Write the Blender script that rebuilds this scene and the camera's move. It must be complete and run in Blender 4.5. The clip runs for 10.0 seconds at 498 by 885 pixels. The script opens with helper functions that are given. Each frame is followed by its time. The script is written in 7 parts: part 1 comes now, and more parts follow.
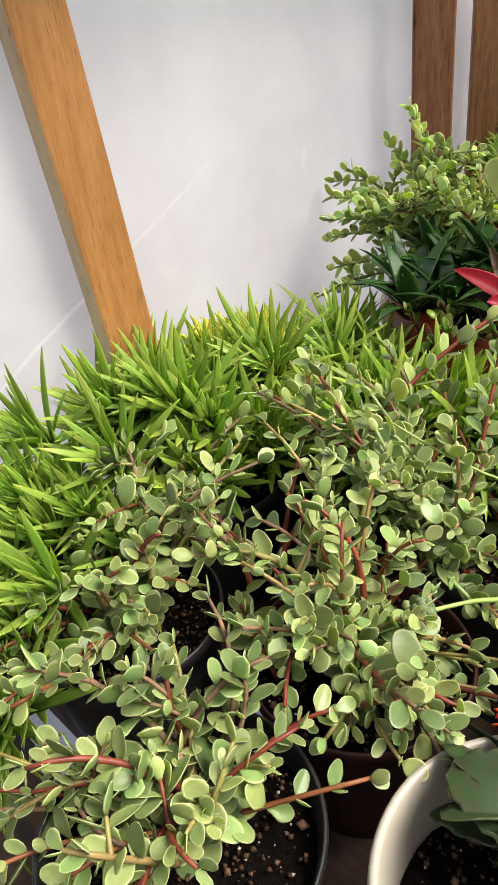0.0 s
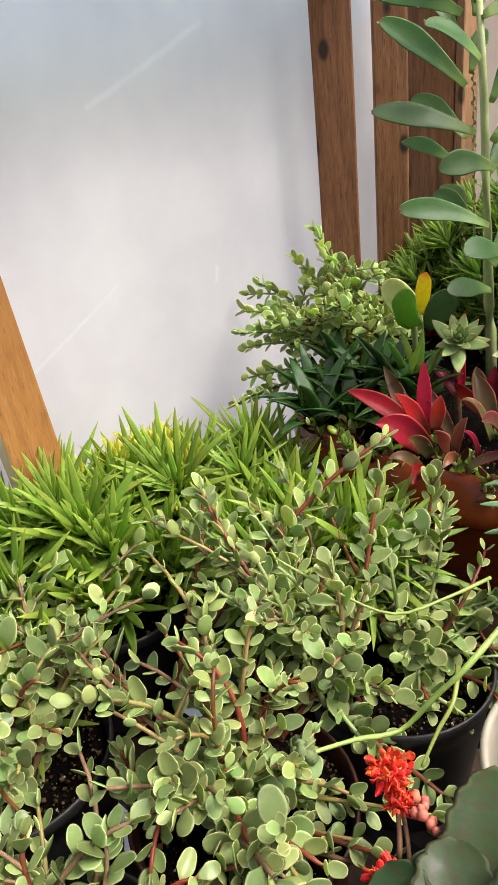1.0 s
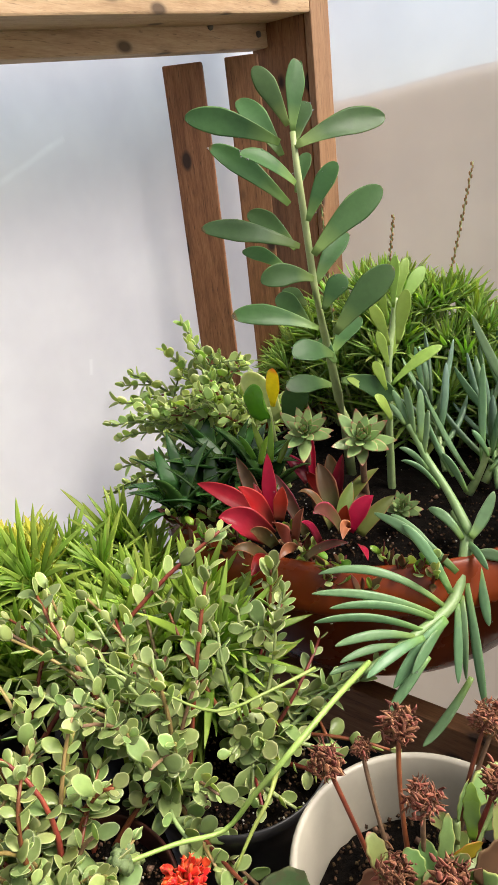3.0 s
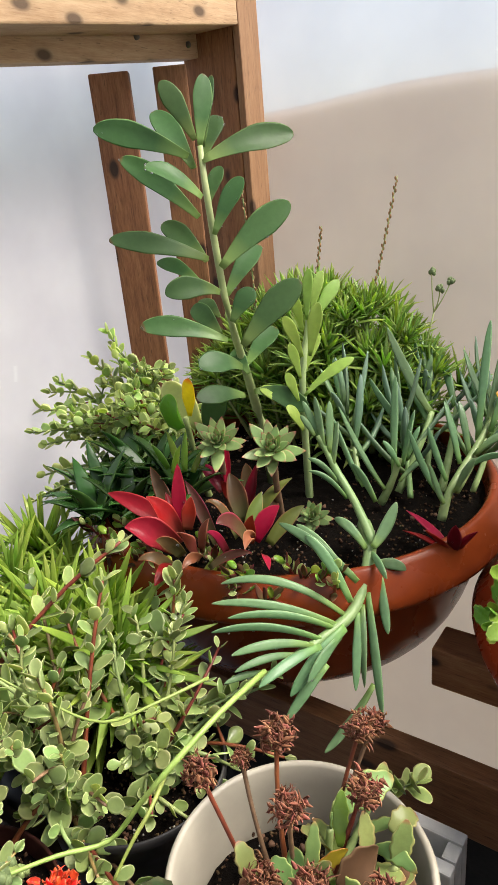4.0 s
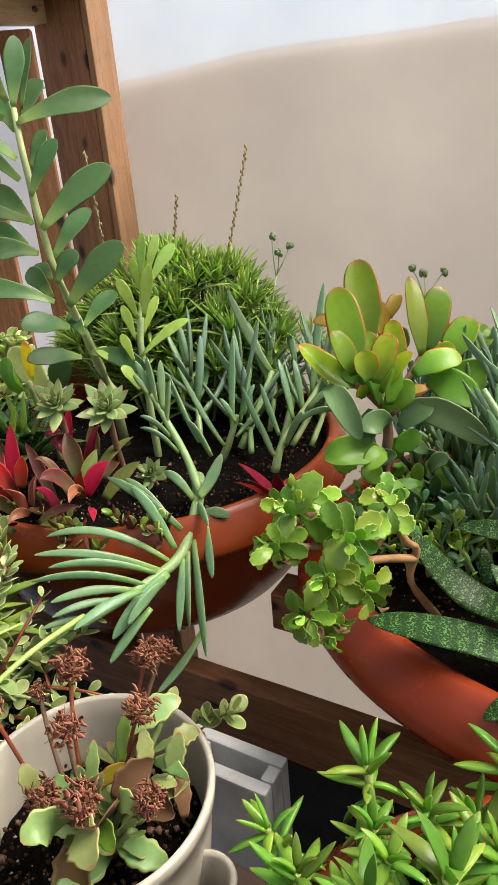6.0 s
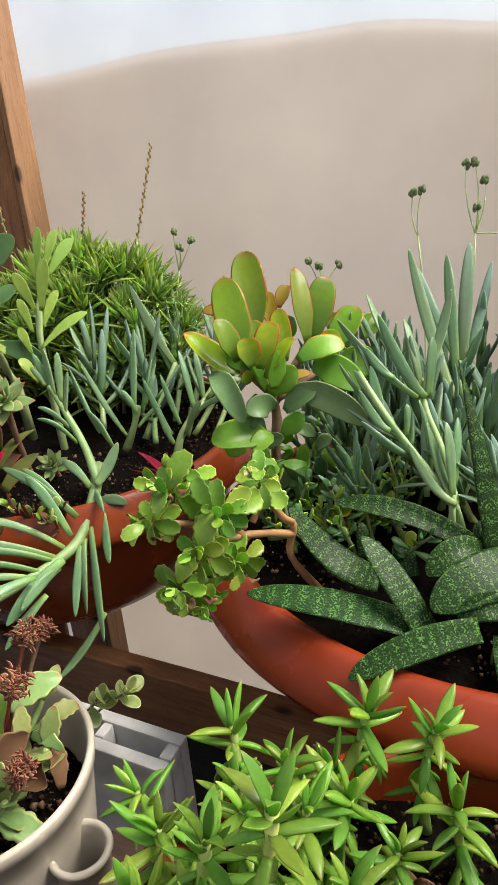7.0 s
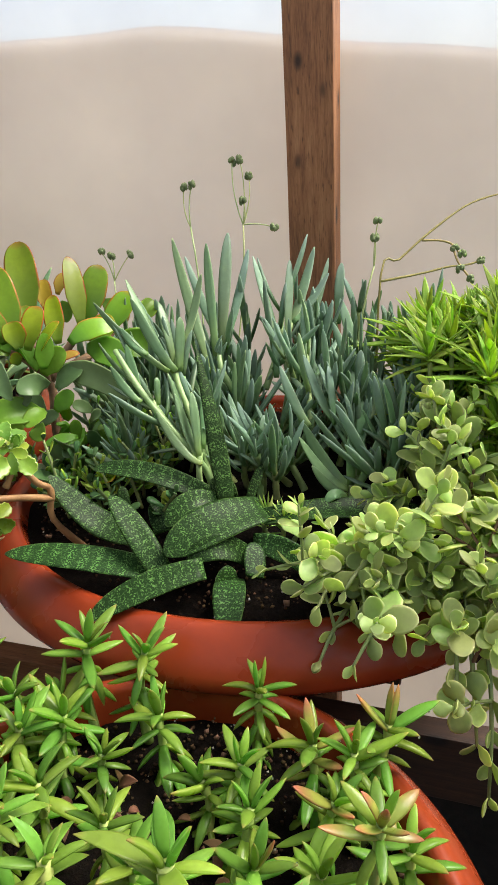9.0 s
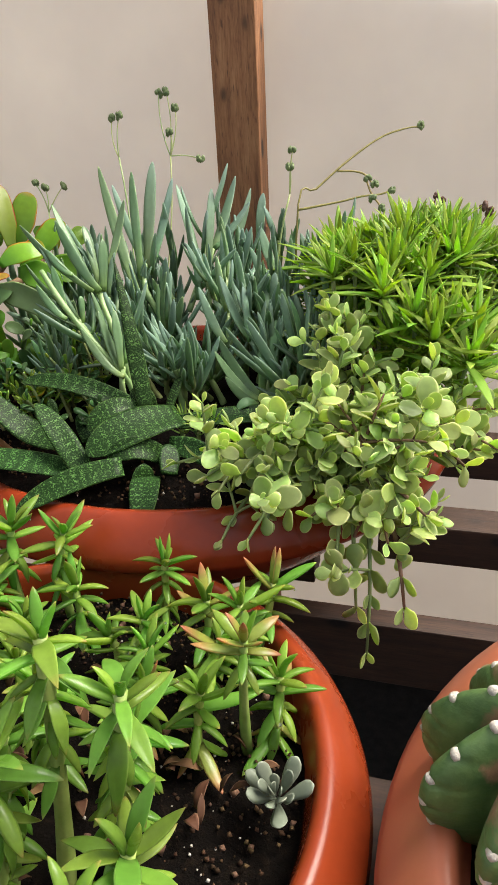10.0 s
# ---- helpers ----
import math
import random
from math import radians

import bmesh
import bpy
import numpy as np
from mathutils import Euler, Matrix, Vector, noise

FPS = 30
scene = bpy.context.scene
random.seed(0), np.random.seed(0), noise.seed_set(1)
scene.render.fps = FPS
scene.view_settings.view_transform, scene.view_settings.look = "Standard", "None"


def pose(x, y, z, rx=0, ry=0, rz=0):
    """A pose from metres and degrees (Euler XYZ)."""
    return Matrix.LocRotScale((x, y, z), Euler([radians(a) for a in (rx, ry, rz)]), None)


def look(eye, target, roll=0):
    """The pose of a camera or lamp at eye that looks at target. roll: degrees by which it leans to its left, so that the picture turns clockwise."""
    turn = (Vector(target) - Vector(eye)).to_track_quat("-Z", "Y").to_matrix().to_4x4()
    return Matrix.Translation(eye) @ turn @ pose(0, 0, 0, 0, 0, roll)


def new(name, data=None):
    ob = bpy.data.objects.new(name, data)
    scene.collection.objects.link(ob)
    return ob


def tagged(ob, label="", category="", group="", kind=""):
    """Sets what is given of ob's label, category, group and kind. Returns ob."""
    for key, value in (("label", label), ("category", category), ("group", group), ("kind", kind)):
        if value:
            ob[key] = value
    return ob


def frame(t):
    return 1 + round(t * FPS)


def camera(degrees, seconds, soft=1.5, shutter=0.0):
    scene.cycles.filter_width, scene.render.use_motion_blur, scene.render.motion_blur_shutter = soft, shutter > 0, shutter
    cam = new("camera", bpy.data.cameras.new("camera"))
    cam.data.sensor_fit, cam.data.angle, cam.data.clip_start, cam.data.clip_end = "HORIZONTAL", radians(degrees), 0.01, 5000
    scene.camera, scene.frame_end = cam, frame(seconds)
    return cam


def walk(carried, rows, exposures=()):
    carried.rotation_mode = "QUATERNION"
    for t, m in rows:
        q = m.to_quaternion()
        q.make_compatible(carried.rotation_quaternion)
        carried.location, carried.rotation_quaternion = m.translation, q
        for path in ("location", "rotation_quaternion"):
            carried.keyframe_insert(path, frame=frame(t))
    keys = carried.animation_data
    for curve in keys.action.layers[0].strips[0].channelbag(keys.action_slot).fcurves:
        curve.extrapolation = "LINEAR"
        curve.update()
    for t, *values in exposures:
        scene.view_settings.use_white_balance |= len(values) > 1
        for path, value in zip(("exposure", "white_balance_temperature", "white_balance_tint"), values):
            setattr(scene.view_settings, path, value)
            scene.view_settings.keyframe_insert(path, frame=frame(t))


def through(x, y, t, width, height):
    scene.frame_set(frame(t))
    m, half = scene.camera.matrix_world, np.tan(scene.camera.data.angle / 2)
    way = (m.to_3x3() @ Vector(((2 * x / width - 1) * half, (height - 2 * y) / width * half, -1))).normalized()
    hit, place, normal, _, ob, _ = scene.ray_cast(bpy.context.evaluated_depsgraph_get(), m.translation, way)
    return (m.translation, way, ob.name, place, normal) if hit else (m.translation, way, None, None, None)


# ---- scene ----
cam = camera(40.0, 10.0)
PATH = [
    (0, (-0.0636, -0.0109, 1.249), (-1.3272, 1.1175, 0.187), -7.6),
    (0.5, (-0.0558, 0.0126, 1.272), (-1.3028, 1.2142, 0.271), -6.4),
    (1, (-0.0284, 0.0457, 1.284), (-1.2838, 1.3154, 0.383), -7.2),
    (1.5, (-0.0173, 0.0559, 1.291), (-1.2508, 1.3802, 0.44), -7.0),
    (2, (-0.001, 0.0645, 1.296), (-1.2113, 1.4215, 0.464), -6.8),
    (2.5, (0.017, 0.0769, 1.3), (-1.1761, 1.4781, 0.517), -6.7),
    (3.8, (0.0881, 0.1218, 1.313), (-1.0363, 1.6025, 0.575), -5.9),
    (4, (0.0921, 0.125, 1.31), (-1.0113, 1.6155, 0.56), -5.4),
    (4.5, (0.1105, 0.1331, 1.306), (-0.9483, 1.6412, 0.529), -4.8),
    (5, (0.131, 0.1343, 1.3), (-0.8925, 1.6599, 0.508), -4.5),
    (5.5, (0.1581, 0.1404, 1.292), (-0.8307, 1.6827, 0.491), -4.9),
    (5.7, (0.1726, 0.1453, 1.292), (-0.7998, 1.6934, 0.482), -5.0),
    (7, (0.2507, 0.1532, 1.28), (-0.5723, 1.7826, 0.462), -4.7),
    (7.5, (0.2873, 0.1566, 1.276), (-0.4766, 1.8149, 0.461), -4.7),
    (8, (0.3242, 0.1572, 1.278), (-0.3725, 1.8416, 0.456), -4.5),
    (8.5, (0.3559, 0.1516, 1.279), (-0.2799, 1.8609, 0.456), -4.4),
    (9, (0.3905, 0.1385, 1.276), (-0.1753, 1.8585, 0.428), -3.8),
    (9.5, (0.431, 0.1153, 1.266), (-0.0774, 1.8293, 0.371), -3.5),
    (10, (0.4535, 0.0875, 1.258), (-0.0179, 1.7773, 0.297), -3.1),
]
walk(cam, [(t, look(eye, target, roll)) for t, eye, target, roll in PATH], [(0, 0.60), (2.5, 0.62), (4.5, 0.66), (7, 0.73), (10, 0.76)])

# ---- world and sun ----
SUN_UP, SUN_TURN = radians(52), radians(58)
world = bpy.data.worlds.new("daylight")
scene.world = world
world.use_nodes = True
wn = world.node_tree
sky = wn.nodes.new("ShaderNodeTexSky")
sky.sky_type = "NISHITA"
sky.sun_disc = False
sky.sun_elevation, sky.sun_rotation = SUN_UP, SUN_TURN
wn.links.new(sky.outputs[0], wn.nodes["Background"].inputs[0])
wn.nodes["Background"].inputs[1].default_value = 0.13
sun = new("sun", bpy.data.lights.new("sun", "SUN"))
sun.data.energy, sun.data.angle, sun.data.color = 4.5, radians(34), (1.0, 0.93, 0.83)
# The sun stands on the side that the sky's rotation names (clockwise from +y, seen from above).
sun_way = Vector((math.sin(SUN_TURN) * math.cos(SUN_UP), math.cos(SUN_TURN) * math.cos(SUN_UP), math.sin(SUN_UP)))
sun.matrix_world = look(sun_way * 20, (0, 0, 0))


# ---- materials ----
def nodes_of(name):
    m = bpy.data.materials.new(name)
    m.use_nodes = True
    nt = m.node_tree
    return m, nt, nt.nodes["Principled BSDF"]


def node(nt, kind, **values):
    n = nt.nodes.new(kind)
    for key, v in values.items():
        n.inputs[key].default_value = v
    return n


def coords(nt, stretch=(1, 1, 1), seeded=False):
    tc = nt.nodes.new("ShaderNodeTexCoord")
    mp = node(nt, "ShaderNodeMapping", Scale=stretch)
    nt.links.new(tc.outputs["Object"], mp.inputs["Vector"])
    if seeded:
        info = nt.nodes.new("ShaderNodeObjectInfo")
        mul = nt.nodes.new("ShaderNodeMath")
        mul.operation = "MULTIPLY"
        mul.inputs[1].default_value = 37.0
        nt.links.new(info.outputs["Random"], mul.inputs[0])
        nt.links.new(mul.outputs[0], mp.inputs["Location"])
    return mp.outputs[0]


def noise_of(nt, vec, scale, detail=5.0, rough=0.55):
    n = node(nt, "ShaderNodeTexNoise", Scale=scale, Detail=detail, Roughness=rough)
    nt.links.new(vec, n.inputs["Vector"])
    return n.outputs["Fac"]


def ramp(nt, fac, stops):
    r = nt.nodes.new("ShaderNodeValToRGB")
    els = r.color_ramp.elements
    while len(els) < len(stops):
        els.new(0.5)
    for e, (p, c) in zip(els, stops):
        e.position, e.color = p, (*c, 1.0)
    nt.links.new(fac, r.inputs[0])
    return r.outputs["Color"]


def mixc(nt, fac, a, b, blend="MIX"):
    n = nt.nodes.new("ShaderNodeMix")
    n.data_type, n.blend_type = "RGBA", blend
    for sock, v in ((n.inputs[0], fac), (n.inputs[6], a), (n.inputs[7], b)):
        if isinstance(v, (int, float)):
            sock.default_value = v
        elif isinstance(v, tuple):
            sock.default_value = (*v, 1.0)
        else:
            nt.links.new(v, sock)
    return n.outputs[2]


def math_of(nt, op, a, b=0.0):
    n = nt.nodes.new("ShaderNodeMath")
    n.operation = op
    for sock, v in zip(n.inputs, (a, b)):
        if isinstance(v, (int, float)):
            sock.default_value = v
        else:
            nt.links.new(v, sock)
    return n.outputs[0]


def attr(nt, name):
    a = nt.nodes.new("ShaderNodeAttribute")
    a.attribute_name = name
    return a.outputs["Fac"]


def random_of(nt):
    """A number of its own for every object and for every loose piece of a joined mesh."""
    both = math_of(nt, "ADD", nt.nodes.new("ShaderNodeObjectInfo").outputs["Random"], nt.nodes.new("ShaderNodeNewGeometry").outputs["Random Per Island"])
    return math_of(nt, "FRACT", both)


def bump_of(nt, bsdf, height, strength, distance):
    b = node(nt, "ShaderNodeBump", Strength=strength, Distance=distance)
    nt.links.new(height, b.inputs["Height"])
    nt.links.new(b.outputs[0], bsdf.inputs["Normal"])


def hue_shift(nt, col, amount_h, amount_v):
    """Varies a colour from object to object."""
    r = random_of(nt)
    h = nt.nodes.new("ShaderNodeHueSaturation")
    mr = node(nt, "ShaderNodeMapRange")
    mr.inputs[3].default_value, mr.inputs[4].default_value = 0.5 - amount_h, 0.5 + amount_h
    nt.links.new(r, mr.inputs[0])
    nt.links.new(mr.outputs[0], h.inputs["Hue"])
    r2 = math_of(nt, "FRACT", math_of(nt, "MULTIPLY", r, 13.7))
    mv = node(nt, "ShaderNodeMapRange")
    mv.inputs[3].default_value, mv.inputs[4].default_value = 1 - amount_v, 1 + amount_v
    nt.links.new(r2, mv.inputs[0])
    nt.links.new(mv.outputs[0], h.inputs["Value"])
    nt.links.new(col, h.inputs["Color"])
    return h.outputs[0]


def plain(name, stops, scale=40.0, rough=0.6, bump=0.2, depth=0.001, stretch=(1, 1, 1), fine=6.0, vary=(0.0, 0.0), gloss_vary=0.15, seeded=True, coat=0.0, shine=0.5):
    """A surface with colours that wander at one scale, grain at a finer one and uneven gloss."""
    m, nt, b = nodes_of(name)
    vec = coords(nt, stretch, seeded)
    broad, grain = noise_of(nt, vec, scale), noise_of(nt, vec, scale * fine, 8.0, 0.65)
    mixed = math_of(nt, "ADD", math_of(nt, "MULTIPLY", broad, 0.7), math_of(nt, "MULTIPLY", grain, 0.3))
    col = ramp(nt, mixed, stops)
    if vary[0] or vary[1]:
        col = hue_shift(nt, col, *vary)
    nt.links.new(col, b.inputs["Base Color"])
    rr = node(nt, "ShaderNodeMapRange")
    rr.inputs[3].default_value, rr.inputs[4].default_value = max(0.03, rough - gloss_vary), min(1.0, rough + gloss_vary)
    nt.links.new(broad, rr.inputs[0])
    nt.links.new(rr.outputs[0], b.inputs["Roughness"])
    b.inputs["Coat Weight"].default_value = coat
    b.inputs["Specular IOR Level"].default_value = shine
    bump_of(nt, b, mixed, bump, depth)
    return m


def leafy(name, heart, edge, base=None, tip=None, start=0.55, rough=0.38, through=0.22, vary=(0.015, 0.18), grain=180.0, speck=None, speck_size=260.0, bump=0.15, base_to=0.35, tip_from=0.8, lengthwise=1.0, banded=False, soft=0.3, wet=0.16, shine=0.30):
    """A fleshy leaf: heart colour, margin colour, colours of its base and tip, faint grain, some light let through."""
    m, nt, b = nodes_of(name)
    vec = coords(nt, (1, 1.0 / lengthwise, 1), True)
    broad, fine = noise_of(nt, vec, grain * 0.25, 3.0), noise_of(nt, vec, grain, 6.0)
    rim, along = attr(nt, "rim"), attr(nt, "along")
    wander = math_of(nt, "MULTIPLY", math_of(nt, "SUBTRACT", broad, 0.5), 0.7)
    f = node(nt, "ShaderNodeMapRange")
    f.interpolation_type = "SMOOTHSTEP"
    f.inputs[1].default_value, f.inputs[2].default_value = start, min(1.0, start + soft)
    nt.links.new(math_of(nt, "ADD", rim, wander), f.inputs[0])
    inner = mixc(nt, fine, tuple(0.8 * c for c in heart), tuple(1.2 * c for c in heart))
    col = mixc(nt, f.outputs[0], inner, edge)
    if base:
        g = node(nt, "ShaderNodeMapRange")
        g.inputs[1].default_value, g.inputs[2].default_value = base_to, 0.0
        nt.links.new(along, g.inputs[0])
        col = mixc(nt, g.outputs[0], col, base)
    if tip:
        g = node(nt, "ShaderNodeMapRange")
        g.inputs[1].default_value, g.inputs[2].default_value = tip_from, 1.0
        nt.links.new(math_of(nt, "ADD", along, math_of(nt, "MULTIPLY", wander, 0.3)), g.inputs[0])
        col = mixc(nt, g.outputs[0], col, tip)
    if speck:
        v = node(nt, "ShaderNodeTexNoise", Scale=speck_size, Detail=2.0, Roughness=0.5)
        nt.links.new(vec, v.inputs["Vector"])
        s = ramp(nt, v.outputs["Fac"], [(0.52, (0, 0, 0)), (0.58, (1, 1, 1))])
        if banded:
            wave = math_of(nt, "SINE", math_of(nt, "MULTIPLY", math_of(nt, "ADD", along, math_of(nt, "MULTIPLY", wander, 0.12)), 75.0))
            s = math_of(nt, "MULTIPLY", s, math_of(nt, "ADD", 0.6, math_of(nt, "MULTIPLY", wave, 0.4)))
        col = mixc(nt, s, col, speck)
    col = hue_shift(nt, col, *vary)
    nt.links.new(col, b.inputs["Base Color"])
    rr = node(nt, "ShaderNodeMapRange")
    rr.inputs[3].default_value, rr.inputs[4].default_value = max(0.05, rough - 0.12), rough + 0.12
    nt.links.new(broad, rr.inputs[0])
    nt.links.new(rr.outputs[0], b.inputs["Roughness"])
    b.inputs["Specular IOR Level"].default_value = shine
    # A wet film that lies in patches.
    damp = ramp(nt, noise_of(nt, vec, 38.0, 3.0), [(0.42, (0, 0, 0)), (0.58, (1, 1, 1))])
    nt.links.new(math_of(nt, "MULTIPLY", damp, wet), b.inputs["Coat Weight"])
    b.inputs["Coat Roughness"].default_value = 0.16
    bump_of(nt, b, fine, bump, 0.0006)
    tr = nt.nodes.new("ShaderNodeBsdfTranslucent")
    nt.links.new(mixc(nt, 1.0, col, (1.3, 1.35, 0.7), "MULTIPLY"), tr.inputs[0])
    mx = nt.nodes.new("ShaderNodeMixShader")
    mx.inputs[0].default_value = through
    nt.links.new(b.outputs[0], mx.inputs[1])
    nt.links.new(tr.outputs[0], mx.inputs[2])
    nt.links.new(mx.outputs[0], nt.nodes["Material Output"].inputs[0])
    return m


def timber(name, dark, mid, light, rough=0.65, grain_along="Z"):
    """Sawn softwood: long grain, growth bands, a few knots and rubbed patches."""
    m, nt, b = nodes_of(name)
    k = {"X": (1.2, 14, 14), "Y": (14, 1.2, 14), "Z": (14, 14, 1.2)}[grain_along]
    vec = coords(nt, k, True)
    bands = noise_of(nt, vec, 9.0, 6.0, 0.7)
    fibres = noise_of(nt, vec, 60.0, 4.0, 0.6)
    loose = coords(nt, (1, 1, 1), True)
    patches = noise_of(nt, loose, 9.0, 4.0)
    mixed = math_of(nt, "ADD", math_of(nt, "MULTIPLY", bands, 0.65), math_of(nt, "MULTIPLY", fibres, 0.35))
    col = ramp(nt, mixed, [(0.34, dark), (0.5, mid), (0.68, light)])
    col = mixc(nt, math_of(nt, "MULTIPLY", patches, 0.45), col, tuple(0.55 * c for c in mid))
    kn = node(nt, "ShaderNodeTexVoronoi", Scale=1.0)
    kv = {"X": (14, 26, 26), "Y": (26, 14, 26), "Z": (26, 26, 14)}[grain_along]
    nt.links.new(coords(nt, kv, True), kn.inputs["Vector"])
    spots = ramp(nt, kn.outputs["Distance"], [(0.11, (1, 1, 1)), (0.19, (0, 0, 0))])
    halo = ramp(nt, kn.outputs["Distance"], [(0.12, (0.5, 0.5, 0.5)), (0.30, (0, 0, 0))])
    col = mixc(nt, halo, col, tuple(0.55 * c for c in mid))
    col = mixc(nt, spots, col, tuple(0.3 * c for c in dark))
    cracks = ramp(nt, noise_of(nt, coords(nt, tuple(2.2 * c for c in k), True), 22.0, 3.0), [(0.30, (1, 1, 1)), (0.38, (0, 0, 0))])
    col = mixc(nt, math_of(nt, "MULTIPLY", cracks, 0.7), col, tuple(0.5 * c for c in dark))
    nt.links.new(hue_shift(nt, col, 0.006, 0.1), b.inputs["Base Color"])
    b.inputs["Roughness"].default_value = rough
    bump_of(nt, b, mixed, 0.35, 0.0012)
    return m


def film_material(name, dull=(0.80, 0.79, 0.81), clear=(0.91, 0.90, 0.90), creases=(), streaks=0.0):
    """Milky greenhouse film: scatters most daylight, blurs what lies behind it, wrinkled and lightly soiled."""
    m, nt, b = nodes_of(name)
    vec = coords(nt, (1, 1, 1))
    folds = noise_of(nt, coords(nt, (1.0, 1.0, 0.5)), 3.5, 3.0)
    dirt = noise_of(nt, vec, 26.0, 6.0)
    h = math_of(nt, "ADD", math_of(nt, "MULTIPLY", folds, 1.0), math_of(nt, "MULTIPLY", dirt, 0.04))
    bp = node(nt, "ShaderNodeBump", Strength=0.5, Distance=0.02)
    nt.links.new(h, bp.inputs["Height"])
    tint = ramp(nt, noise_of(nt, vec, 5.0, 4.0), [(0.3, dull), (0.7, clear)])
    haze = ramp(nt, noise_of(nt, coords(nt, (1.0, 0.8, 1.5)), 2.6, 2.0), [(0.42, (1.0, 1.0, 1.0)), (0.60, (0.85, 0.855, 0.89))])
    tint = mixc(nt, 0.6 if creases else 0.2, tint, haze, "MULTIPLY")
    tc = nt.nodes.new("ShaderNodeTexCoord")
    mp = node(nt, "ShaderNodeMapping", Rotation=(radians(-38), 0, 0), Scale=(1.0, 1.1, 26.0))
    nt.links.new(tc.outputs["Object"], mp.inputs["Vector"])
    streak = ramp(nt, noise_of(nt, mp.outputs[0], 1.6, 4.0, 0.6), [(0.66, (0, 0, 0)), (0.76, (1, 1, 1))])
    tint = mixc(nt, math_of(nt, "MULTIPLY", streak, streaks), tint, (0.97, 0.965, 0.96))
    for (y0, z0), (y1, z1), width in creases:
        # A pressed fold: a fine pale line from one point of the sheet to another, broken along its length.
        length = math.hypot(y1 - y0, z1 - z0)
        axes = nt.nodes.new("ShaderNodeSeparateXYZ")
        nt.links.new(tc.outputs["Object"], axes.inputs[0])
        dy, dz = math_of(nt, "SUBTRACT", axes.outputs[1], y0), math_of(nt, "SUBTRACT", axes.outputs[2], z0)
        across = math_of(nt, "SUBTRACT", math_of(nt, "MULTIPLY", dz, (y1 - y0) / length), math_of(nt, "MULTIPLY", dy, (z1 - z0) / length))
        along = math_of(nt, "ADD", math_of(nt, "MULTIPLY", dy, (y1 - y0) / length), math_of(nt, "MULTIPLY", dz, (z1 - z0) / length))
        bent = math_of(nt, "ADD", across, math_of(nt, "MULTIPLY", math_of(nt, "SUBTRACT", noise_of(nt, vec, 9.0), 0.5), 0.012))
        line = node(nt, "ShaderNodeMapRange")
        line.inputs[1].default_value, line.inputs[2].default_value = width, width * 0.2
        nt.links.new(math_of(nt, "ABSOLUTE", bent), line.inputs[0])
        inside = math_of(nt, "MULTIPLY", math_of(nt, "GREATER_THAN", along, 0.0), math_of(nt, "LESS_THAN", along, length))
        broken = ramp(nt, noise_of(nt, vec, 14.0), [(0.35, (0.15, 0.15, 0.15)), (0.6, (1, 1, 1))])
        tint = mixc(nt, math_of(nt, "MULTIPLY", math_of(nt, "MULTIPLY", line.outputs[0], inside), math_of(nt, "MULTIPLY", broken, 0.7)), tint, (0.98, 0.975, 0.97))
    tl = nt.nodes.new("ShaderNodeBsdfTranslucent")
    df = nt.nodes.new("ShaderNodeBsdfDiffuse")
    rf = node(nt, "ShaderNodeBsdfRefraction", Roughness=0.6, IOR=1.15)
    gl = node(nt, "ShaderNodeBsdfGlossy", Roughness=0.35)
    for s in (tl, df, rf):
        nt.links.new(tint, s.inputs[0])
    for s in (tl, df, gl):
        nt.links.new(bp.outputs[0], s.inputs["Normal"])
    prev = tl.outputs[0]
    for s, amount in ((df, 0.5), (rf, 0.34), (gl, 0.04)):
        mx = nt.nodes.new("ShaderNodeMixShader")
        mx.inputs[0].default_value = amount
        nt.links.new(prev, mx.inputs[1])
        nt.links.new(s.outputs[0], mx.inputs[2])
        prev = mx.outputs[0]
    nt.links.new(prev, nt.nodes["Material Output"].inputs[0])
    return m


def cloth_material(name):
    """Thin beige cloth that lets daylight glow through."""
    m, nt, b = nodes_of(name)
    vec = coords(nt, (1, 1, 1))
    col = ramp(nt, noise_of(nt, vec, 4.0, 5.0), [(0.3, (0.525, 0.435, 0.335)), (0.7, (0.625, 0.535, 0.425))])
    tl = nt.nodes.new("ShaderNodeBsdfTranslucent")
    nt.links.new(col, tl.inputs[0])
    nt.links.new(col, b.inputs["Base Color"])
    b.inputs["Roughness"].default_value = 0.9
    mx = nt.nodes.new("ShaderNodeMixShader")
    mx.inputs[0].default_value = 0.7
    nt.links.new(b.outputs[0], mx.inputs[1])
    nt.links.new(tl.outputs[0], mx.inputs[2])
    nt.links.new(mx.outputs[0], nt.nodes["Material Output"].inputs[0])
    return m


FILM = film_material("milky_film")
FILM_LEFT = film_material("soiled_milky_film", (0.75, 0.72, 0.745), (0.93, 0.91, 0.905), (((0.15, 0.980), (0.464, 1.127), 0.0026), ((0.467, 1.291), (0.634, 1.355), 0.0045), ((0.603, 1.094), (0.607, 1.113), 0.004)))
PINE = timber("reddish_pine", (0.095, 0.038, 0.014), (0.285, 0.125, 0.048), (0.44, 0.225, 0.10))
ORANGE_PINE = timber("fresh_pine", (0.22, 0.085, 0.020), (0.36, 0.150, 0.040), (0.45, 0.215, 0.070))
PALE_PINE = timber("pale_pine_upright", (0.22, 0.11, 0.045), (0.34, 0.185, 0.085), (0.45, 0.28, 0.14))
# Paler pine that paints the light on the first stud's narrow side.
LIT_PINE = timber("fresh_sawn_pine", (0.56, 0.38, 0.20), (0.70, 0.51, 0.30), (0.78, 0.60, 0.38))
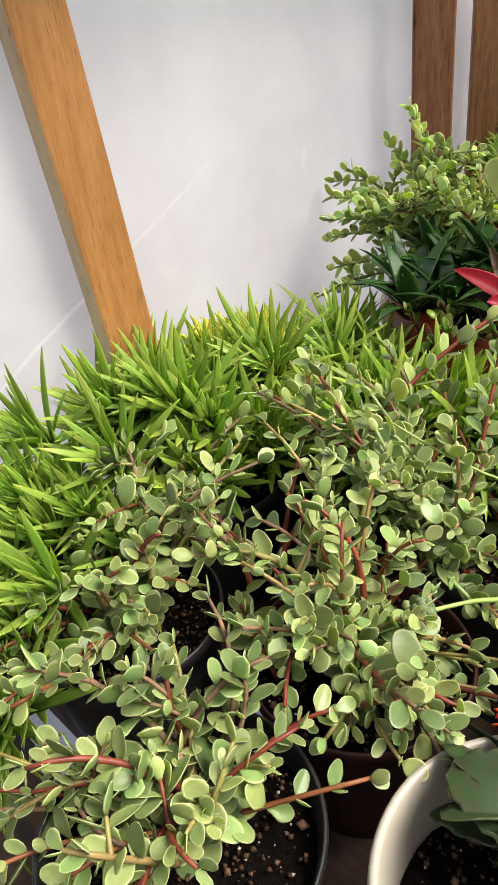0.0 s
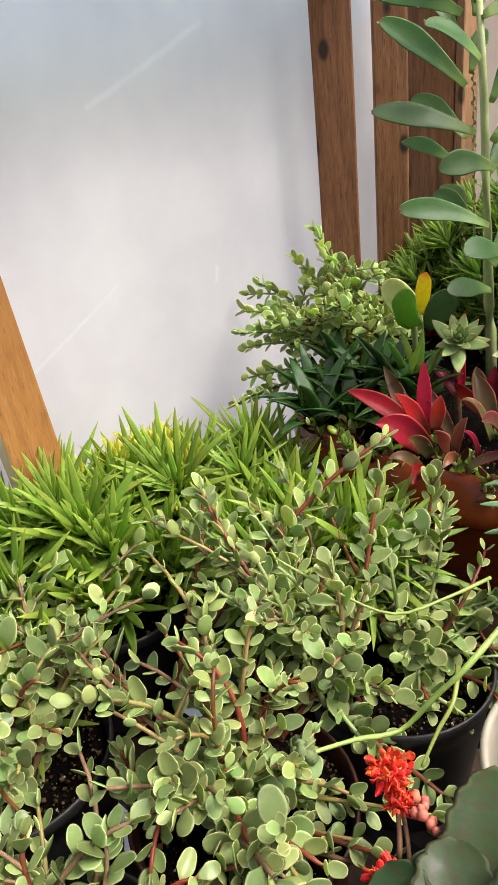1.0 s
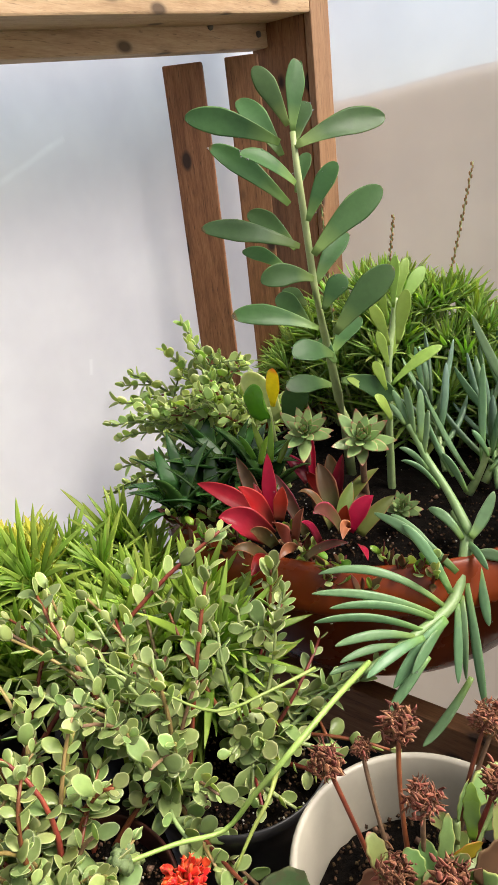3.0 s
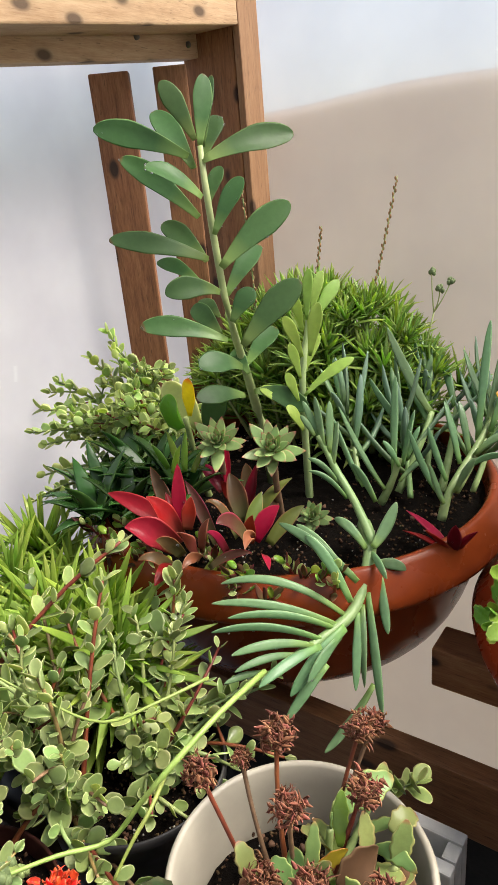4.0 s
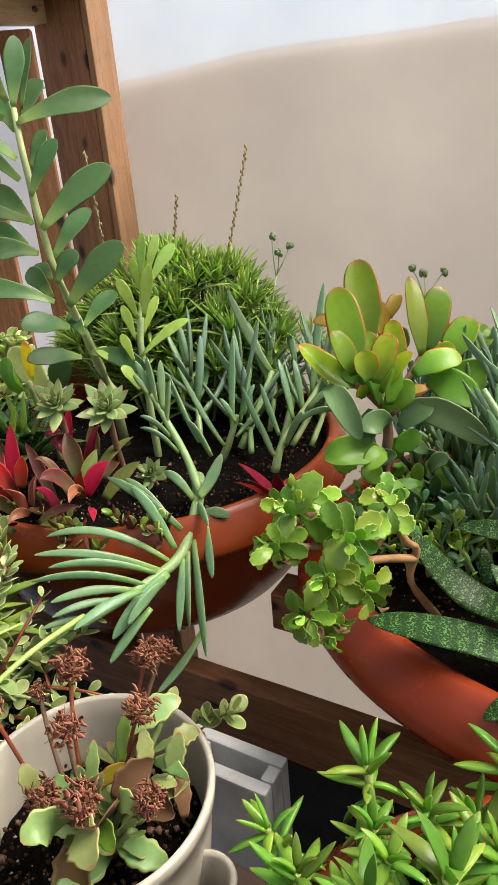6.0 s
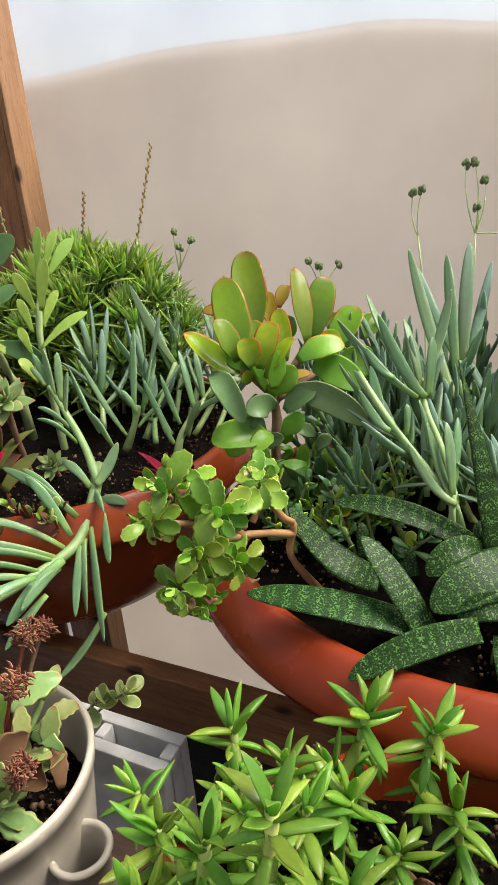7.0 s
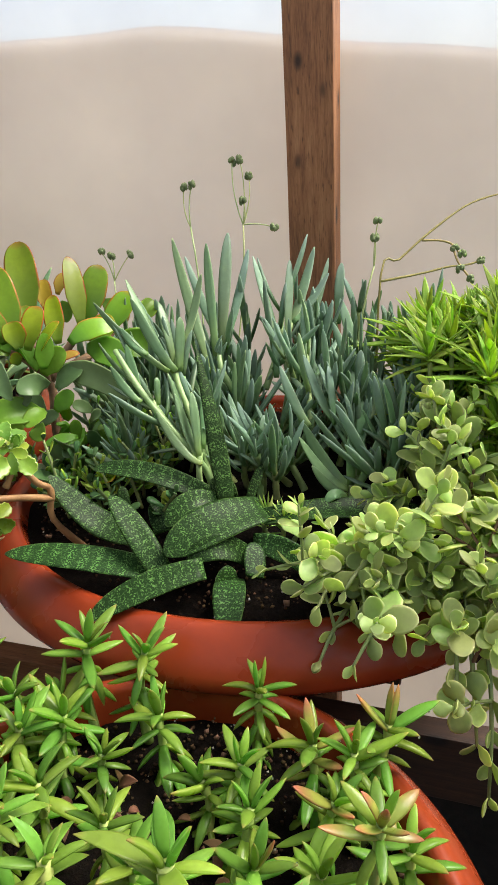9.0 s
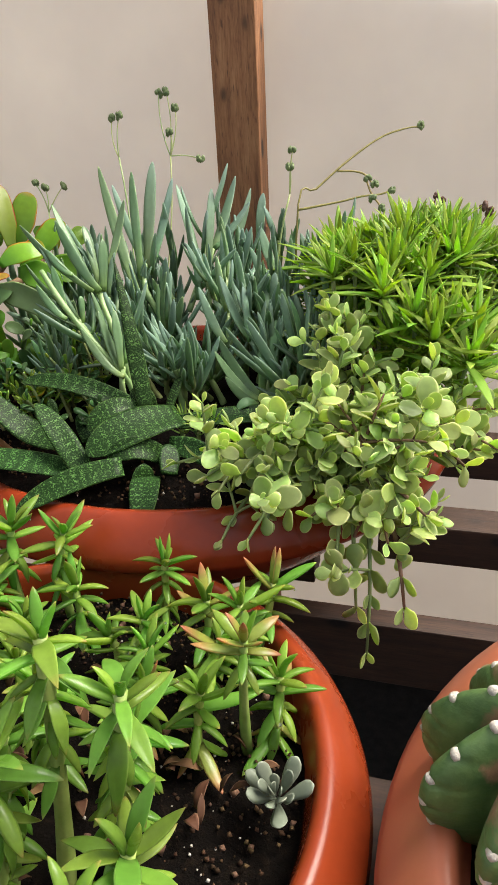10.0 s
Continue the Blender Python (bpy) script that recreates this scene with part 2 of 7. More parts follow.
# Pine with the bowls' shade put into its colour; PINE_RAIL is the lit tone.
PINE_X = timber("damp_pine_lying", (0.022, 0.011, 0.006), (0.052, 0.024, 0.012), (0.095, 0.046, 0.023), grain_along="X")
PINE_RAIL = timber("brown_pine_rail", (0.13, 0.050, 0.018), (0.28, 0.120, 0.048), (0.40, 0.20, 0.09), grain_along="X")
PINE_Y = timber("pale_pine_lying", (0.36, 0.21, 0.10), (0.52, 0.34, 0.185), (0.64, 0.46, 0.28), grain_along="Y")
TERRA = plain("terracotta_plastic", [(0.3, (0.180, 0.027, 0.007)), (0.7, (0.255, 0.041, 0.010))], 12, 0.26, 0.05, 0.0006, vary=(0.004, 0.08), shine=0.3)
# Terracotta copy with the light on the cactus bowl put into its colour.
TERRA_LIT = plain("faded_terracotta_plastic", [(0.3, (0.34, 0.095, 0.045)), (0.7, (0.43, 0.14, 0.07))], 12, 0.4, 0.05, 0.0006)
CREAM = plain("cream_plastic", [(0.3, (0.33, 0.30, 0.24)), (0.7, (0.405, 0.37, 0.30))], 14, 0.4, 0.06, 0.0006)
BLACK = plain("black_plastic", [(0.3, (0.012, 0.012, 0.013)), (0.7, (0.03, 0.028, 0.028))], 20, 0.4, 0.1, 0.0006)
BROWN = plain("red_brown_plastic", [(0.3, (0.030, 0.010, 0.008)), (0.7, (0.06, 0.016, 0.012))], 20, 0.4, 0.1, 0.0006)
SOIL = plain("potting_soil", [(0.35, (0.002, 0.0015, 0.0012)), (0.55, (0.005, 0.0035, 0.0025)), (0.75, (0.016, 0.010, 0.006))], 160, 0.9, 1.0, 0.005, shine=0.06)
GRIT = plain("perlite", [(0.3, (0.24, 0.21, 0.17)), (0.7, (0.56, 0.53, 0.47))], 300, 0.85, 0.3, 0.0005)
CRUMB = plain("soil_crumb", [(0.3, (0.012, 0.008, 0.005)), (0.7, (0.10, 0.058, 0.03))], 90, 0.95, 0.6, 0.001, vary=(0.02, 0.5), shine=0.1)
BARK = plain("bark_chips", [(0.3, (0.05, 0.025, 0.014)), (0.7, (0.20, 0.10, 0.055))], 120, 0.8, 0.5, 0.001)
CONCRETE = plain("grey_block", [(0.3, (0.46, 0.46, 0.45)), (0.7, (0.64, 0.64, 0.62))], 40, 0.85, 0.4, 0.001)
SKIRT = cloth_material("beige_cloth")
GRAVEL = plain("pale_gravel", [(0.3, (0.36, 0.33, 0.29)), (0.7, (0.52, 0.48, 0.43))], 30, 0.95, 0.8, 0.01, seeded=False)
# Black that stands in for the deep shade under the bench.
SHADE_BLACK = plain("black_matting", [(0.3, (0.010, 0.010, 0.010)), (0.7, (0.03, 0.028, 0.026))], 90, 0.9, 0.6, 0.002, shine=0.2)
STEEL = plain("steel_nail", [(0.3, (0.05, 0.04, 0.035)), (0.7, (0.12, 0.1, 0.09))], 200, 0.5, 0.2, 0.0004)

STEM_RED = plain("red_stem", [(0.35, (0.12, 0.022, 0.012)), (0.65, (0.24, 0.060, 0.022))], 60, 0.5, 0.3, 0.0006, vary=(0.02, 0.3))
STEM_GREEN = plain("green_stem", [(0.35, (0.16, 0.22, 0.07)), (0.65, (0.28, 0.34, 0.13))], 60, 0.45, 0.2, 0.0005, vary=(0.02, 0.2))
STEM_LEAFY = plain("fresh_green_stem", [(0.35, (0.22, 0.31, 0.06)), (0.65, (0.34, 0.42, 0.11))], 60, 0.45, 0.2, 0.0005, vary=(0.02, 0.2))
STEM_FINGER = plain("smooth_green_stem", [(0.35, (0.20, 0.32, 0.11)), (0.65, (0.32, 0.44, 0.18))], 60, 0.45, 0.2, 0.0005, vary=(0.02, 0.15))
STEM_PALE = plain("pale_green_stem", [(0.35, (0.30, 0.40, 0.15)), (0.65, (0.44, 0.52, 0.24))], 60, 0.45, 0.3, 0.0006, vary=(0.02, 0.15))
STEM_OLIVE = plain("olive_stem", [(0.35, (0.20, 0.15, 0.04)), (0.65, (0.34, 0.27, 0.09))], 60, 0.5, 0.3, 0.0006, vary=(0.03, 0.25))
STEM_BROWN = plain("woody_stem", [(0.35, (0.11, 0.06, 0.03)), (0.65, (0.26, 0.15, 0.08))], 90, 0.7, 0.5, 0.001, vary=(0.01, 0.2))
STEM_OCHRE = plain("ochre_stem", [(0.35, (0.22, 0.11, 0.04)), (0.65, (0.36, 0.20, 0.085))], 90, 0.6, 0.4, 0.001)

VARIEGATED = leafy("variegated_leaf", (0.280, 0.370, 0.128), (0.59, 0.63, 0.32), start=0.5, soft=0.5, rough=0.40, vary=(0.024, 0.40), base=(0.30, 0.36, 0.13), base_to=0.3, through=0.4, wet=0.6, bump=0.35)
VARI_YOUNG = leafy("young_variegated_leaf", (0.42, 0.50, 0.200), (0.70, 0.72, 0.40), start=0.45, soft=0.55, rough=0.42, vary=(0.02, 0.2), through=0.42, wet=0.2)
PALE_VARI = leafy("pale_variegated_leaf", (0.45, 0.555, 0.215), (0.72, 0.76, 0.41), start=0.55, soft=0.45, rough=0.40, vary=(0.022, 0.30), through=0.5, wet=0.15)
NEEDLE_LIME = leafy("lime_needle", (0.285, 0.430, 0.062), (0.36, 0.49, 0.10), start=0.8, rough=0.48, vary=(0.014, 0.20), tip=(0.45, 0.55, 0.11), tip_from=0.6, through=0.5, base=(0.29, 0.40, 0.09), base_to=0.3, wet=0.3)
NEEDLE_GOLD = leafy("golden_needle", (0.50, 0.58, 0.07), (0.58, 0.63, 0.09), start=0.75, rough=0.4, vary=(0.015, 0.15), tip=(0.66, 0.62, 0.09), tip_from=0.4, through=0.35)
NEEDLE_DARK = leafy("green_needle", (0.31, 0.45, 0.125), (0.45, 0.57, 0.21), start=0.8, rough=0.45, vary=(0.025, 0.28), tip=(0.42, 0.53, 0.16), tip_from=0.5, through=0.5)
NEEDLE_BRIGHT = leafy("bright_needle", (0.36, 0.505, 0.095), (0.46, 0.59, 0.16), start=0.8, rough=0.42, vary=(0.022, 0.22), tip=(0.42, 0.54, 0.11), tip_from=0.7, through=0.55)
BROAD_GREY = leafy("greygreen_paddle_leaf", (0.064, 0.136, 0.044), (0.14, 0.24, 0.080), start=0.84, rough=0.42, vary=(0.016, 0.25), base=(0.22, 0.32, 0.09), base_to=0.35, tip=(0.12, 0.08, 0.03), tip_from=0.97, through=0.27, wet=0.12, shine=0.18)
LIME_LEAF = leafy("lime_paddle_leaf", (0.36, 0.52, 0.11), (0.46, 0.60, 0.18), start=0.85, rough=0.42, through=0.42)
CHALK = leafy("bluegreen_finger_leaf", (0.180, 0.295, 0.185), (0.34, 0.45, 0.31), start=0.72, rough=0.58, vary=(0.03, 0.28), base=(0.16, 0.27, 0.09), base_to=0.45, tip=(0.235, 0.345, 0.275), through=0.26, tip_from=0.55, shine=0.2)
CHALK_GREEN = leafy("green_finger_leaf", (0.140, 0.255, 0.115), (0.31, 0.43, 0.22), start=0.86, rough=0.42, vary=(0.02, 0.18), base=(0.21, 0.34, 0.09), base_to=0.35, through=0.18, wet=0.3, shine=0.35)
RED_LEAF = leafy("crimson_leaf", (0.20, 0.008, 0.012), (0.32, 0.035, 0.030), start=0.7, soft=0.5, rough=0.36, vary=(0.018, 0.4), base=(0.11, 0.025, 0.016), base_to=0.45, through=0.16, wet=0.14, shine=0.09)
MAROON_LEAF = leafy("bronze_leaf", (0.10, 0.048, 0.026), (0.28, 0.05, 0.038), start=0.55, soft=0.5, rough=0.36, vary=(0.035, 0.35), base=(0.10, 0.10, 0.035), base_to=0.5, wet=0.14, shine=0.14)
CRIM = leafy("bright_crimson_leaf", (0.33, 0.008, 0.018), (0.45, 0.045, 0.040), start=0.8, soft=0.3, rough=0.34, vary=(0.012, 0.25), through=0.2, wet=0.14, shine=0.09)
PINK_LEAF = leafy("coppery_pink_leaf", (0.30, 0.085, 0.050), (0.42, 0.16, 0.10), start=0.6, soft=0.5, rough=0.4, vary=(0.02, 0.25), through=0.3)
OLIVE_LEAF = leafy("olive_green_leaf", (0.13, 0.17, 0.035), (0.26, 0.16, 0.05), start=0.7, soft=0.4, rough=0.38, vary=(0.02, 0.25), through=0.3)
ROSETTE_LEAF = leafy("pink_edged_rosette_leaf", (0.30, 0.43, 0.16), (0.48, 0.25, 0.16), start=0.8, rough=0.4, tip=(0.50, 0.18, 0.13), tip_from=0.86, wet=0.4)
AGAVE_LEAF = leafy("dark_green_spear_leaf", (0.034, 0.088, 0.018), (0.09, 0.17, 0.04), start=0.88, rough=0.2, vary=(0.018, 0.35), through=0.10, base=(0.05, 0.10, 0.02), wet=0.55)
GASTERIA = leafy("speckled_tongue_leaf", (0.010, 0.028, 0.006), (0.06, 0.11, 0.03), start=0.94, rough=0.46, vary=(0.01, 0.14), speck=(0.085, 0.180, 0.045), speck_size=760.0, through=0.03, banded=True, wet=0.04, shine=0.1)
SUNSET_JADE = leafy("red_edged_paddle_leaf", (0.29, 0.43, 0.025), (0.52, 0.13, 0.02), start=0.76, soft=0.4, rough=0.36, vary=(0.03, 0.3), base=(0.13, 0.26, 0.03), base_to=0.6, through=0.52, tip=(0.42, 0.25, 0.03), tip_from=0.88, wet=0.4)
YELLOW_LEAF = leafy("yellow_leaf", (0.72, 0.56, 0.04), (0.74, 0.50, 0.04), start=0.6, soft=0.4, rough=0.4, through=0.45, tip=(0.62, 0.16, 0.03), tip_from=0.85)
MID_JADE = leafy("mid_green_paddle_leaf", (0.150, 0.310, 0.032), (0.23, 0.36, 0.05), start=0.85, rough=0.32, through=0.45, wet=0.15, shine=0.18)
RUSTY_JADE = leafy("rusty_paddle_leaf", (0.42, 0.30, 0.03), (0.34, 0.09, 0.03), start=0.55, soft=0.5, rough=0.45, vary=(0.02, 0.3), through=0.35)
DARK_JADE = leafy("deep_green_paddle_leaf", (0.075, 0.165, 0.055), (0.13, 0.23, 0.08), start=0.85, rough=0.3, through=0.15, wet=0.15, shine=0.18)
GREY_JADE = leafy("greygreen_broad_leaf", (0.115, 0.20, 0.075), (0.20, 0.29, 0.12), start=0.85, rough=0.35, through=0.15, wet=0.15, shine=0.18)
SCALLOP = leafy("scalloped_leaf", (0.25, 0.42, 0.045), (0.46, 0.56, 0.13), start=0.62, soft=0.5, rough=0.3, vary=(0.035, 0.34), through=0.33, wet=0.5)
SCALLOP_DEEP = leafy("deep_scalloped_leaf", (0.17, 0.31, 0.035), (0.30, 0.42, 0.08), start=0.7, soft=0.4, rough=0.28, vary=(0.03, 0.34), through=0.3, wet=0.6)
FADED_LEAF = leafy("yellowed_scalloped_leaf", (0.235, 0.325, 0.105), (0.42, 0.43, 0.15), start=0.62, rough=0.38, vary=(0.04, 0.25), through=0.28, tip=(0.34, 0.20, 0.08), tip_from=0.9)
KAL_DARK = leafy("dark_scalloped_leaf", (0.028, 0.052, 0.018), (0.075, 0.085, 0.040), start=0.72, rough=0.45, through=0.08, bump=1.2, grain=90.0, vary=(0.02, 0.25), wet=0.5, shine=0.12, speck=(0.036, 0.044, 0.018), speck_size=150.0)
SPURIUM = leafy("fresh_green_leaf", (0.225, 0.390, 0.056), (0.33, 0.48, 0.12), start=0.82, rough=0.30, vary=(0.03, 0.3), through=0.5, tip=(0.38, 0.33, 0.09), tip_from=0.88, wet=0.35)
SPURIUM_DEEP = leafy("deep_fresh_green_leaf", (0.185, 0.330, 0.045), (0.29, 0.43, 0.09), start=0.82, rough=0.30, vary=(0.03, 0.3), through=0.48, tip=(0.30, 0.31, 0.07), tip_from=0.85, wet=0.35)
BLUSH = leafy("blushed_leaf", (0.27, 0.32, 0.06), (0.42, 0.30, 0.10), start=0.7, rough=0.30, vary=(0.02, 0.2), tip=(0.45, 0.17, 0.09), tip_from=0.5, through=0.35, wet=0.35)
GREY_LEAF = leafy("grey_rosette_leaf", (0.17, 0.20, 0.145), (0.26, 0.29, 0.22), start=0.8, rough=0.5, through=0.1)
PETAL_RED = leafy("scarlet_petal", (0.82, 0.085, 0.035), (0.9, 0.20, 0.10), start=0.7, rough=0.5, through=0.4)
PETAL_PINK = leafy("coral_bud", (0.66, 0.20, 0.15), (0.74, 0.34, 0.26), start=0.5, rough=0.5, through=0.25)
PETAL_DRY = leafy("withered_petal", (0.19, 0.066, 0.036), (0.33, 0.15, 0.09), start=0.6, rough=0.85, vary=(0.02, 0.45), through=0.1)
DRY_LEAF = leafy("dry_leaf", (0.12, 0.060, 0.026), (0.21, 0.125, 0.06), start=0.6, rough=0.75, vary=(0.02, 0.4), through=0.15, wet=0.0)
BUD_GREEN = plain("green_bud", [(0.3, (0.08, 0.12, 0.045)), (0.7, (0.19, 0.25, 0.10))], 300, 0.7, 0.6, 0.001)
BUD_LIME = plain("lime_bud", [(0.3, (0.12, 0.17, 0.05)), (0.7, (0.26, 0.32, 0.11))], 300, 0.7, 0.6, 0.001)
BUD_BROWN = plain("brown_bud", [(0.3, (0.06, 0.025, 0.015)), (0.7, (0.14, 0.07, 0.04))], 300, 0.7, 0.6, 0.001)
CACTUS, _nt, _b = nodes_of("cactus_skin")
_v = coords(_nt)
_c = ramp(_nt, noise_of(_nt, _v, 70.0), [(0.3, (0.045, 0.10, 0.026)), (0.7, (0.11, 0.19, 0.055))])
_k = ramp(_nt, noise_of(_nt, _v, 26.0, 5.0), [(0.56, (0, 0, 0)), (0.64, (1, 1, 1))])
_nt.links.new(mixc(_nt, _k, _c, (0.24, 0.15, 0.08)), _b.inputs["Base Color"])
_b.inputs["Roughness"].default_value = 0.5
bump_of(_nt, _b, noise_of(_nt, _v, 220.0), 0.5, 0.001)
WATER, _nt, _b = nodes_of("water")
_b.inputs["Base Color"].default_value = (0.95, 0.97, 0.98, 1)
_b.inputs["Roughness"].default_value = 0.03
_b.inputs["IOR"].default_value = 1.33
_b.inputs["Transmission Weight"].default_value = 0.95
WOOL = plain("white_wool", [(0.3, (0.42, 0.38, 0.31)), (0.7, (0.60, 0.56, 0.49))], 500, 0.95, 0.8, 0.001)


# ---- building blocks ----
UP = Vector((0, 0, 1))


def rnd(a, b):
    return random.uniform(a, b)


def link_mesh(name, bm, material, smooth=True):
    me = bpy.data.meshes.new(name)
    bm.to_mesh(me)
    bm.free()
    if smooth:
        for p in me.polygons:
            p.use_smooth = True
    me.materials.append(material)
    return me


def thing(name, at, label, category, group="", kind=""):
    ob = new(name)
    ob.empty_display_size = 0.02
    ob.location = at
    return tagged(ob, label, category, group, kind)


def put(name, me, parent, m, label=""):
    """One mesh as a part of parent, at the world pose m."""
    ob = new(name, me)
    ob.parent = parent
    base = Vector(parent.location)
    if parent.parent:
        base = base + Vector(parent.parent.location)
    ob.matrix_basis = Matrix.Translation(-base) @ m
    if label:
        ob["label"] = label
    return ob


def part(name, bm, material, parent, label="", smooth=True, m=Matrix()):
    return put(name, link_mesh(name, bm, material, smooth), parent, m, label)


def box_bm(lo, hi, bevel=0.0015, lean=(0, 0), cuts=0, wobble=0.0):
    """A timber between two corners, edges eased. lean: how far its top is shifted in x and y. wobble: unevenness."""
    bm = bmesh.new()
    bmesh.ops.create_cube(bm, size=1.0)
    lo, hi = Vector(lo), Vector(hi)
    for v in bm.verts:
        v.co = Vector([l + (c + 0.5) * (h - l) for c, l, h in zip(v.co, lo, hi)])
    if cuts:
        axis = max(range(3), key=lambda i: hi[i] - lo[i])
        long = [e for e in bm.edges if abs(e.verts[0].co[axis] - e.verts[1].co[axis]) > 1e-6]
        bmesh.ops.subdivide_edges(bm, edges=long, cuts=cuts)
    for v in bm.verts:
        if wobble:
            v.co += Vector(noise.noise_vector(v.co * 7)) * wobble
        s = (v.co.z - lo.z) / (hi.z - lo.z)
        v.co.x += lean[0] * s
        v.co.y += lean[1] * s
    sharp = [e for e in bm.edges if e.calc_face_angle(0) > 1.0]
    bmesh.ops.bevel(bm, geom=sharp, offset=bevel, segments=2, affect="EDGES", profile=0.6)
    return bm


def timber_piece(name, lo, hi, material, label, lean=(0, 0), kind="structure", category="timber", rise=0.0):
    bm = box_bm(lo, hi, 0.0022, lean, 10, 0.0012)
    for v in bm.verts:
        v.co.z += rise * (v.co.y - hi[1])
    ob = new(name, link_mesh(name, bm, material, False))
    return tagged(ob, label, category, kind=kind)


def lathe_bm(profile, steps=64, wobble=0.0):
    """Turns (radius, height) pairs about z."""
    bm = bmesh.new()
    rings = []
    for r, z in profile:
        if r < 1e-6:
            rings.append([bm.verts.new((0, 0, z))])
            continue
        ring = []
        for i in range(steps):
            a = 2 * math.pi * i / steps
            rr = r * (1 + wobble * math.sin(2 * a + 0.6))
            ring.append(bm.verts.new((rr * math.cos(a), rr * math.sin(a), z)))
        rings.append(ring)
    for a, b in zip(rings, rings[1:]):
        n = max(len(a), len(b))
        for i in range(n):
            j = (i + 1) % n
            quad = [a[i % len(a)], a[j % len(a)], b[j % len(b)], b[i % len(b)]]
            quad = [v for k, v in enumerate(quad) if v not in quad[:k]]
            if len(quad) > 2:
                bm.faces.new(quad)
    bmesh.ops.recalc_face_normals(bm, faces=bm.faces)
    return bm


def soil_bm(r, z, mound=0.008, rings=22, steps=72):
    bm = bmesh.new()
    grid = [[bm.verts.new((0, 0, z + mound))]]
    for i in range(1, rings + 1):
        rr = r * i / rings
        row = []
        for k in range(steps):
            a = 2 * math.pi * k / steps
            p = Vector((rr * math.cos(a), rr * math.sin(a), 0))
            h = mound * (1 - (i / rings) ** 2) + 0.004 * noise.noise(p * 45) + 0.003 * noise.noise(p * 130)
            row.append(bm.verts.new((p.x, p.y, z + h)))
        grid.append(row)
    for k in range(steps):
        bm.faces.new([grid[0][0], grid[1][k], grid[1][(k + 1) % steps]])
    for a, b in zip(grid[1:], grid[2:]):
        for k in range(steps):
            j = (k + 1) % steps
            bm.faces.new([a[k], b[k], b[j], a[j]])
    return bm


def crumbs_bm(r, z, count, size, seed):
    """Loose grains lying on a soil surface."""
    rng = random.Random(seed)
    verts, faces = [], []
    for _ in range(count):
        a, d = rng.uniform(0, 6.283), r * math.sqrt(rng.random())
        c = Vector((d * math.cos(a), d * math.sin(a), z + rng.uniform(0.001, 0.006)))
        s = size * rng.uniform(0.4, 1.3)
        n = len(verts)
        dirs = [Vector(v) for v in ((1, 0, 0), (-1, 0, 0), (0, 1, 0), (0, -1, 0), (0, 0, 1), (0, 0, -1))]
        turn = Euler((rng.uniform(0, 3), rng.uniform(0, 3), rng.uniform(0, 3))).to_matrix()
        for v in dirs:
            verts.append(c + turn @ v * s * rng.uniform(0.6, 1.1))
        for f in ((0, 2, 4), (2, 1, 4), (1, 3, 4), (3, 0, 4), (2, 0, 5), (1, 2, 5), (3, 1, 5), (0, 3, 5)):
            faces.append([n + i for i in f])
    me = bpy.data.meshes.new("grains")
    me.from_pydata(verts, [], faces)
    me.polygons.foreach_set("use_smooth", [True] * len(faces))
    return me


def fill_pot(pot, r, z, seed, mound=0.008, perlite=260, chips=24, where=None):
    at = where or Matrix.Translation(pot.location)
    soil = part("soil", soil_bm(r, z, mound), SOIL, pot, "dark moist potting soil", m=at)
    for name, count, size, mat in (("perlite", perlite, 0.0012, GRIT), ("soil_crumb", chips * 14, 0.0019, CRUMB), ("bark_chip", chips, 0.0034, BARK)):
        me = crumbs_bm(r * 0.95, z + mound * 0.4, count, size, seed)
        me.materials.append(mat)
        tagged(put(name, me, pot, at), kind="stuff")
        seed += 1
    return soil


# ---- the setting ----
def film_sheet(name, origin, u, v, nu, nv, label, ripple=0.006, shadow=True, material=None):
    """A stretched plastic sheet with shallow ripples, from origin along u and v."""
    bm = bmesh.new()
    origin, u, v = Vector(origin), Vector(u), Vector(v)
    normal = u.cross(v).normalized()
    rows = []
    for i in range(nu + 1):
        row = []
        for j in range(nv + 1):
            p = origin + u * (i / nu) + v * (j / nv)
            p = p + normal * ripple * (noise.noise(Vector((p.x * 2.1, p.y * 2.1, p.z * 1.2))) + 0.35 * noise.noise(p * 6))
            row.append(bm.verts.new(p))
        rows.append(row)
    for i in range(nu):
        for j in range(nv):
            bm.faces.new([rows[i][j], rows[i + 1][j], rows[i + 1][j + 1], rows[i][j + 1]])
    ob = new(name, link_mesh(name, bm, material or FILM))
    ob.visible_shadow = shadow
    return tagged(ob, label, "plastic film", kind="structure")


LEFT, BACK, ROOF = -0.60, 1.03, 2.3
film_sheet("wall_left", (LEFT, BACK, 0.0), (0, -3.6, 0), (0, 0, ROOF), 72, 46, "milky white plastic greenhouse film on a timber frame", material=FILM_LEFT)
film_sheet("wall_back", (LEFT, BACK, 0.0), (4.2, 0, 0), (0, 0, ROOF), 84, 46, "milky plastic greenhouse film, beige cloth behind its lower part", shadow=False)
film_sheet("wall_right", (3.6, BACK, 0.0), (0, -3.6, 0), (0, 0, ROOF), 24, 16, "milky plastic greenhouse film", shadow=False)
# Out of view; made dark to hold back light from the front.
film_sheet("wall_front", (LEFT, -2.57, 0.0), (4.2, 0, 0), (0, 0, ROOF), 24, 16, "unseen wall made dark to cut light from the front", material=PINE_X)
film_sheet("ceiling", (LEFT, -2.57, ROOF), (4.2, 0, 0), (0, 3.6, 0), 24, 24, "milky plastic greenhouse roof film", shadow=False)

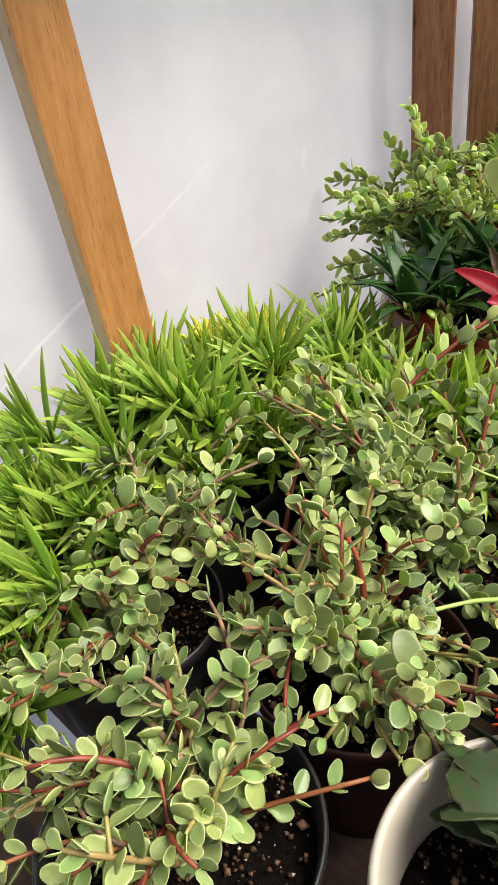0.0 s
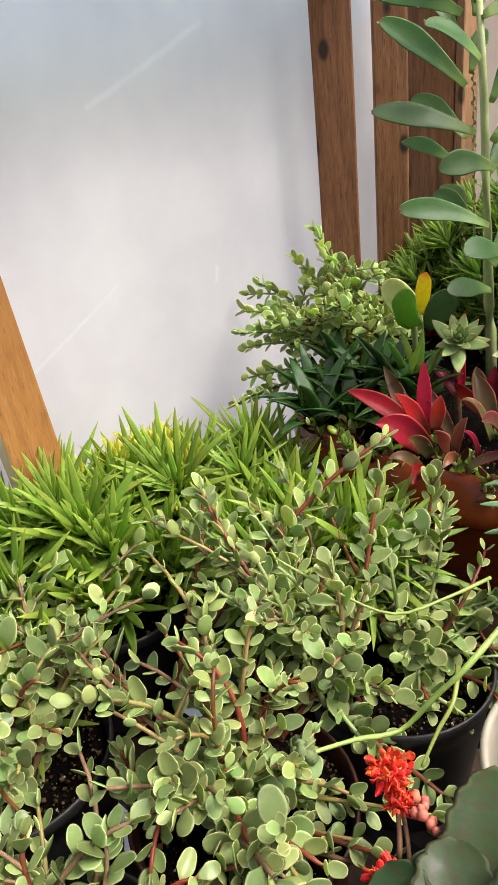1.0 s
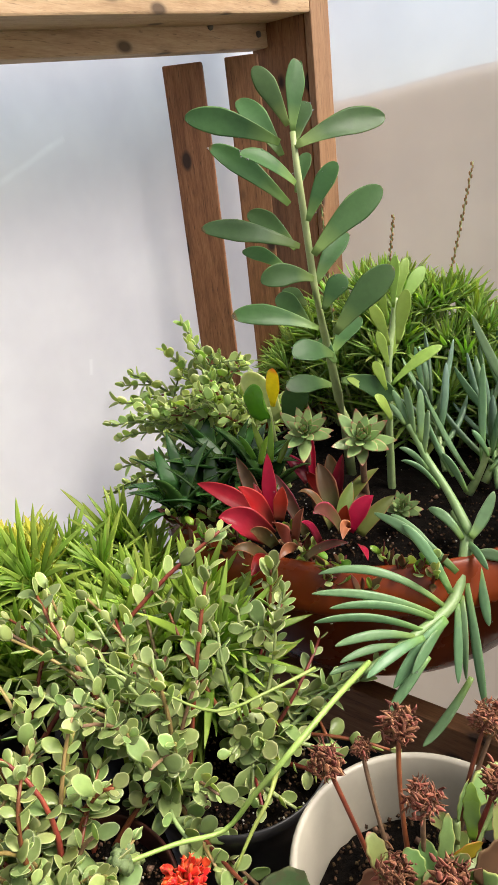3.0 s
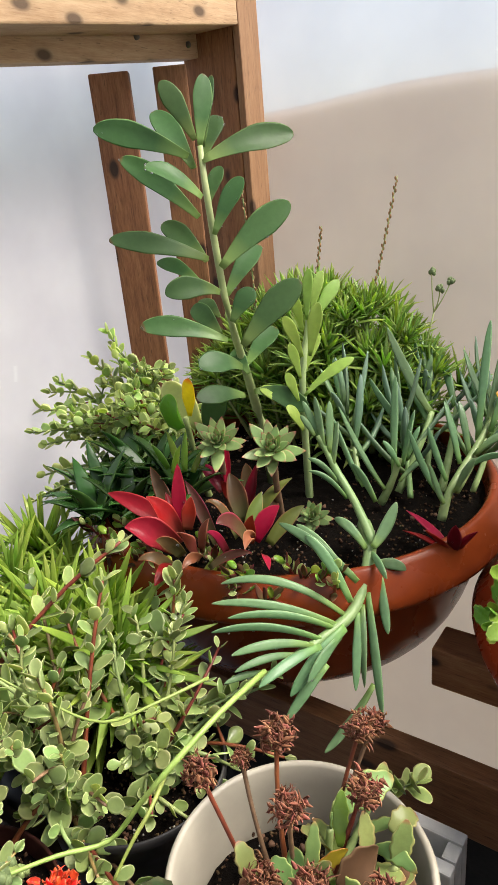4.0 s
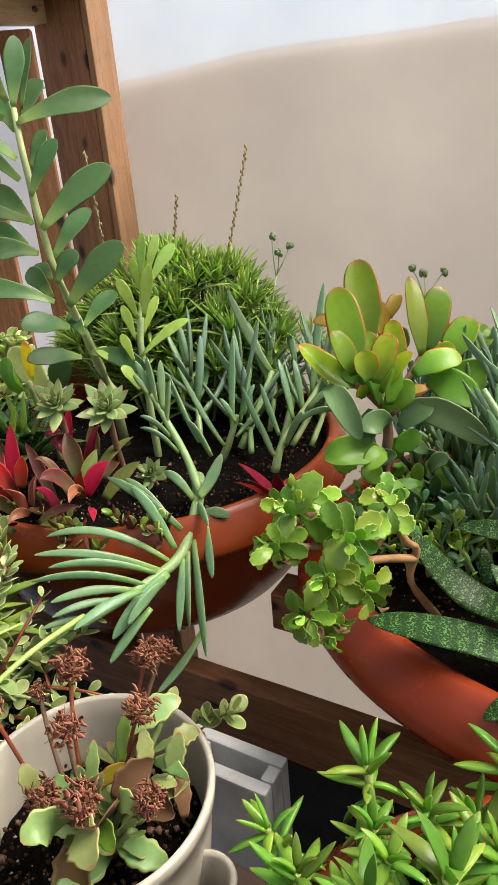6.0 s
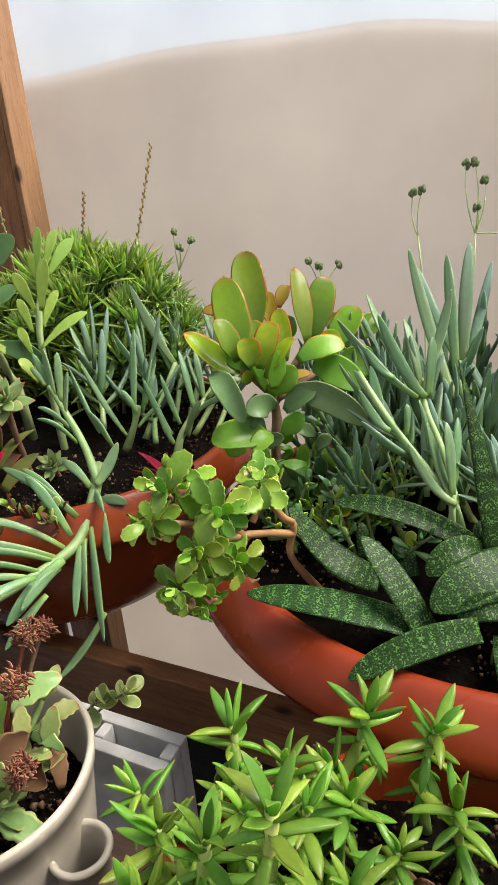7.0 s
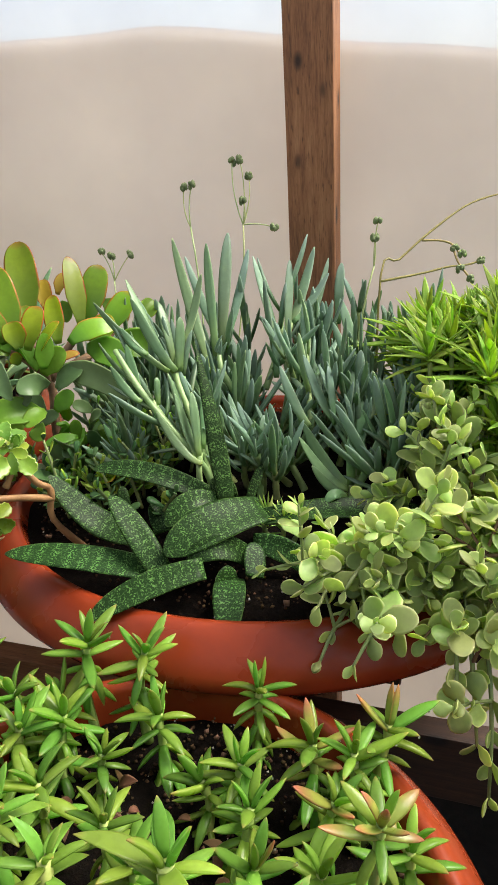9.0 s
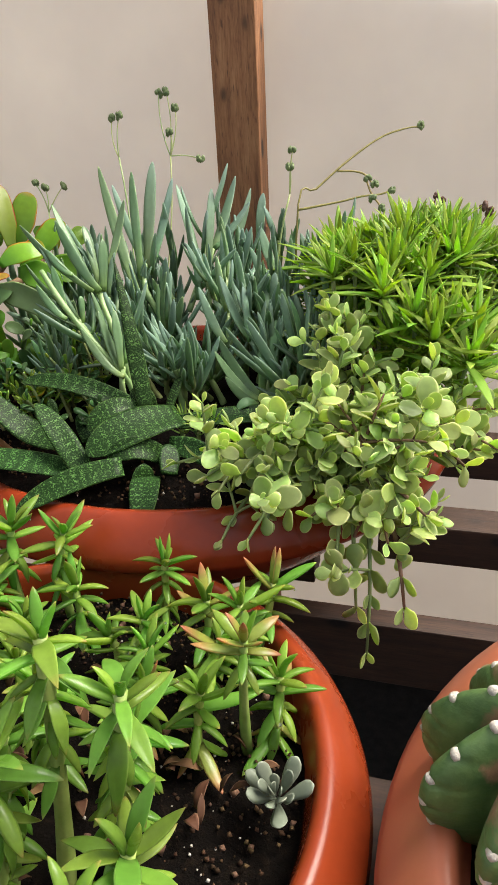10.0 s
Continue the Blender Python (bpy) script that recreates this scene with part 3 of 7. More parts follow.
bm = bmesh.new()
bmesh.ops.create_grid(bm, x_segments=60, y_segments=60, size=30)
for v in bm.verts:
    v.co.z = 0.01 * noise.noise(v.co * 1.3)
tagged(new("ground", link_mesh("ground", bm, GRAVEL)), "pale dry gravel ground", "ground", kind="structure")
# The floor is coloured black in place of the shade that lies on it.
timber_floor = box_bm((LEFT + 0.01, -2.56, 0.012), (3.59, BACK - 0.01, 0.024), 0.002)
tagged(new("floor", link_mesh("floor", timber_floor, SHADE_BLACK, False)), "greenhouse floor coloured black for the shade under the bench", "floor", kind="structure")


def skirt_bm():
    """A cloth skirt outside the film, with a slack, wavy upper edge."""
    bm = bmesh.new()
    rows = []
    for i in range(121):
        x = LEFT - 0.05 + 4.2 * i / 120
        crest = 1.389 - 0.065 * max(0.0, -x - 0.30) - 0.14 * max(0.0, x) + 0.004 * noise.noise(Vector((x * 6, 0, 0)))
        row = []
        for j in range(31):
            z = crest * j / 30
            p = Vector((x, BACK, z))
            y = BACK + 0.006 - 0.006 * (noise.noise(Vector((x * 2.1, BACK * 2.1, z * 1.2))) + 0.35 * noise.noise(p * 6))
            row.append(bm.verts.new((x, y, z)))
        rows.append(row)
    for a, b in zip(rows, rows[1:]):
        for j in range(len(a) - 1):
            bm.faces.new([a[j], b[j], b[j + 1], a[j + 1]])
    return bm


tagged(new("wall_skirt", link_mesh("wall_skirt", skirt_bm(), SKIRT)), "beige cloth skirt hanging outside the film", "cloth skirt", kind="structure")

# Frame timbers of the greenhouse.
stud = timber_piece("stud_1", (-0.580, 0.355, 0.0), (-0.560, 0.405, 2.25), ORANGE_PINE, "leaning orange pine stud, its lit edge painted pale", (0, -0.158))
# The side towards -y is coloured pale, as if lit.
stud.data.materials.append(LIT_PINE)
for p in stud.data.polygons:
    if p.normal.y < -0.8:
        p.material_index = 1
timber_piece("stud_2", (0.184, 0.975, 0.0), (0.240, 1.018, 2.25), PINE, "upright reddish pine stud with dark grain")
timber_piece("stud_3", (1.20, 0.975, 0.0), (1.262, 1.022, 2.25), PINE, "upright reddish pine stud")
timber_piece("corner_post", (-0.552, 0.93, 0.0), (-0.4705, 0.972, 2.25), PINE, "reddish pine corner post")
timber_piece("post_edge", (-0.4685, 0.928, 0.0), (-0.458, 0.972, 2.25), PALE_PINE, "narrow pale pine strip on the corner post")
for name, at, width, top, label in (("slat_1", (-0.543, 0.777, 0.0), 0.047, 1.423, "rough pine slat with dark knots, set askew under the rail"), ("slat_2", (-0.514, 0.854, 0.0), 0.041, 1.430, "rough pine slat set askew beside the corner post")):
    slat = timber_piece(name, (-width / 2, 0.0, 0.0), (width / 2, 0.019, top), PINE, label)
    slat.data.transform(pose(*at, 0, 0, 37))
timber_piece("rail_lower", (-0.552, -0.6, 1.443), (-0.524, 0.9275, 1.50), PINE_Y, "pale pine rail under the upper rail", rise=0.070)
timber_piece("rail_upper", (-0.522, -0.6, 1.470), (-0.458, 0.9275, 1.515), PINE_Y, "pale pine rail with a nail", rise=0.085)
for y, z in ((0.907, 1.457), (0.812, 1.459)):
    bm = bmesh.new()
    bmesh.ops.create_cone(bm, cap_ends=True, segments=12, radius1=0.0042, radius2=0.0036, depth=0.004, matrix=pose(-0.5235, y, z, 0, 90, 0))
    tagged(new("nail", link_mesh("nail", bm, STEEL)), "rusty dark nail head in the pine rail", "nail", kind="structure")
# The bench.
# The right-hand boards take the darker pine, painting in the shade of the bowls.
timber_piece("bench_rail", (0.213, 0.581, 0.715), (1.5, 0.604, 0.79), PINE_X, "pine bench rail on edge, darkened as if shaded", kind="structure")
timber_piece("bench_rail", (-0.55, 0.581, 0.715), (0.211, 0.604, 0.79), PINE_RAIL, "brown pine bench rail on edge", kind="structure")
for name, y in (("bench_slat", 0.650), ("bench_slat_rear", 0.82)):
    timber_piece(name, (-0.100, y, 0.815), (-0.010, y + 0.04, 0.86), PINE_RAIL, "brown pine slat between the bowls", kind="structure")
    timber_piece(name, (0.425, y, 0.815), (1.5, y + 0.04, 0.86), PINE_X, "pine slat behind the bowls, darkened as if shaded", kind="structure")
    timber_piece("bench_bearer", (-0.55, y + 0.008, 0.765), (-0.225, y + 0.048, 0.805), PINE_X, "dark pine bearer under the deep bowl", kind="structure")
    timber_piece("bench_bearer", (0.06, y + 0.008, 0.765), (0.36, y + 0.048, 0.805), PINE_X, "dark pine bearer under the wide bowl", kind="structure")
for i, y in enumerate((-0.14, -0.02, 0.10, 0.22, 0.34)):
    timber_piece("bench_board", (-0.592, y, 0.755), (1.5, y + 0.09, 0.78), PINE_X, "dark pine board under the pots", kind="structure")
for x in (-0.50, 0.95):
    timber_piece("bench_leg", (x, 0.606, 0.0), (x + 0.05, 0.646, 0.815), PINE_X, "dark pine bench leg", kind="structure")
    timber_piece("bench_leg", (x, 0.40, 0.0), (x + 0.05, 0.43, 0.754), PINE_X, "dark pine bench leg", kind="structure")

# Added black sheet below the rail, where there is only shade.
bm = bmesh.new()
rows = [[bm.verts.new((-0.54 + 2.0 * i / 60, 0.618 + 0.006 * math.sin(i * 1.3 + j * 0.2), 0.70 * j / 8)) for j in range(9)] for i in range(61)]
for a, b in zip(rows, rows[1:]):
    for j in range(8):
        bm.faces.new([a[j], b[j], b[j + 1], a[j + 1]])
tagged(new("bench_apron", link_mesh("bench_apron", bm, SHADE_BLACK)), "added black sheet standing in for shade under the bench", "fabric", kind="structure")

# ---- pots ----
def bowl(at, r, out, h, material, label, seed, soil_drop=0.02, foot=0.5, drop=0.042, oval=1.0, mound=0.012):
    """A wide plastic bowl with a sloping collar and a narrow foot; at is the middle of its upper edge, out the collar's reach."""
    x, y, z = at
    pot = thing("planter_bowl", (x, y, z - h), label, "planter", "terracotta bowls")
    where = Matrix.Translation(pot.location) @ Matrix.Diagonal((1, oval, 1, 1))
    low, top = h - drop, r * 0.965
    prof = [(0, 0.004), (r * foot * 0.97, 0.004), (r * foot, 0.0), (r * foot * 1.03, 0.004)]
    for i in range(1, 11):
        s = i / 10
        prof.append((r * foot + (top - r * foot) * math.sin(s * math.pi / 2) ** 0.85, (low - 0.004) * (1 - math.cos(s * math.pi / 2)) ** 0.9 + 0.004))
    prof += [(out * 0.975, low + 0.0005), (out * 0.995, low + 0.003), (out, low + 0.008), (r + (out - r) * 0.90, h - drop * 0.62), (r + (out - r) * 0.66, h - drop * 0.36), (r + (out - r) * 0.42, h - drop * 0.15)]
    prof += [(r + (out - r) * 0.26, h - 0.002), (r + (out - r) * 0.12, h), (r - 0.001, h - 0.001), (r - 0.004, h - 0.006)]
    for i in range(1, 9):
        s = i / 8
        prof.append((r - 0.006 - r * 0.42 * s ** 1.6, h - 0.012 - (h - 0.02) * s))
    part("body", lathe_bm(prof, 96), material, pot, m=where)
    fill_pot(pot, r * 0.975, h - soil_drop, seed, mound, 320, 150, where)
    return pot


def round_pot(at, r, h, material, label, seed, soil_drop=0.03, wall=0.004, taper=0.8, name="flower_pot", rim=0.012):
    x, y, z = at
    pot = thing(name, (x, y, z - h), label, "flower pot")
    prof = [(0, 0.003), (r * taper * 0.96, 0.003), (r * taper, 0.0)]
    prof += [(r * (taper + (1 - taper) * s) - 0.002, (h - rim) * s) for s in (0.1, 0.35, 0.6, 0.85, 1.0)]
    prof += [(r, h - rim + 0.001), (r + 0.001, h - 0.002), (r, h), (r - wall * 0.6, h + 0.0005), (r - wall, h - 0.002)]
    prof += [(r * (taper + (1 - taper) * s) - wall - 0.001, h * s) for s in (0.9, 0.7, 0.5, 0.3, 0.1)]
    part("body", lathe_bm(prof, 72, 0.006), material, pot, m=Matrix.Translation(pot.location))
    if soil_drop < h:
        fill_pot(pot, r * (taper + (1 - taper) * (1 - soil_drop / h)) - wall - 0.001, h - soil_drop, seed, 0.006, 90, 40)
    return pot


bowl((-0.294, 0.725, 0.985), 0.216, 0.238, 0.18, TERRA, "terracotta-coloured plastic bowl crowded with mixed succulents", 11, foot=0.6)
bowl((0.207, 0.720, 0.952), 0.243, 0.281, 0.147, TERRA, "terracotta-coloured plastic bowl with gasteria and blue succulents", 21, soil_drop=0.018, oval=0.9, mound=0.026)
bowl((0.247, 0.308, 0.915), 0.172, 0.201, 0.135, TERRA, "bright terracotta-coloured plastic bowl of green stonecrop", 31, soil_drop=0.03)
bowl((0.700, 0.295, 0.930), 0.215, 0.250, 0.15, TERRA_LIT, "terracotta-coloured plastic bowl holding a cactus, coloured paler as lit", 41, soil_drop=0.035)
round_pot((-0.067, 0.350, 0.93), 0.078, 0.15, CREAM, "cream plastic pot of faded kalanchoe", 51, 0.05)
round_pot((-0.090, 0.150, 0.93), 0.078, 0.15, CREAM, "cream plastic pot of red-flowering kalanchoe", 52, 0.045)
round_pot((0.014, 0.350, 0.895), 0.019, 0.115, CREAM, "narrow cream plastic tube pot", 53, 0.2, taper=0.9, rim=0.006)
round_pot((-0.252, 0.075, 0.90), 0.075, 0.12, BLACK, "black plastic nursery pot of variegated elephant bush", 54, 0.02, 0.002, name="nursery_pot")
round_pot((-0.250, 0.225, 0.895), 0.072, 0.115, BROWN, "red-brown plastic nursery pot of variegated elephant bush", 55, 0.015, 0.002, name="nursery_pot")
round_pot((-0.400, 0.150, 0.90), 0.070, 0.12, BLACK, "black plastic nursery pot of variegated elephant bush", 56, 0.02, 0.002, name="nursery_pot")
round_pot((-0.230, 0.375, 0.90), 0.070, 0.12, BLACK, "black plastic nursery pot of variegated elephant bush", 57, 0.02, 0.002, name="nursery_pot")
round_pot((-0.480, 0.300, 0.90), 0.075, 0.12, BLACK, "black plastic nursery pot of golden stonecrop", 58, 0.02, 0.002, name="nursery_pot")
round_pot((-0.470, 0.450, 0.90), 0.075, 0.12, BLACK, "black plastic nursery pot of golden stonecrop", 59, 0.02, 0.002, name="nursery_pot")
round_pot((-0.385, 0.400, 0.90), 0.060, 0.12, BLACK, "black plastic nursery pot of golden stonecrop", 60, 0.02, 0.002, name="nursery_pot")
block = thing("building_block", (-0.09, 0.49, 0.78), "grey hollow building block behind the cream pot", "block")
for lo, hi in (((-0.17, 0.478, 0.68), (-0.02, 0.490, 0.80)), ((-0.17, 0.508, 0.68), (-0.02, 0.520, 0.80)), ((-0.032, 0.491, 0.68), (-0.02, 0.507, 0.80)), ((-0.10, 0.491, 0.68), (-0.09, 0.507, 0.80))):
    part("block_wall", box_bm(lo, hi, 0.002, (0, 0), 4, 0.001), CONCRETE, block, smooth=False)


# ---- leaves and shoots ----
LIGHT = (0.08, -0.13, 0.22)  # leaves turn towards the open side of the greenhouse

def obovate(s):
    return max(0.0, (s ** 0.75) * (1 - s ** 5) ** 0.5 * 1.12)


def oval(s):
    return min(1.0, 0.22 + 3.2 * s) * max(0.0, 1 - (2 * s ** 0.9 - 1) ** 2) ** 0.42


def boat(s):
    return min(1.0, 0.62 + 0.9 * s) * max(0.0, 1 - s ** 3.5) ** 0.75


def broad(s):
    return min(1.0, 0.30 + 1.9 * s) * max(0.0, 1 - s ** 6) ** 0.6


def plump(s):
    """Narrow at its base, round and full towards the tip."""
    return min(1.0, 0.20 + 1.9 * s ** 1.2) * max(0.0, 1 - s ** 4.5) ** 0.5


def blade(s):
    return min(1.0, 0.5 + 1.3 * s) * max(0.0, 1 - s ** 3.2) ** 0.8


def lopsided(k):
    """An oval with an outline of its own."""
    return lambda s: oval(s) * (1 + 0.07 * math.sin(5 * s + 1.7 * k) + 0.04 * math.sin(13 * s + k))


def paddle(s):
    return min(1.0, 0.22 + 1.25 * s) * max(0.0, 1 - s ** 5) ** 0.55


def lance(s):
    return max(0.0, math.sin(math.pi * s ** 0.75)) ** 0.85


def lance_broad(s):
    """Pointed, widest past the middle, narrowed slightly to its base."""
    return min(1.0, 0.55 + 0.9 * s) * max(0.0, 1 - s ** 2.6) ** 0.85


def spear(s):
    return max(0.0, (1 - s ** 2.2)) * min(1.0, 0.72 + s * 0.9)


def finger(s):
    return min(1.0, 0.60 + 0.9 * s) * max(0.0, 1 - s ** 8) ** 0.5


def spindle(s):
    """Slightly narrowed to its base, widest past the middle, drawn out to a blunt point."""
    return min(1.0, 0.55 + 0.85 * s) * max(0.0, 1 - s ** 4.6) ** 0.58


def tongue(s):
    return min(1.0, 0.8 + 0.5 * s) * max(0.0, 1 - s ** 5) ** 0.62


def lobed(s):
    """Widest near the tip, with a few blunt teeth along the outer half."""
    body = max(0.0, math.sin(math.pi * min(1.0, s ** 1.35 * 0.86 + 0.03))) ** 0.75
    teeth = 1 + 0.17 * (abs(math.sin(math.pi * (s * 4.6 - 0.3))) - 0.6) if s > 0.3 else 1.0
    return body * teeth


def scalloped(s):
    return max(0.0, math.sin(math.pi * min(1.0, s * 0.93 + 0.05)) ** 0.7) * (1 + 0.10 * math.sin(s * 23))


def toothed(s):
    return max(0.0, math.sin(math.pi * min(1.0, s * 0.93 + 0.05)) ** 0.6) * (1 + 0.16 * abs(math.sin(s * 20)) + 0.05 * math.sin(s * 9))


def section(bm, layers, centre, side, top, w, t, k, s, fold):
    ring = []
    for j in range(k):
        a = 2 * math.pi * j / k
        c, d = math.cos(a), math.sin(a)
        v = bm.verts.new(centre + side * (w * c) + top * (t * d + fold * w * c * c))
        v[layers[0]], v[layers[1]] = max(abs(c) ** 1.8, max(0.0, (s - 0.82) / 0.18) ** 1.5), s
        ring.append(v)
    return ring


def sweep_leaf(path, shape, w, t, k=8, n=8, fold=0.0, normal=None, twist=0.0, keel=0.0):
    """A leaf along path(s), 0 to 1: half breadth w, half thickness t, shaped by shape(s)."""
    bm = bmesh.new()
    layers = (bm.verts.layers.float.new("rim"), bm.verts.layers.float.new("along"))
    rings = []
    for i in range(n + 1):
        s = 1 - (1 - i / n) ** 1.5
        ss = min(0.995, max(0.012, s))
        c, c2 = Vector(path(s)), Vector(path(min(1.0, s + 0.02)))
        if s > 0.97:
            c2 = c + (c - Vector(path(s - 0.02)))
        ahead = (c2 - c).normalized()
        up = normal or UP
        side = ahead.cross(up)
        if side.length < 1e-4:
            side = ahead.cross(Vector((1, 0, 0)))
        side.normalize()
        top = side.cross(ahead).normalized()
        if twist:
            q = Matrix.Rotation(twist * s, 3, ahead)
            side, top = q @ side, q @ top
        ws = w * shape(ss)
        rings.append(section(bm, layers, c, side, top, max(ws, w * 0.03), max(t * min(1.0, shape(ss) + 0.25), t * 0.2) * (1 - 0.5 * s ** 4), k, s, fold))
    for a, b in zip(rings, rings[1:]):
        for j in range(k):
            bm.faces.new([a[j], a[(j + 1) % k], b[(j + 1) % k], b[j]])
    bm.faces.new(rings[-1])
    bm.faces.new(list(reversed(rings[0])))
    return bm


def leaf_mesh(name, material, L, W, T, shape, bend=0.0, k=6, n=6, fold=0.0):
    """A leaf from the origin along +y, its face to +z."""
    return link_mesh(name, sweep_leaf(lambda s: (0, L * s, bend * L * s * s), shape, W / 2, T / 2, k, n, fold, UP), material)


def bez(p0, p1, p2, s):
    return p0 * (1 - s) ** 2 + p1 * (2 * s * (1 - s)) + p2 * s * s


def smooth_line(points):
    """A soft line through a few points."""
    out, n = [], len(points)
    for i in range(n - 1):
        p0, p1, p2, p3 = points[max(i - 1, 0)], points[i], points[i + 1], points[min(i + 2, n - 1)]
        for j in range(4):
            s = j / 4
            out.append(p1 + ((p2 - p0) * s + (p0 * 2 - p1 * 5 + p2 * 4 - p3) * s * s + (p1 * 3 - p0 - p2 * 3 + p3) * s ** 3) * 0.5)
    return out + [points[-1]]


def tube_bm(points, r0, r1, k=7):
    bm = bmesh.new()
    points = smooth_line(points) if 2 < len(points) < 8 else points
    rings, n = [], len(points)
    for i, p in enumerate(points):
        d = (points[min(i + 1, n - 1)] - points[max(i - 1, 0)]).normalized()
        side = d.cross(UP if abs(d.z) < 0.95 else Vector((1, 0, 0))).normalized()
        top = side.cross(d)
        r = r0 + (r1 - r0) * i / (n - 1)
        r *= 1 + 0.07 * math.sin(i * 1.1)
        rings.append([bm.verts.new(p + side * (r * math.cos(6.2832 * j / k)) + top * (r * math.sin(6.2832 * j / k))) for j in range(k)])
    for a, b in zip(rings, rings[1:]):
        for j in range(k):
            bm.faces.new([a[j], b[j], b[(j + 1) % k], a[(j + 1) % k]])
    bm.faces.new(rings[0])
    bm.faces.new(list(reversed(rings[-1])))
    bmesh.ops.recalc_face_normals(bm, faces=bm.faces)
    return bm


def facing(pos, ahead, face, size=1.0):
    """The pose of a leaf at pos that grows along ahead with its upper face towards face."""
    y = Vector(ahead).normalized()
    x = y.cross(Vector(face))
    if x.length < 1e-4:
        x = y.orthogonal()
    x.normalize()
    z = x.cross(y)
    m = Matrix((x, y, z)).transposed().to_4x4()
    return Matrix.Translation(pos) @ m @ Matrix.Diagonal((size, size, size, 1))


SINGLES, SPARE = {}, {}


def set_leaf(plant, me, m, name="leaf", limit=150):
    """The first leaves of a plant are parts of their own, those past the limit are kept for one joined part."""
    used = SINGLES.get(plant.name, 0)
    if used < limit:
        SINGLES[plant.name] = used + 1
        put(name, me, plant, m)
    else:
        SPARE.setdefault(plant.name, []).append((me, m))


def shoot(plant, points, r0, r1, stem, leaves, count, s0=0.2, open0=70, open1=25, size0=1.0, size1=0.6, turn=137.5, pair=False, up=0.25, wild=0.15, phase=None, stem_name="stem", leaf_name="leaf", light=None):
    """A stem through points with leaves set round it from s0 to its tip. open: degrees between leaf and stem, low and high."""
    points = [Vector(p) for p in points]
    part(stem_name, tube_bm(points, r0, r1), stem, plant)
    n = len(points) - 1
    phase = rnd(0, 360) if phase is None else phase
    for i in range(count):
        f = i / max(1, count - 1)
        s = s0 + (0.995 - s0) * f
        k = min(n - 1, int(s * n))
        p = points[k].lerp(points[k + 1], s * n - k)
        d = (points[k + 1] - points[k]).normalized()
        side = d.orthogonal().normalized()
        for twin in (0, 180) if pair else (0,):
            a = radians(phase + i * (90 if pair else turn) + twin + rnd(-14, 14))
            out = Matrix.Rotation(a, 3, d) @ side
            o = radians(open0 + (open1 - open0) * f + rnd(-8, 8))
            way = d * math.cos(o) + out * math.sin(o) + UP * up + Vector((rnd(-wild, wild), rnd(-wild, wild), rnd(-wild, wild)))
            face = d * math.sin(o) - out * math.cos(o) + UP * 0.35 + Vector((rnd(-wild, wild), rnd(-wild, wild), rnd(-wild, wild)))
            if light:
                face = face * 0.5 + Vector(light)
            size = (size0 + (size1 - size0) * f) * rnd(0.75, 1.18)
            rad = r0 + (r1 - r0) * s
            set_leaf(plant, random.choice(leaves), facing(p + out * rad * 0.6, way, face, size), leaf_name)


def curve(a, b, lift=0.0, sway=0.0, n=8):
    """Points from a to b, bowed upwards by lift and aside by sway."""
    a, b = Vector(a), Vector(b)
    d = b - a
    side = d.cross(UP)
    side = side.normalized() if side.length > 1e-5 else Vector((1, 0, 0))
    mid = (a + b) / 2 + UP * lift + side * sway
    return [bez(a, mid, b, i / n) for i in range(n + 1)]


def strap(plant, a, b, lift, w, t, shape, material, name="leaf", normal=None, fold=0.0, twist=0.0, k=10, n=12, label="", sway=0.0):
    """One leaf of its own from a to b."""
    a, b = Vector(a), Vector(b)
    side = (b - a).cross(UP)
    side = side.normalized() if side.length > 1e-5 else Vector((1, 0, 0))
    mid = (a + b) / 2 + UP * lift + side * sway
    return part(name, sweep_leaf(lambda s: bez(a, mid, b, s), shape, w, t, k, n, fold, normal, twist), material, plant, label)


def leaf_rows(plant, rows, t, shape, material=None, face=(0.35, -0.62, 0.55), tilt=0.35, fold=(0.05, 0.2), twist=0.35, k=10, n=12, grow=1.0, bow=1.0):
    """Single leaves of a plant: base, tip, half breadth, rise of the middle and, where they differ, the material of each."""
    for a, b, w, lift, *own in rows:
        normal = Vector(face) + Vector((rnd(-tilt, tilt), rnd(-tilt, tilt), rnd(-tilt, tilt)))
        strap(plant, a, b, 2 * bow * lift, w * grow, t, shape, own[0] if own else material, normal=normal, fold=rnd(*fold), twist=rnd(-twist, twist), k=k, n=n)


def rosette_poses(count, size, low=75, high=8, inner=0.55, spread=0.012):
    """Poses for leaves round one axis (+z), spread flat below and upright in the middle."""
    out = []
    for i in range(count):
        f = i / (count - 1)
        a = i * 2.39996 + rnd(-0.2, 0.2)
        tilt = radians(low + (high - low) * f + rnd(-8, 8))
        side = Vector((math.cos(a), math.sin(a), 0))
        d = side * math.sin(tilt) + UP * math.cos(tilt)
        face = UP * math.sin(tilt) - side * math.cos(tilt)
        out.append(facing(Vector((0, 0, spread * f)) + side * 0.0012, d, face, size * (1 - (1 - inner) * f) * rnd(0.82, 1.1)))
    return out


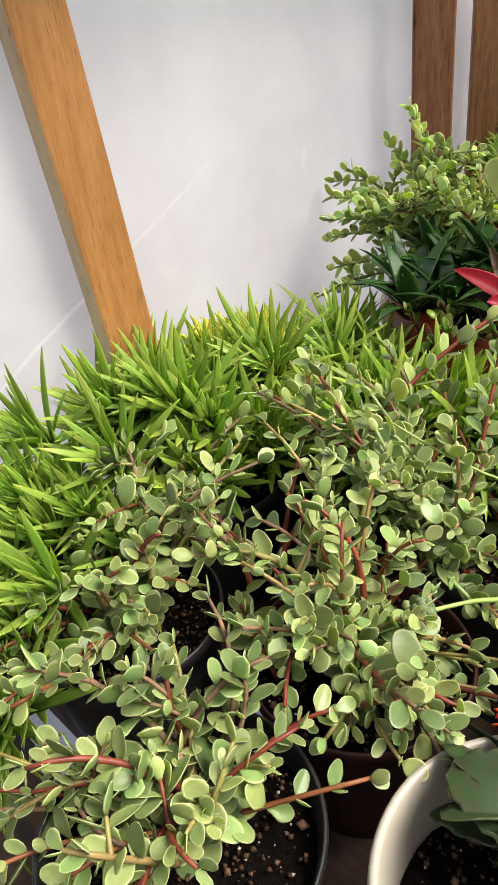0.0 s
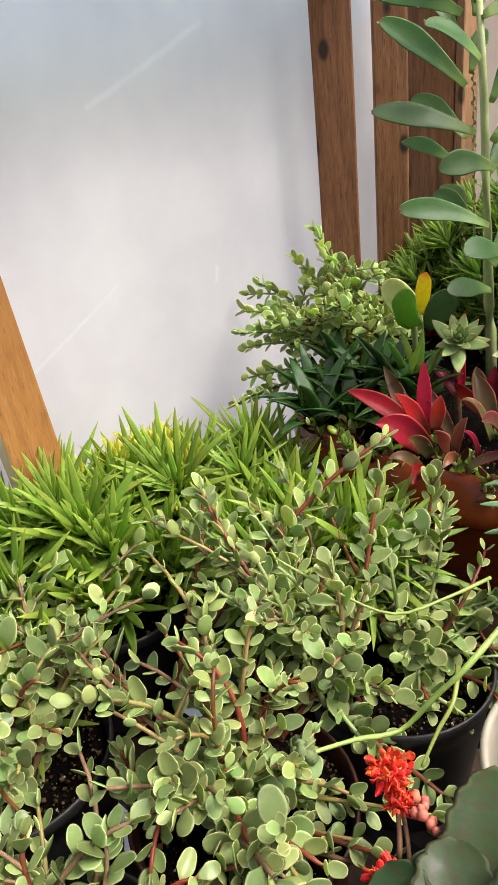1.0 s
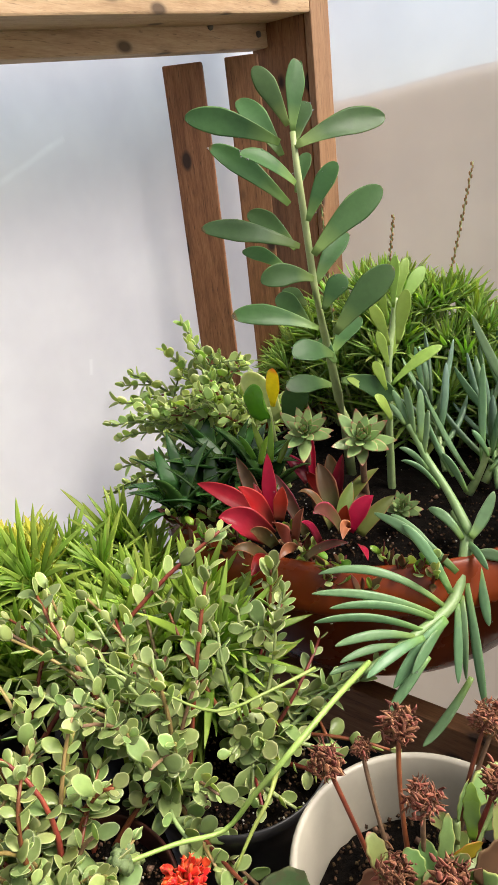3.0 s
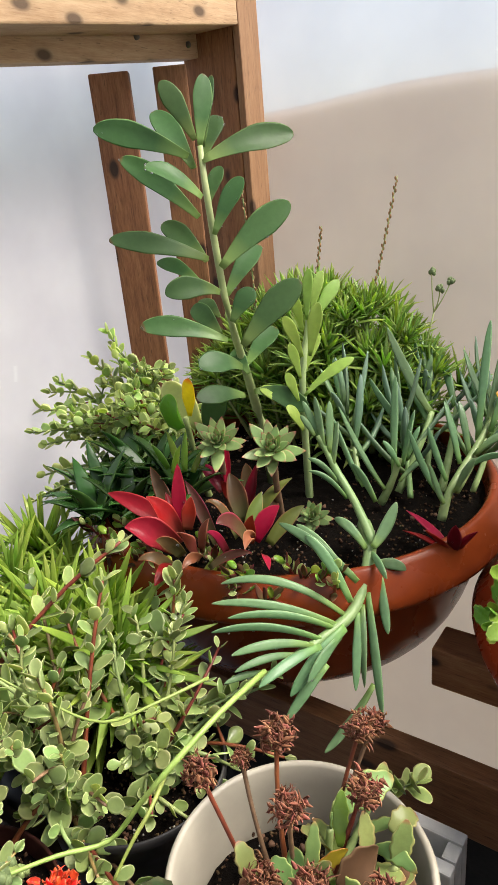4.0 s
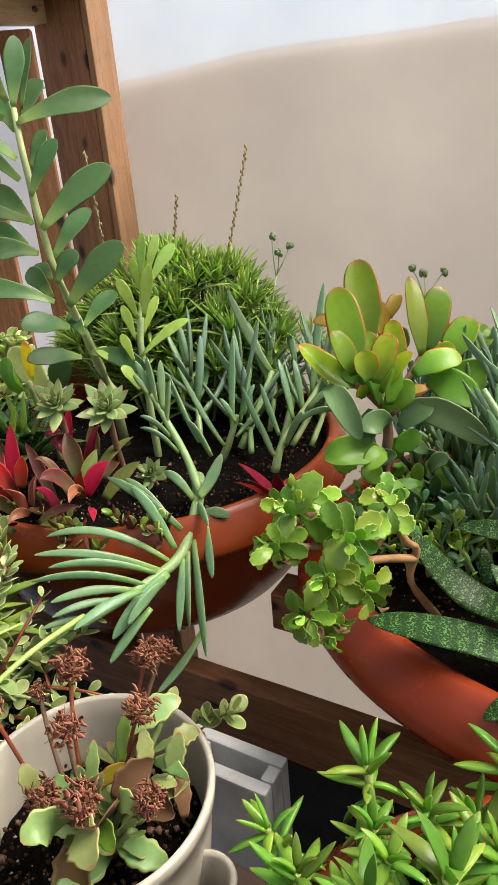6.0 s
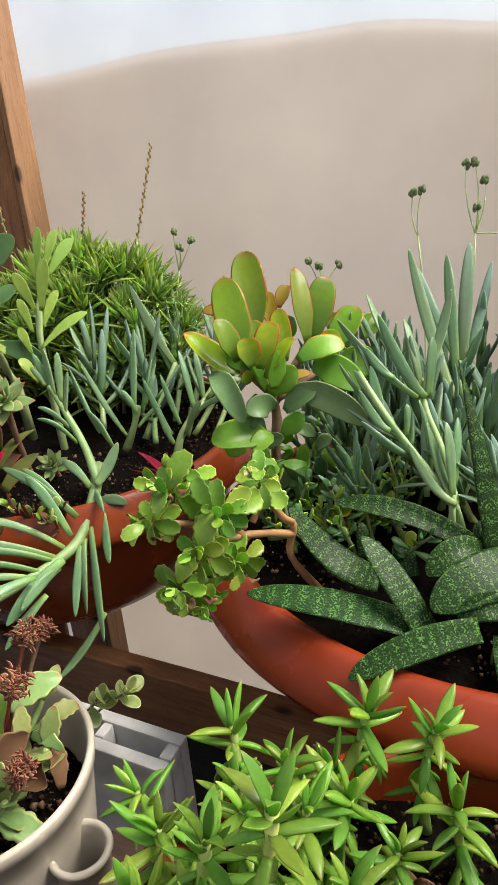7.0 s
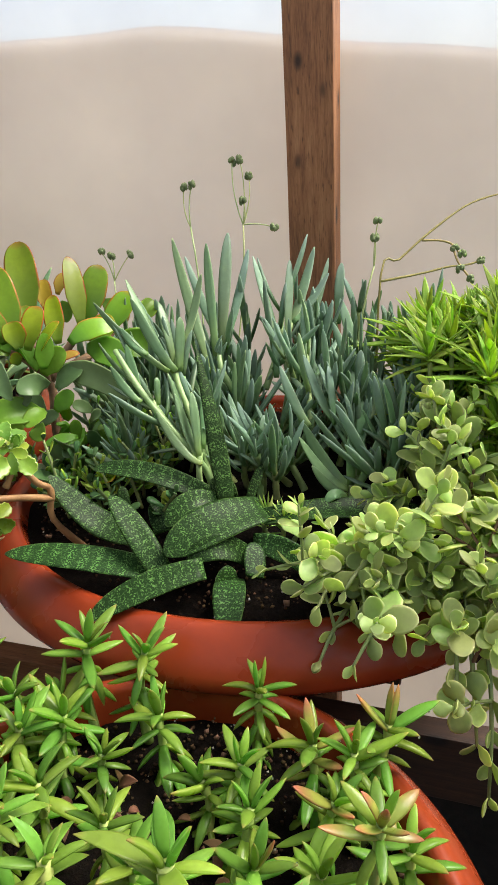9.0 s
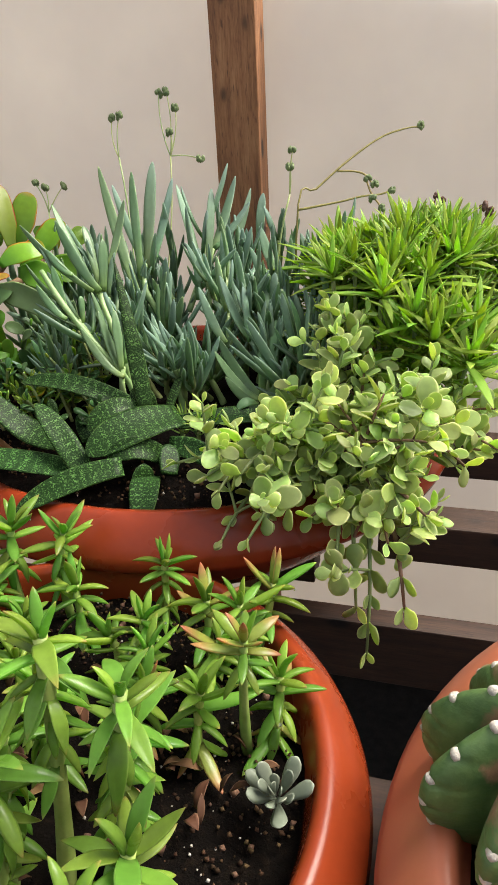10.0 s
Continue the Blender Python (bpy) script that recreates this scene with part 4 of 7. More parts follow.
def joined(name, pieces, parent, material):
    """One mesh out of many posed copies of small meshes, their leaf data kept."""
    verts, faces, rim, along = [], [], [], []
    base = Matrix.Translation(-Vector(parent.location))
    for me, m in pieces:
        n, mm = len(verts), base @ m
        verts += [mm @ v.co for v in me.vertices]
        faces += [[n + i for i in p.vertices] for p in me.polygons]
        rim += [d.value for d in me.attributes["rim"].data]
        along += [d.value for d in me.attributes["along"].data]
    out = bpy.data.meshes.new(name)
    out.from_pydata(verts, [], faces)
    for key, values in (("rim", rim), ("along", along)):
        out.attributes.new(key, "FLOAT", "POINT").data.foreach_set("value", values)
    out.polygons.foreach_set("use_smooth", [True] * len(faces))
    out.materials.append(material)
    ob = new(name, out)
    ob.parent = parent
    return tagged(ob, kind="stuff")


def upright(pos, axis, spin, size):
    q = Vector(axis).to_track_quat("Z", "Y").to_matrix().to_4x4()
    return Matrix.Translation(pos) @ q @ Matrix.Rotation(spin, 4, "Z") @ Matrix.Diagonal((size, size, size, 1))


def spiky(label, base, tops, kinds, stem, sizes=(0.8, 1.15), lean=0.5, name="stonecrop", group="", single=90, count=22, tiers=(1.0, 0.7, 0.4), low=62, more=0, turned=(0, 0, 0)):
    """A cushion of narrow-leaved rosettes, in tiers on thin stems from near base. The first leaves are single, the rest joined."""
    plant = thing(name, base, label, "stonecrop", group)
    base, rest, used = Vector(base), {}, 0
    extra = [Vector(random.choice(tops)) + Vector((rnd(-0.03, 0.03), rnd(-0.03, 0.03), rnd(-0.03, 0.004))) for _ in range(more)]
    for top in list(tops) + extra:
        top = Vector(top)
        foot = base + (Vector((top.x, top.y, base.z)) - base) * min(0.75, 0.10 / max(0.001, math.hypot(top.x - base.x, top.y - base.y)))
        axis = (top - foot).normalized() + Vector((top.x - base.x, top.y - base.y, 0)) * lean * 5 + Vector((rnd(-0.25, 0.25), rnd(-0.25, 0.25), 0.25)) + Vector(turned)
        pts = curve(foot, top, 0.0, rnd(-0.01, 0.01), 5)
        part("stem", tube_bm(pts, 0.0025, 0.002, 5), stem, plant)
        me, mat = random.choice(kinds)
        for tier in tiers:
            where = upright(foot.lerp(top, tier), axis if tier == 1.0 else axis * 0.5 + UP, rnd(0, 6.28), rnd(*sizes))
            for m in rosette_poses(count if tier == 1.0 else count // 2, 1.0, low, 6 if tier == 1.0 else 40):
                if used < single and tier == 1.0:
                    put("leaf", me, plant, where @ m)
                    used += 1
                else:
                    rest.setdefault(mat, []).append((me, where @ m))
    for mat, pieces in rest.items():
        joined("foliage", pieces, plant, mat)
    return plant


def bush(label, base, tips, leaves, stems, gap=0.0115, size=(1.0, 0.62), twigs=1, name="elephant_bush", group="", lift=0.03, s0=0.3, thick=0.0025, open0=72, extra=0, over=()):
    """Arching stems with leaves in pairs, short leafy side twigs, and low shoots that spread over the ground."""
    plant = thing(name, base, label, "succulent", group)
    base = Vector(base)
    fill = [Vector(random.choice(tips)).lerp(Vector(random.choice(tips)), rnd(0.2, 0.8)) + Vector((rnd(-0.018, 0.018), rnd(-0.018, 0.018), rnd(-0.03, 0.005))) for _ in range(extra)]
    for tip in list(tips) + fill:
        tip = Vector(tip)
        foot = base + Vector((rnd(-0.02, 0.02), rnd(-0.02, 0.02), 0))
        pts = curve(foot, tip, lift * rnd(0.5, 1.4), rnd(-0.02, 0.02), 9)
        length = sum((b - a).length for a, b in zip(pts, pts[1:]))
        shoot(plant, pts, thick * rnd(0.8, 1.25), thick * 0.45, random.choice(stems), leaves, max(4, int(length * (1 - s0) / gap)), s0, open0, 35, size[0], size[1], pair=True, up=0.2, wild=0.24, stem_name="branch", light=LIGHT)
        for _ in range(twigs):
            k = random.randint(2, 7)
            d = Vector((rnd(-1, 1), rnd(-1, 1), rnd(-0.1, 0.9))).normalized()
            end = pts[k] + d * rnd(0.022, 0.05)
            shoot(plant, curve(pts[k], end, 0.004, 0, 4), thick * 0.55, thick * 0.35, random.choice(stems), leaves, 4, 0.40, 72, 34, size[0] * 0.95, size[1] * 0.85, pair=True, up=0.15, wild=0.22, stem_name="twig", light=LIGHT)
    for tip in over:
        tip = Vector(tip)
        away = Vector((tip.x - base.x, tip.y - base.y, 0))
        near = base + away * 0.45 + Vector((rnd(-0.03, 0.03), rnd(-0.03, 0.03), 0.8 * (tip.z - base.z)))
        tip = tip + away * 0.12
        pts = [bez(base, near, tip, i / 8) for i in range(9)]
        length = sum((b - a).length for a, b in zip(pts, pts[1:]))
        leafed = min(0.92, 0.105 / max(length, 0.05))
        shoot(plant, pts, thick * rnd(0.7, 1.0), thick * 0.4, random.choice(stems), leaves, random.randint(7, 9), 1 - leafed, 88, 45, size[0] * rnd(0.75, 1.1), size[1] * rnd(0.85, 1.15), pair=True, up=0.1, wild=0.28, stem_name="branch", light=LIGHT)
    return plant


def spread(corner, opposite, step, height, keep, seed):
    """Uneven places over a stretch of ground, each at the height that height(x, y) gives."""
    rng = random.Random(seed)
    out = []
    for i in range(int((opposite[0] - corner[0]) / step) + 1):
        for j in range(int((opposite[1] - corner[1]) / step) + 1):
            x = corner[0] + step * (i + 0.5 * (j % 2) + rng.uniform(-0.4, 0.4))
            y = corner[1] + step * (j + rng.uniform(-0.4, 0.4))
            if keep(x, y):
                out.append((x, y, height(x, y) + rng.uniform(-0.012, 0.012)))
    return out


def ring_tops(cx, cy, z, rx, ry, rise, count, seed):
    """Places over a mound: even over an ellipse, highest in the middle."""
    rng = random.Random(seed)
    out = []
    for i in range(count):
        a, d = i * 2.39996 + rng.uniform(-0.3, 0.3), math.sqrt((i + 0.5) / count)
        out.append((cx + rx * d * math.cos(a), cy + ry * d * math.sin(a), z + rise * (1 - d * d) + rng.uniform(-0.008, 0.008)))
    return out


# Shared leaves.
EB = [leaf_mesh("round_leaf", m, L, W, 0.0013, plump if k % 3 == 1 else lopsided(k), b, 10, 9, f) for k, (m, L, W, b, f) in enumerate((
    (VARIEGATED, 0.0205, 0.0142, 0.12, 0.22), (VARIEGATED, 0.0225, 0.0158, -0.22, 0.15), (VARIEGATED, 0.0175, 0.0126, 0.30, 0.30), (VARIEGATED, 0.0215, 0.0124, 0.05, 0.35),
    (VARIEGATED, 0.0195, 0.0152, -0.1, -0.15), (VARI_YOUNG, 0.0150, 0.0098, 0.2, 0.28), (VARI_YOUNG, 0.0190, 0.0138, 0.2, 0.22), (VARI_YOUNG, 0.0145, 0.0096, 0.3, 0.30)))]
EB_SMALL = [leaf_mesh("small_round_leaf", m, L, W, 0.0012, lopsided(k), b, 8, 7, f) for k, (m, L, W, b, f) in enumerate(((VARI_YOUNG, 0.0150, 0.0115, 0.15, 0.3), (PALE_VARI, 0.0165, 0.0122, -0.2, 0.2), (VARI_YOUNG, 0.0135, 0.0098, 0.3, 0.35), (PALE_VARI, 0.0125, 0.0092, 0.1, 0.4)))]
EB_PALE = [leaf_mesh("pale_round_leaf", PALE_VARI, L, W, 0.0026, plump, b, 10, 9, f) for L, W, b, f in ((0.024, 0.0185, 0.15, 0.25), (0.028, 0.0208, -0.25, 0.12), (0.019, 0.0145, 0.40, 0.35), (0.022, 0.0190, -0.15, -0.20), (0.016, 0.0110, 0.3, 0.3))]
def needles(name, material, L, W):
    return [(leaf_mesh(name, material, L * f, W, 0.0016, blade, b, 6, 8, 0.25), material) for f, b in ((1.0, -0.10), (1.1, -0.22), (0.9, 0.12), (0.95, 0.2))]


LIME_R = needles("lime_needle", NEEDLE_LIME, 0.070, 0.0080)
GOLD_R = needles("golden_needle", NEEDLE_GOLD, 0.050, 0.0098)
DARK_R = needles("green_needle", NEEDLE_DARK, 0.046, 0.0064)
BRIGHT_R = needles("bright_needle", NEEDLE_BRIGHT, 0.066, 0.0104)
CHALKS = [leaf_mesh("finger_leaf", m, L * 1.08, 0.0090, 0.0046, spindle, b, 8, 9, 0.22) for m, L, b in ((CHALK, 0.058, 0.20), (CHALK, 0.066, 0.10), (CHALK, 0.046, 0.32), (CHALK_GREEN, 0.055, 0.24), (CHALK, 0.040, -0.1))]
CHALKS_G = [leaf_mesh("finger_leaf", CHALK_GREEN, L, 0.0096, 0.0044, spindle, b, 8, 9, 0.22) for L, b in ((0.060, 0.12), (0.070, 0.05))]
SPURS = [leaf_mesh("stonecrop_leaf", m, L, W, 0.0052, boat, b, 8, 8, 0.22) for m, L, W, b in ((SPURIUM, 0.034, 0.0105, -0.10), (SPURIUM, 0.030, 0.0100, -0.35), (SPURIUM, 0.038, 0.0100, 0.1), (SPURIUM_DEEP, 0.032, 0.0100, -0.2), (SPURIUM_DEEP, 0.028, 0.0095, -0.5))]
BLUSHES = [leaf_mesh("blushed_leaf", m, L, 0.0098, 0.0038, boat, b, 8, 8, 0.22) for m, L, b in ((BLUSH, 0.034, 0.1), (BLUSH, 0.030, -0.25), (SPURIUM, 0.032, -0.1))]

# ---- plants beside the left wall ----
for label, base, tops in (
    ("golden-green needle-leaved stonecrop cushion against the film", (-0.48, 0.30, 0.885), [(-0.545, 0.20, 0.975), (-0.525, 0.255, 0.985), (-0.545, 0.31, 0.975), (-0.47, 0.22, 0.97), (-0.465, 0.285, 0.99), (-0.50, 0.34, 0.985), (-0.435, 0.335, 0.97), (-0.43, 0.26, 0.955), (-0.545, 0.26, 0.95), (-0.52, 0.30, 0.99)]),
    ("yellow-green needle-leaved stonecrop cushion against the film", (-0.47, 0.45, 0.885), [(-0.50, 0.395, 0.995), (-0.455, 0.385, 1.0), (-0.49, 0.445, 1.005), (-0.435, 0.44, 1.005), (-0.475, 0.50, 1.01), (-0.425, 0.495, 0.99), (-0.52, 0.46, 0.98), (-0.40, 0.44, 0.985), (-0.53, 0.40, 0.97)]),
) + (
    ("green needle-leaved stonecrop among the elephant bushes", (-0.385, 0.40, 0.885), [(-0.385, 0.375, 0.985), (-0.35, 0.42, 0.99), (-0.39, 0.43, 0.985), (-0.335, 0.455, 0.96), (-0.30, 0.425, 0.955), (-0.345, 0.375, 0.965), (-0.36, 0.48, 0.97), (-0.305, 0.430, 0.990), (-0.285, 0.415, 0.985), (-0.315, 0.410, 0.985)]),
    ("green needle-leaved stonecrop spilling beside black pots", (-0.455, 0.17, 0.85), [(-0.50, 0.145, 0.93), (-0.46, 0.175, 0.955), (-0.435, 0.125, 0.93), (-0.475, 0.10, 0.92), (-0.435, 0.20, 0.945), (-0.505, 0.19, 0.94), (-0.46, 0.06, 0.90), (-0.42, 0.075, 0.90), (-0.49, 0.115, 0.935), (-0.52, 0.16, 0.95), (-0.44, 0.09, 0.92), (-0.41, 0.05, 0.885)]),
):
    spiky(label, base, [(x, y, z - 0.016 - 0.20 * max(0.0, y - 0.28)) for x, y, z in tops], LIME_R, STEM_GREEN, (0.85, 1.25), 0.45, group="stonecrop cushions", more=8, count=30, low=58, tiers=(1.0, 0.5), turned=(0.45, -0.55, 0.1))
spiky("golden-yellow stonecrop tips behind the green cushion", (-0.50, 0.40, 0.885), [(-0.53, 0.37, 0.976), (-0.50, 0.40, 0.974), (-0.51, 0.43, 0.962), (-0.545, 0.41, 0.960), (-0.47, 0.405, 0.974), (-0.545, 0.34, 0.961), (-0.54, 0.30, 0.951)], GOLD_R, STEM_GREEN, (0.75, 1.05), 0.2, low=45, more=5, group="stonecrop cushions")

# Low shoots that close the gaps between the pots, each given to the nearest plant.
FEET = ((-0.252, 0.085), (-0.255, 0.225), (-0.395, 0.155), (-0.255, 0.33), (-0.225, 0.385))


def carpet_top(x, y):
    return 0.920 + 0.085 * min(1.0, max(0.0, (y - 0.02) / 0.28)) - 0.30 * max(0.0, x + 0.25) - 0.35 * max(0.0, -0.37 - x) - 0.5 * max(0.0, y - 0.41) - 0.040 * max(0.0, 1 - math.hypot(x + 0.180, 0.45 * (y - 0.39)) / 0.06) - 0.10 * max(0.0, 1 - math.hypot(x + 0.180, 0.5 * (y - 0.300)) / 0.075)


def carpet_here(x, y):
    beside_pots = x < (-0.160 if 0.11 < y < 0.22 else -0.19 if y < 0.11 else -0.156)
    if (x + 0.300) ** 2 + (y - 0.425) ** 2 < 0.036 ** 2:
        return False
    clear_soil = (x + 0.215) ** 2 + (y - 0.075) ** 2 < 0.032 ** 2
    return beside_pots and not clear_soil and y - 0.10 > -0.55 * (x + 0.46) - 0.10 and (x > -0.45 if y < 0.26 else x > -0.45 + 0.75 * (y - 0.26))


CARPET = [[] for _ in FEET]
for q in spread((-0.46, 0.0), (-0.10, 0.48), 0.0325, carpet_top, carpet_here, 77):
    CARPET[min(range(5), key=lambda i: (FEET[i][0] - q[0]) ** 2 + (FEET[i][1] - q[1]) ** 2)].append(q)
JADE = "cream-edged elephant bush on red stems"
bush(JADE + ", arching from a black pot", (-0.252, 0.085, 0.885), [(-0.30, 0.03, 0.955), (-0.34, 0.07, 0.955), (-0.25, 0.02, 0.96), (-0.215, 0.06, 0.93), (-0.22, 0.115, 0.935), (-0.285, 0.11, 0.965), (-0.31, 0.015, 0.92), (-0.25, 0.15, 0.96)], EB, [STEM_RED, STEM_BROWN, STEM_OLIVE], group="elephant bushes", over=CARPET[0])
bush(JADE + ", in a red-brown pot", (-0.255, 0.225, 0.885), [(-0.305, 0.185, 0.98), (-0.31, 0.235, 0.99), (-0.245, 0.17, 0.965), (-0.20, 0.20, 0.915), (-0.175, 0.175, 0.955), (-0.235, 0.25, 0.945), (-0.19, 0.255, 0.915), (-0.36, 0.20, 0.975), (-0.28, 0.29, 0.99), (-0.21, 0.165, 0.92), (-0.185, 0.175, 0.928), (-0.215, 0.150, 0.922), (-0.170, 0.205, 0.930), (-0.240, 0.147, 0.930), (-0.195, 0.190, 0.915), (-0.265, 0.150, 0.938), (-0.168, 0.228, 0.905)], EB, [STEM_RED, STEM_BROWN, STEM_OLIVE], group="elephant bushes", over=CARPET[1])
bush(JADE + ", reaching towards the film", (-0.395, 0.155, 0.885), [(-0.455, 0.215, 0.985), (-0.38, 0.115, 0.96), (-0.42, 0.19, 0.975), (-0.36, 0.17, 0.975), (-0.37, 0.23, 0.98), (-0.33, 0.13, 0.955), (-0.43, 0.10, 0.93), (-0.35, 0.085, 0.94)], EB, [STEM_RED, STEM_BROWN, STEM_OLIVE], group="elephant bushes", over=CARPET[2])
bush(JADE + ", with long upright shoots", (-0.255, 0.33, 0.885), [(-0.36, 0.325, 1.03), (-0.255, 0.40, 1.04), (-0.30, 0.31, 1.01), (-0.24, 0.315, 0.94), (-0.20, 0.30, 0.895), (-0.32, 0.36, 1.0), (-0.27, 0.36, 0.985), (-0.19, 0.34, 0.91)], EB, [STEM_RED, STEM_BROWN, STEM_OLIVE, STEM_GREEN], group="elephant bushes", over=CARPET[3])
bush(JADE + ", below the large bowl", (-0.225, 0.385, 0.885), [(-0.235, 0.46, 0.99), (-0.17, 0.46, 0.930), (-0.20, 0.44, 0.920), (-0.165, 0.41, 0.900), (-0.215, 0.405, 0.920), (-0.25, 0.425, 0.955), (-0.17, 0.365, 0.890), (-0.135, 0.44, 0.895), (-0.20, 0.355, 0.900)], EB, [STEM_GREEN, STEM_RED, STEM_GREEN], group="elephant bushes", over=CARPET[4])
# Long leafy branches that stand out above the carpet.
long_shoots = thing("elephant_bush", (-0.300, 0.300, 0.885), JADE + ", long branches above the others", "succulent", "elephant bushes")
for pts, thick, n, s0 in (
    ([(-0.345, 0.250, 0.900), (-0.335, 0.300, 0.945), (-0.323, 0.352, 0.982), (-0.300, 0.400, 1.020), (-0.275, 0.440, 1.046)], 0.0030, 15, 0.15),
    ([(-0.355, 0.270, 0.900), (-0.365, 0.300, 0.940), (-0.375, 0.330, 0.977), (-0.387, 0.350, 1.012)], 0.0026, 8, 0.45),
    ([(-0.235, 0.400, 0.890), (-0.243, 0.440, 0.945), (-0.249, 0.461, 0.982), (-0.251, 0.468, 1.002)], 0.0022, 8, 0.30),
    ([(-0.275, 0.268, 0.875), (-0.281, 0.279, 0.911), (-0.292, 0.291, 0.943), (-0.301, 0.300, 0.967)], 0.0030, 8, 0.45),
) + (
    ([(-0.267, 0.277, 0.878), (-0.258, 0.297, 0.902), (-0.249, 0.316, 0.918), (-0.245, 0.329, 0.931)], 0.0028, 7, 0.55),
    ([(-0.434, 0.156, 0.895), (-0.435, 0.178, 0.926), (-0.439, 0.204, 0.958), (-0.436, 0.236, 0.988)], 0.0028, 8, 0.50),
    ([(-0.334, 0.216, 0.907), (-0.356, 0.223, 0.935), (-0.378, 0.223, 0.955), (-0.398, 0.221, 0.969)], 0.0028, 8, 0.45),
    ([(-0.205, 0.251, 0.820), (-0.218, 0.244, 0.851), (-0.233, 0.240, 0.877), (-0.242, 0.238, 0.899)], 0.0028, 6, 0.45),
    ([(-0.268, 0.185, 0.860), (-0.291, 0.184, 0.891), (-0.306, 0.186, 0.914), (-0.314, 0.187, 0.928)], 0.0028, 7, 0.40),
):
    shoot(long_shoots, pts, thick * 0.85, thick * 0.45, STEM_RED, EB, n, s0, 68, 30, 1.1, 0.75, pair=True, up=0.15, wild=0.2, stem_name="branch", light=LIGHT)
bush("small elephant bush sprig with round leaves behind the cream pot", (-0.115, 0.440, 0.800), [(-0.050, 0.492, 0.868), (-0.070, 0.480, 0.862)], EB, [STEM_GREEN], gap=0.016, twigs=0, s0=0.80, lift=0.01, size=(0.95, 0.9), thick=0.0016)
bush("elephant bush with small cream-edged leaves at the bowl's edge", (-0.44, 0.70, 0.965), [(-0.512, 0.682, 1.140), (-0.498, 0.672, 1.120), (-0.505, 0.66, 1.085), (-0.568, 0.640, 1.086), (-0.555, 0.60, 1.066), (-0.543, 0.572, 1.049), (-0.53, 0.60, 1.047), (-0.50, 0.62, 1.062), (-0.45, 0.635, 1.072), (-0.42, 0.62, 1.062), (-0.535, 0.57, 0.998), (-0.515, 0.60, 1.060), (-0.56, 0.60, 1.021), (-0.545, 0.555, 0.969), (-0.47, 0.62, 1.066), (-0.46, 0.66, 1.084), (-0.53, 0.63, 1.066), (-0.48, 0.66, 1.078), (-0.40, 0.64, 1.068), (-0.43, 0.655, 1.078), (-0.47, 0.69, 1.10)], EB_SMALL, [STEM_GREEN, STEM_GREEN, STEM_RED], gap=0.0095, size=(1.1, 0.85), twigs=3, lift=0.03, s0=0.35, extra=4)

# ---- the large bowl in the corner ----
tall = thing("paddle_leaved_succulent", (-0.287, 0.672, 0.965), "tall succulent with grey-green paddle leaves on a pale stem", "succulent")
part("stem", tube_bm([Vector(p) for p in [(-0.305, 0.700, 0.965), (-0.307, 0.694, 1.046), (-0.303, 0.678, 1.074), (-0.297, 0.658, 1.118), (-0.289, 0.634, 1.161), (-0.285, 0.618, 1.204), (-0.286, 0.613, 1.253), (-0.292, 0.616, 1.299), (-0.297, 0.621, 1.328)]], 0.0056, 0.0024, 10), STEM_PALE, tall)
PADDLES = (
    ((-0.311, 0.621, 1.321), (-0.375, 0.577, 1.349), 0.0124, 0.004),
    ((-0.293, 0.617, 1.316), (-0.247, 0.691, 1.332), 0.0136, 0.004),
    ((-0.298, 0.616, 1.333), (-0.323, 0.610, 1.380), 0.0098, 0.003),
    ((-0.297, 0.621, 1.329), (-0.304, 0.645, 1.384), 0.0095, 0.002),
    ((-0.311, 0.644, 1.328), (-0.322, 0.680, 1.387), 0.0055, 0.002),
    ((-0.309, 0.641, 1.319), (-0.319, 0.679, 1.354), 0.0106, 0.002),
    ((-0.329, 0.649, 1.311), (-0.383, 0.665, 1.364), 0.0130, 0.003),
    ((-0.286, 0.602, 1.288), (-0.311, 0.564, 1.314), 0.0120, 0.005),
    ((-0.305, 0.619, 1.271), (-0.371, 0.600, 1.325), 0.0114, 0.004),
    ((-0.313, 0.644, 1.279), (-0.316, 0.672, 1.311), 0.0077, 0.002),
    ((-0.275, 0.600, 1.258), (-0.260, 0.626, 1.301), 0.0095, 0.003),
    ((-0.289, 0.606, 1.237), (-0.349, 0.550, 1.261), 0.0116, 0.004),
)
PADDLES_B = (
    ((-0.275, 0.605, 1.230), (-0.240, 0.667, 1.276), 0.0133, 0.004),
    ((-0.306, 0.625, 1.232), (-0.359, 0.631, 1.266), 0.0114, 0.003),
    ((-0.315, 0.622, 1.214), (-0.365, 0.624, 1.232), 0.0095, 0.003),
    ((-0.264, 0.585, 1.213), (-0.288, 0.544, 1.218), 0.0107, 0.005),
    ((-0.286, 0.623, 1.202), (-0.286, 0.682, 1.239), 0.0105, 0.003),
    ((-0.266, 0.601, 1.184), (-0.255, 0.622, 1.209), 0.0104, 0.003),
    ((-0.273, 0.601, 1.167), (-0.326, 0.548, 1.188), 0.0109, 0.005),
    ((-0.297, 0.623, 1.165), (-0.343, 0.641, 1.186), 0.0103, 0.003),
    ((-0.255, 0.599, 1.164), (-0.222, 0.647, 1.212), 0.0139, 0.004),
    ((-0.259, 0.600, 1.144), (-0.271, 0.556, 1.154), 0.0128, 0.005),
    ((-0.290, 0.650, 1.129), (-0.288, 0.703, 1.154), 0.0113, 0.002),
    ((-0.281, 0.630, 1.105), (-0.294, 0.574, 1.117), 0.0111, 0.004),
)
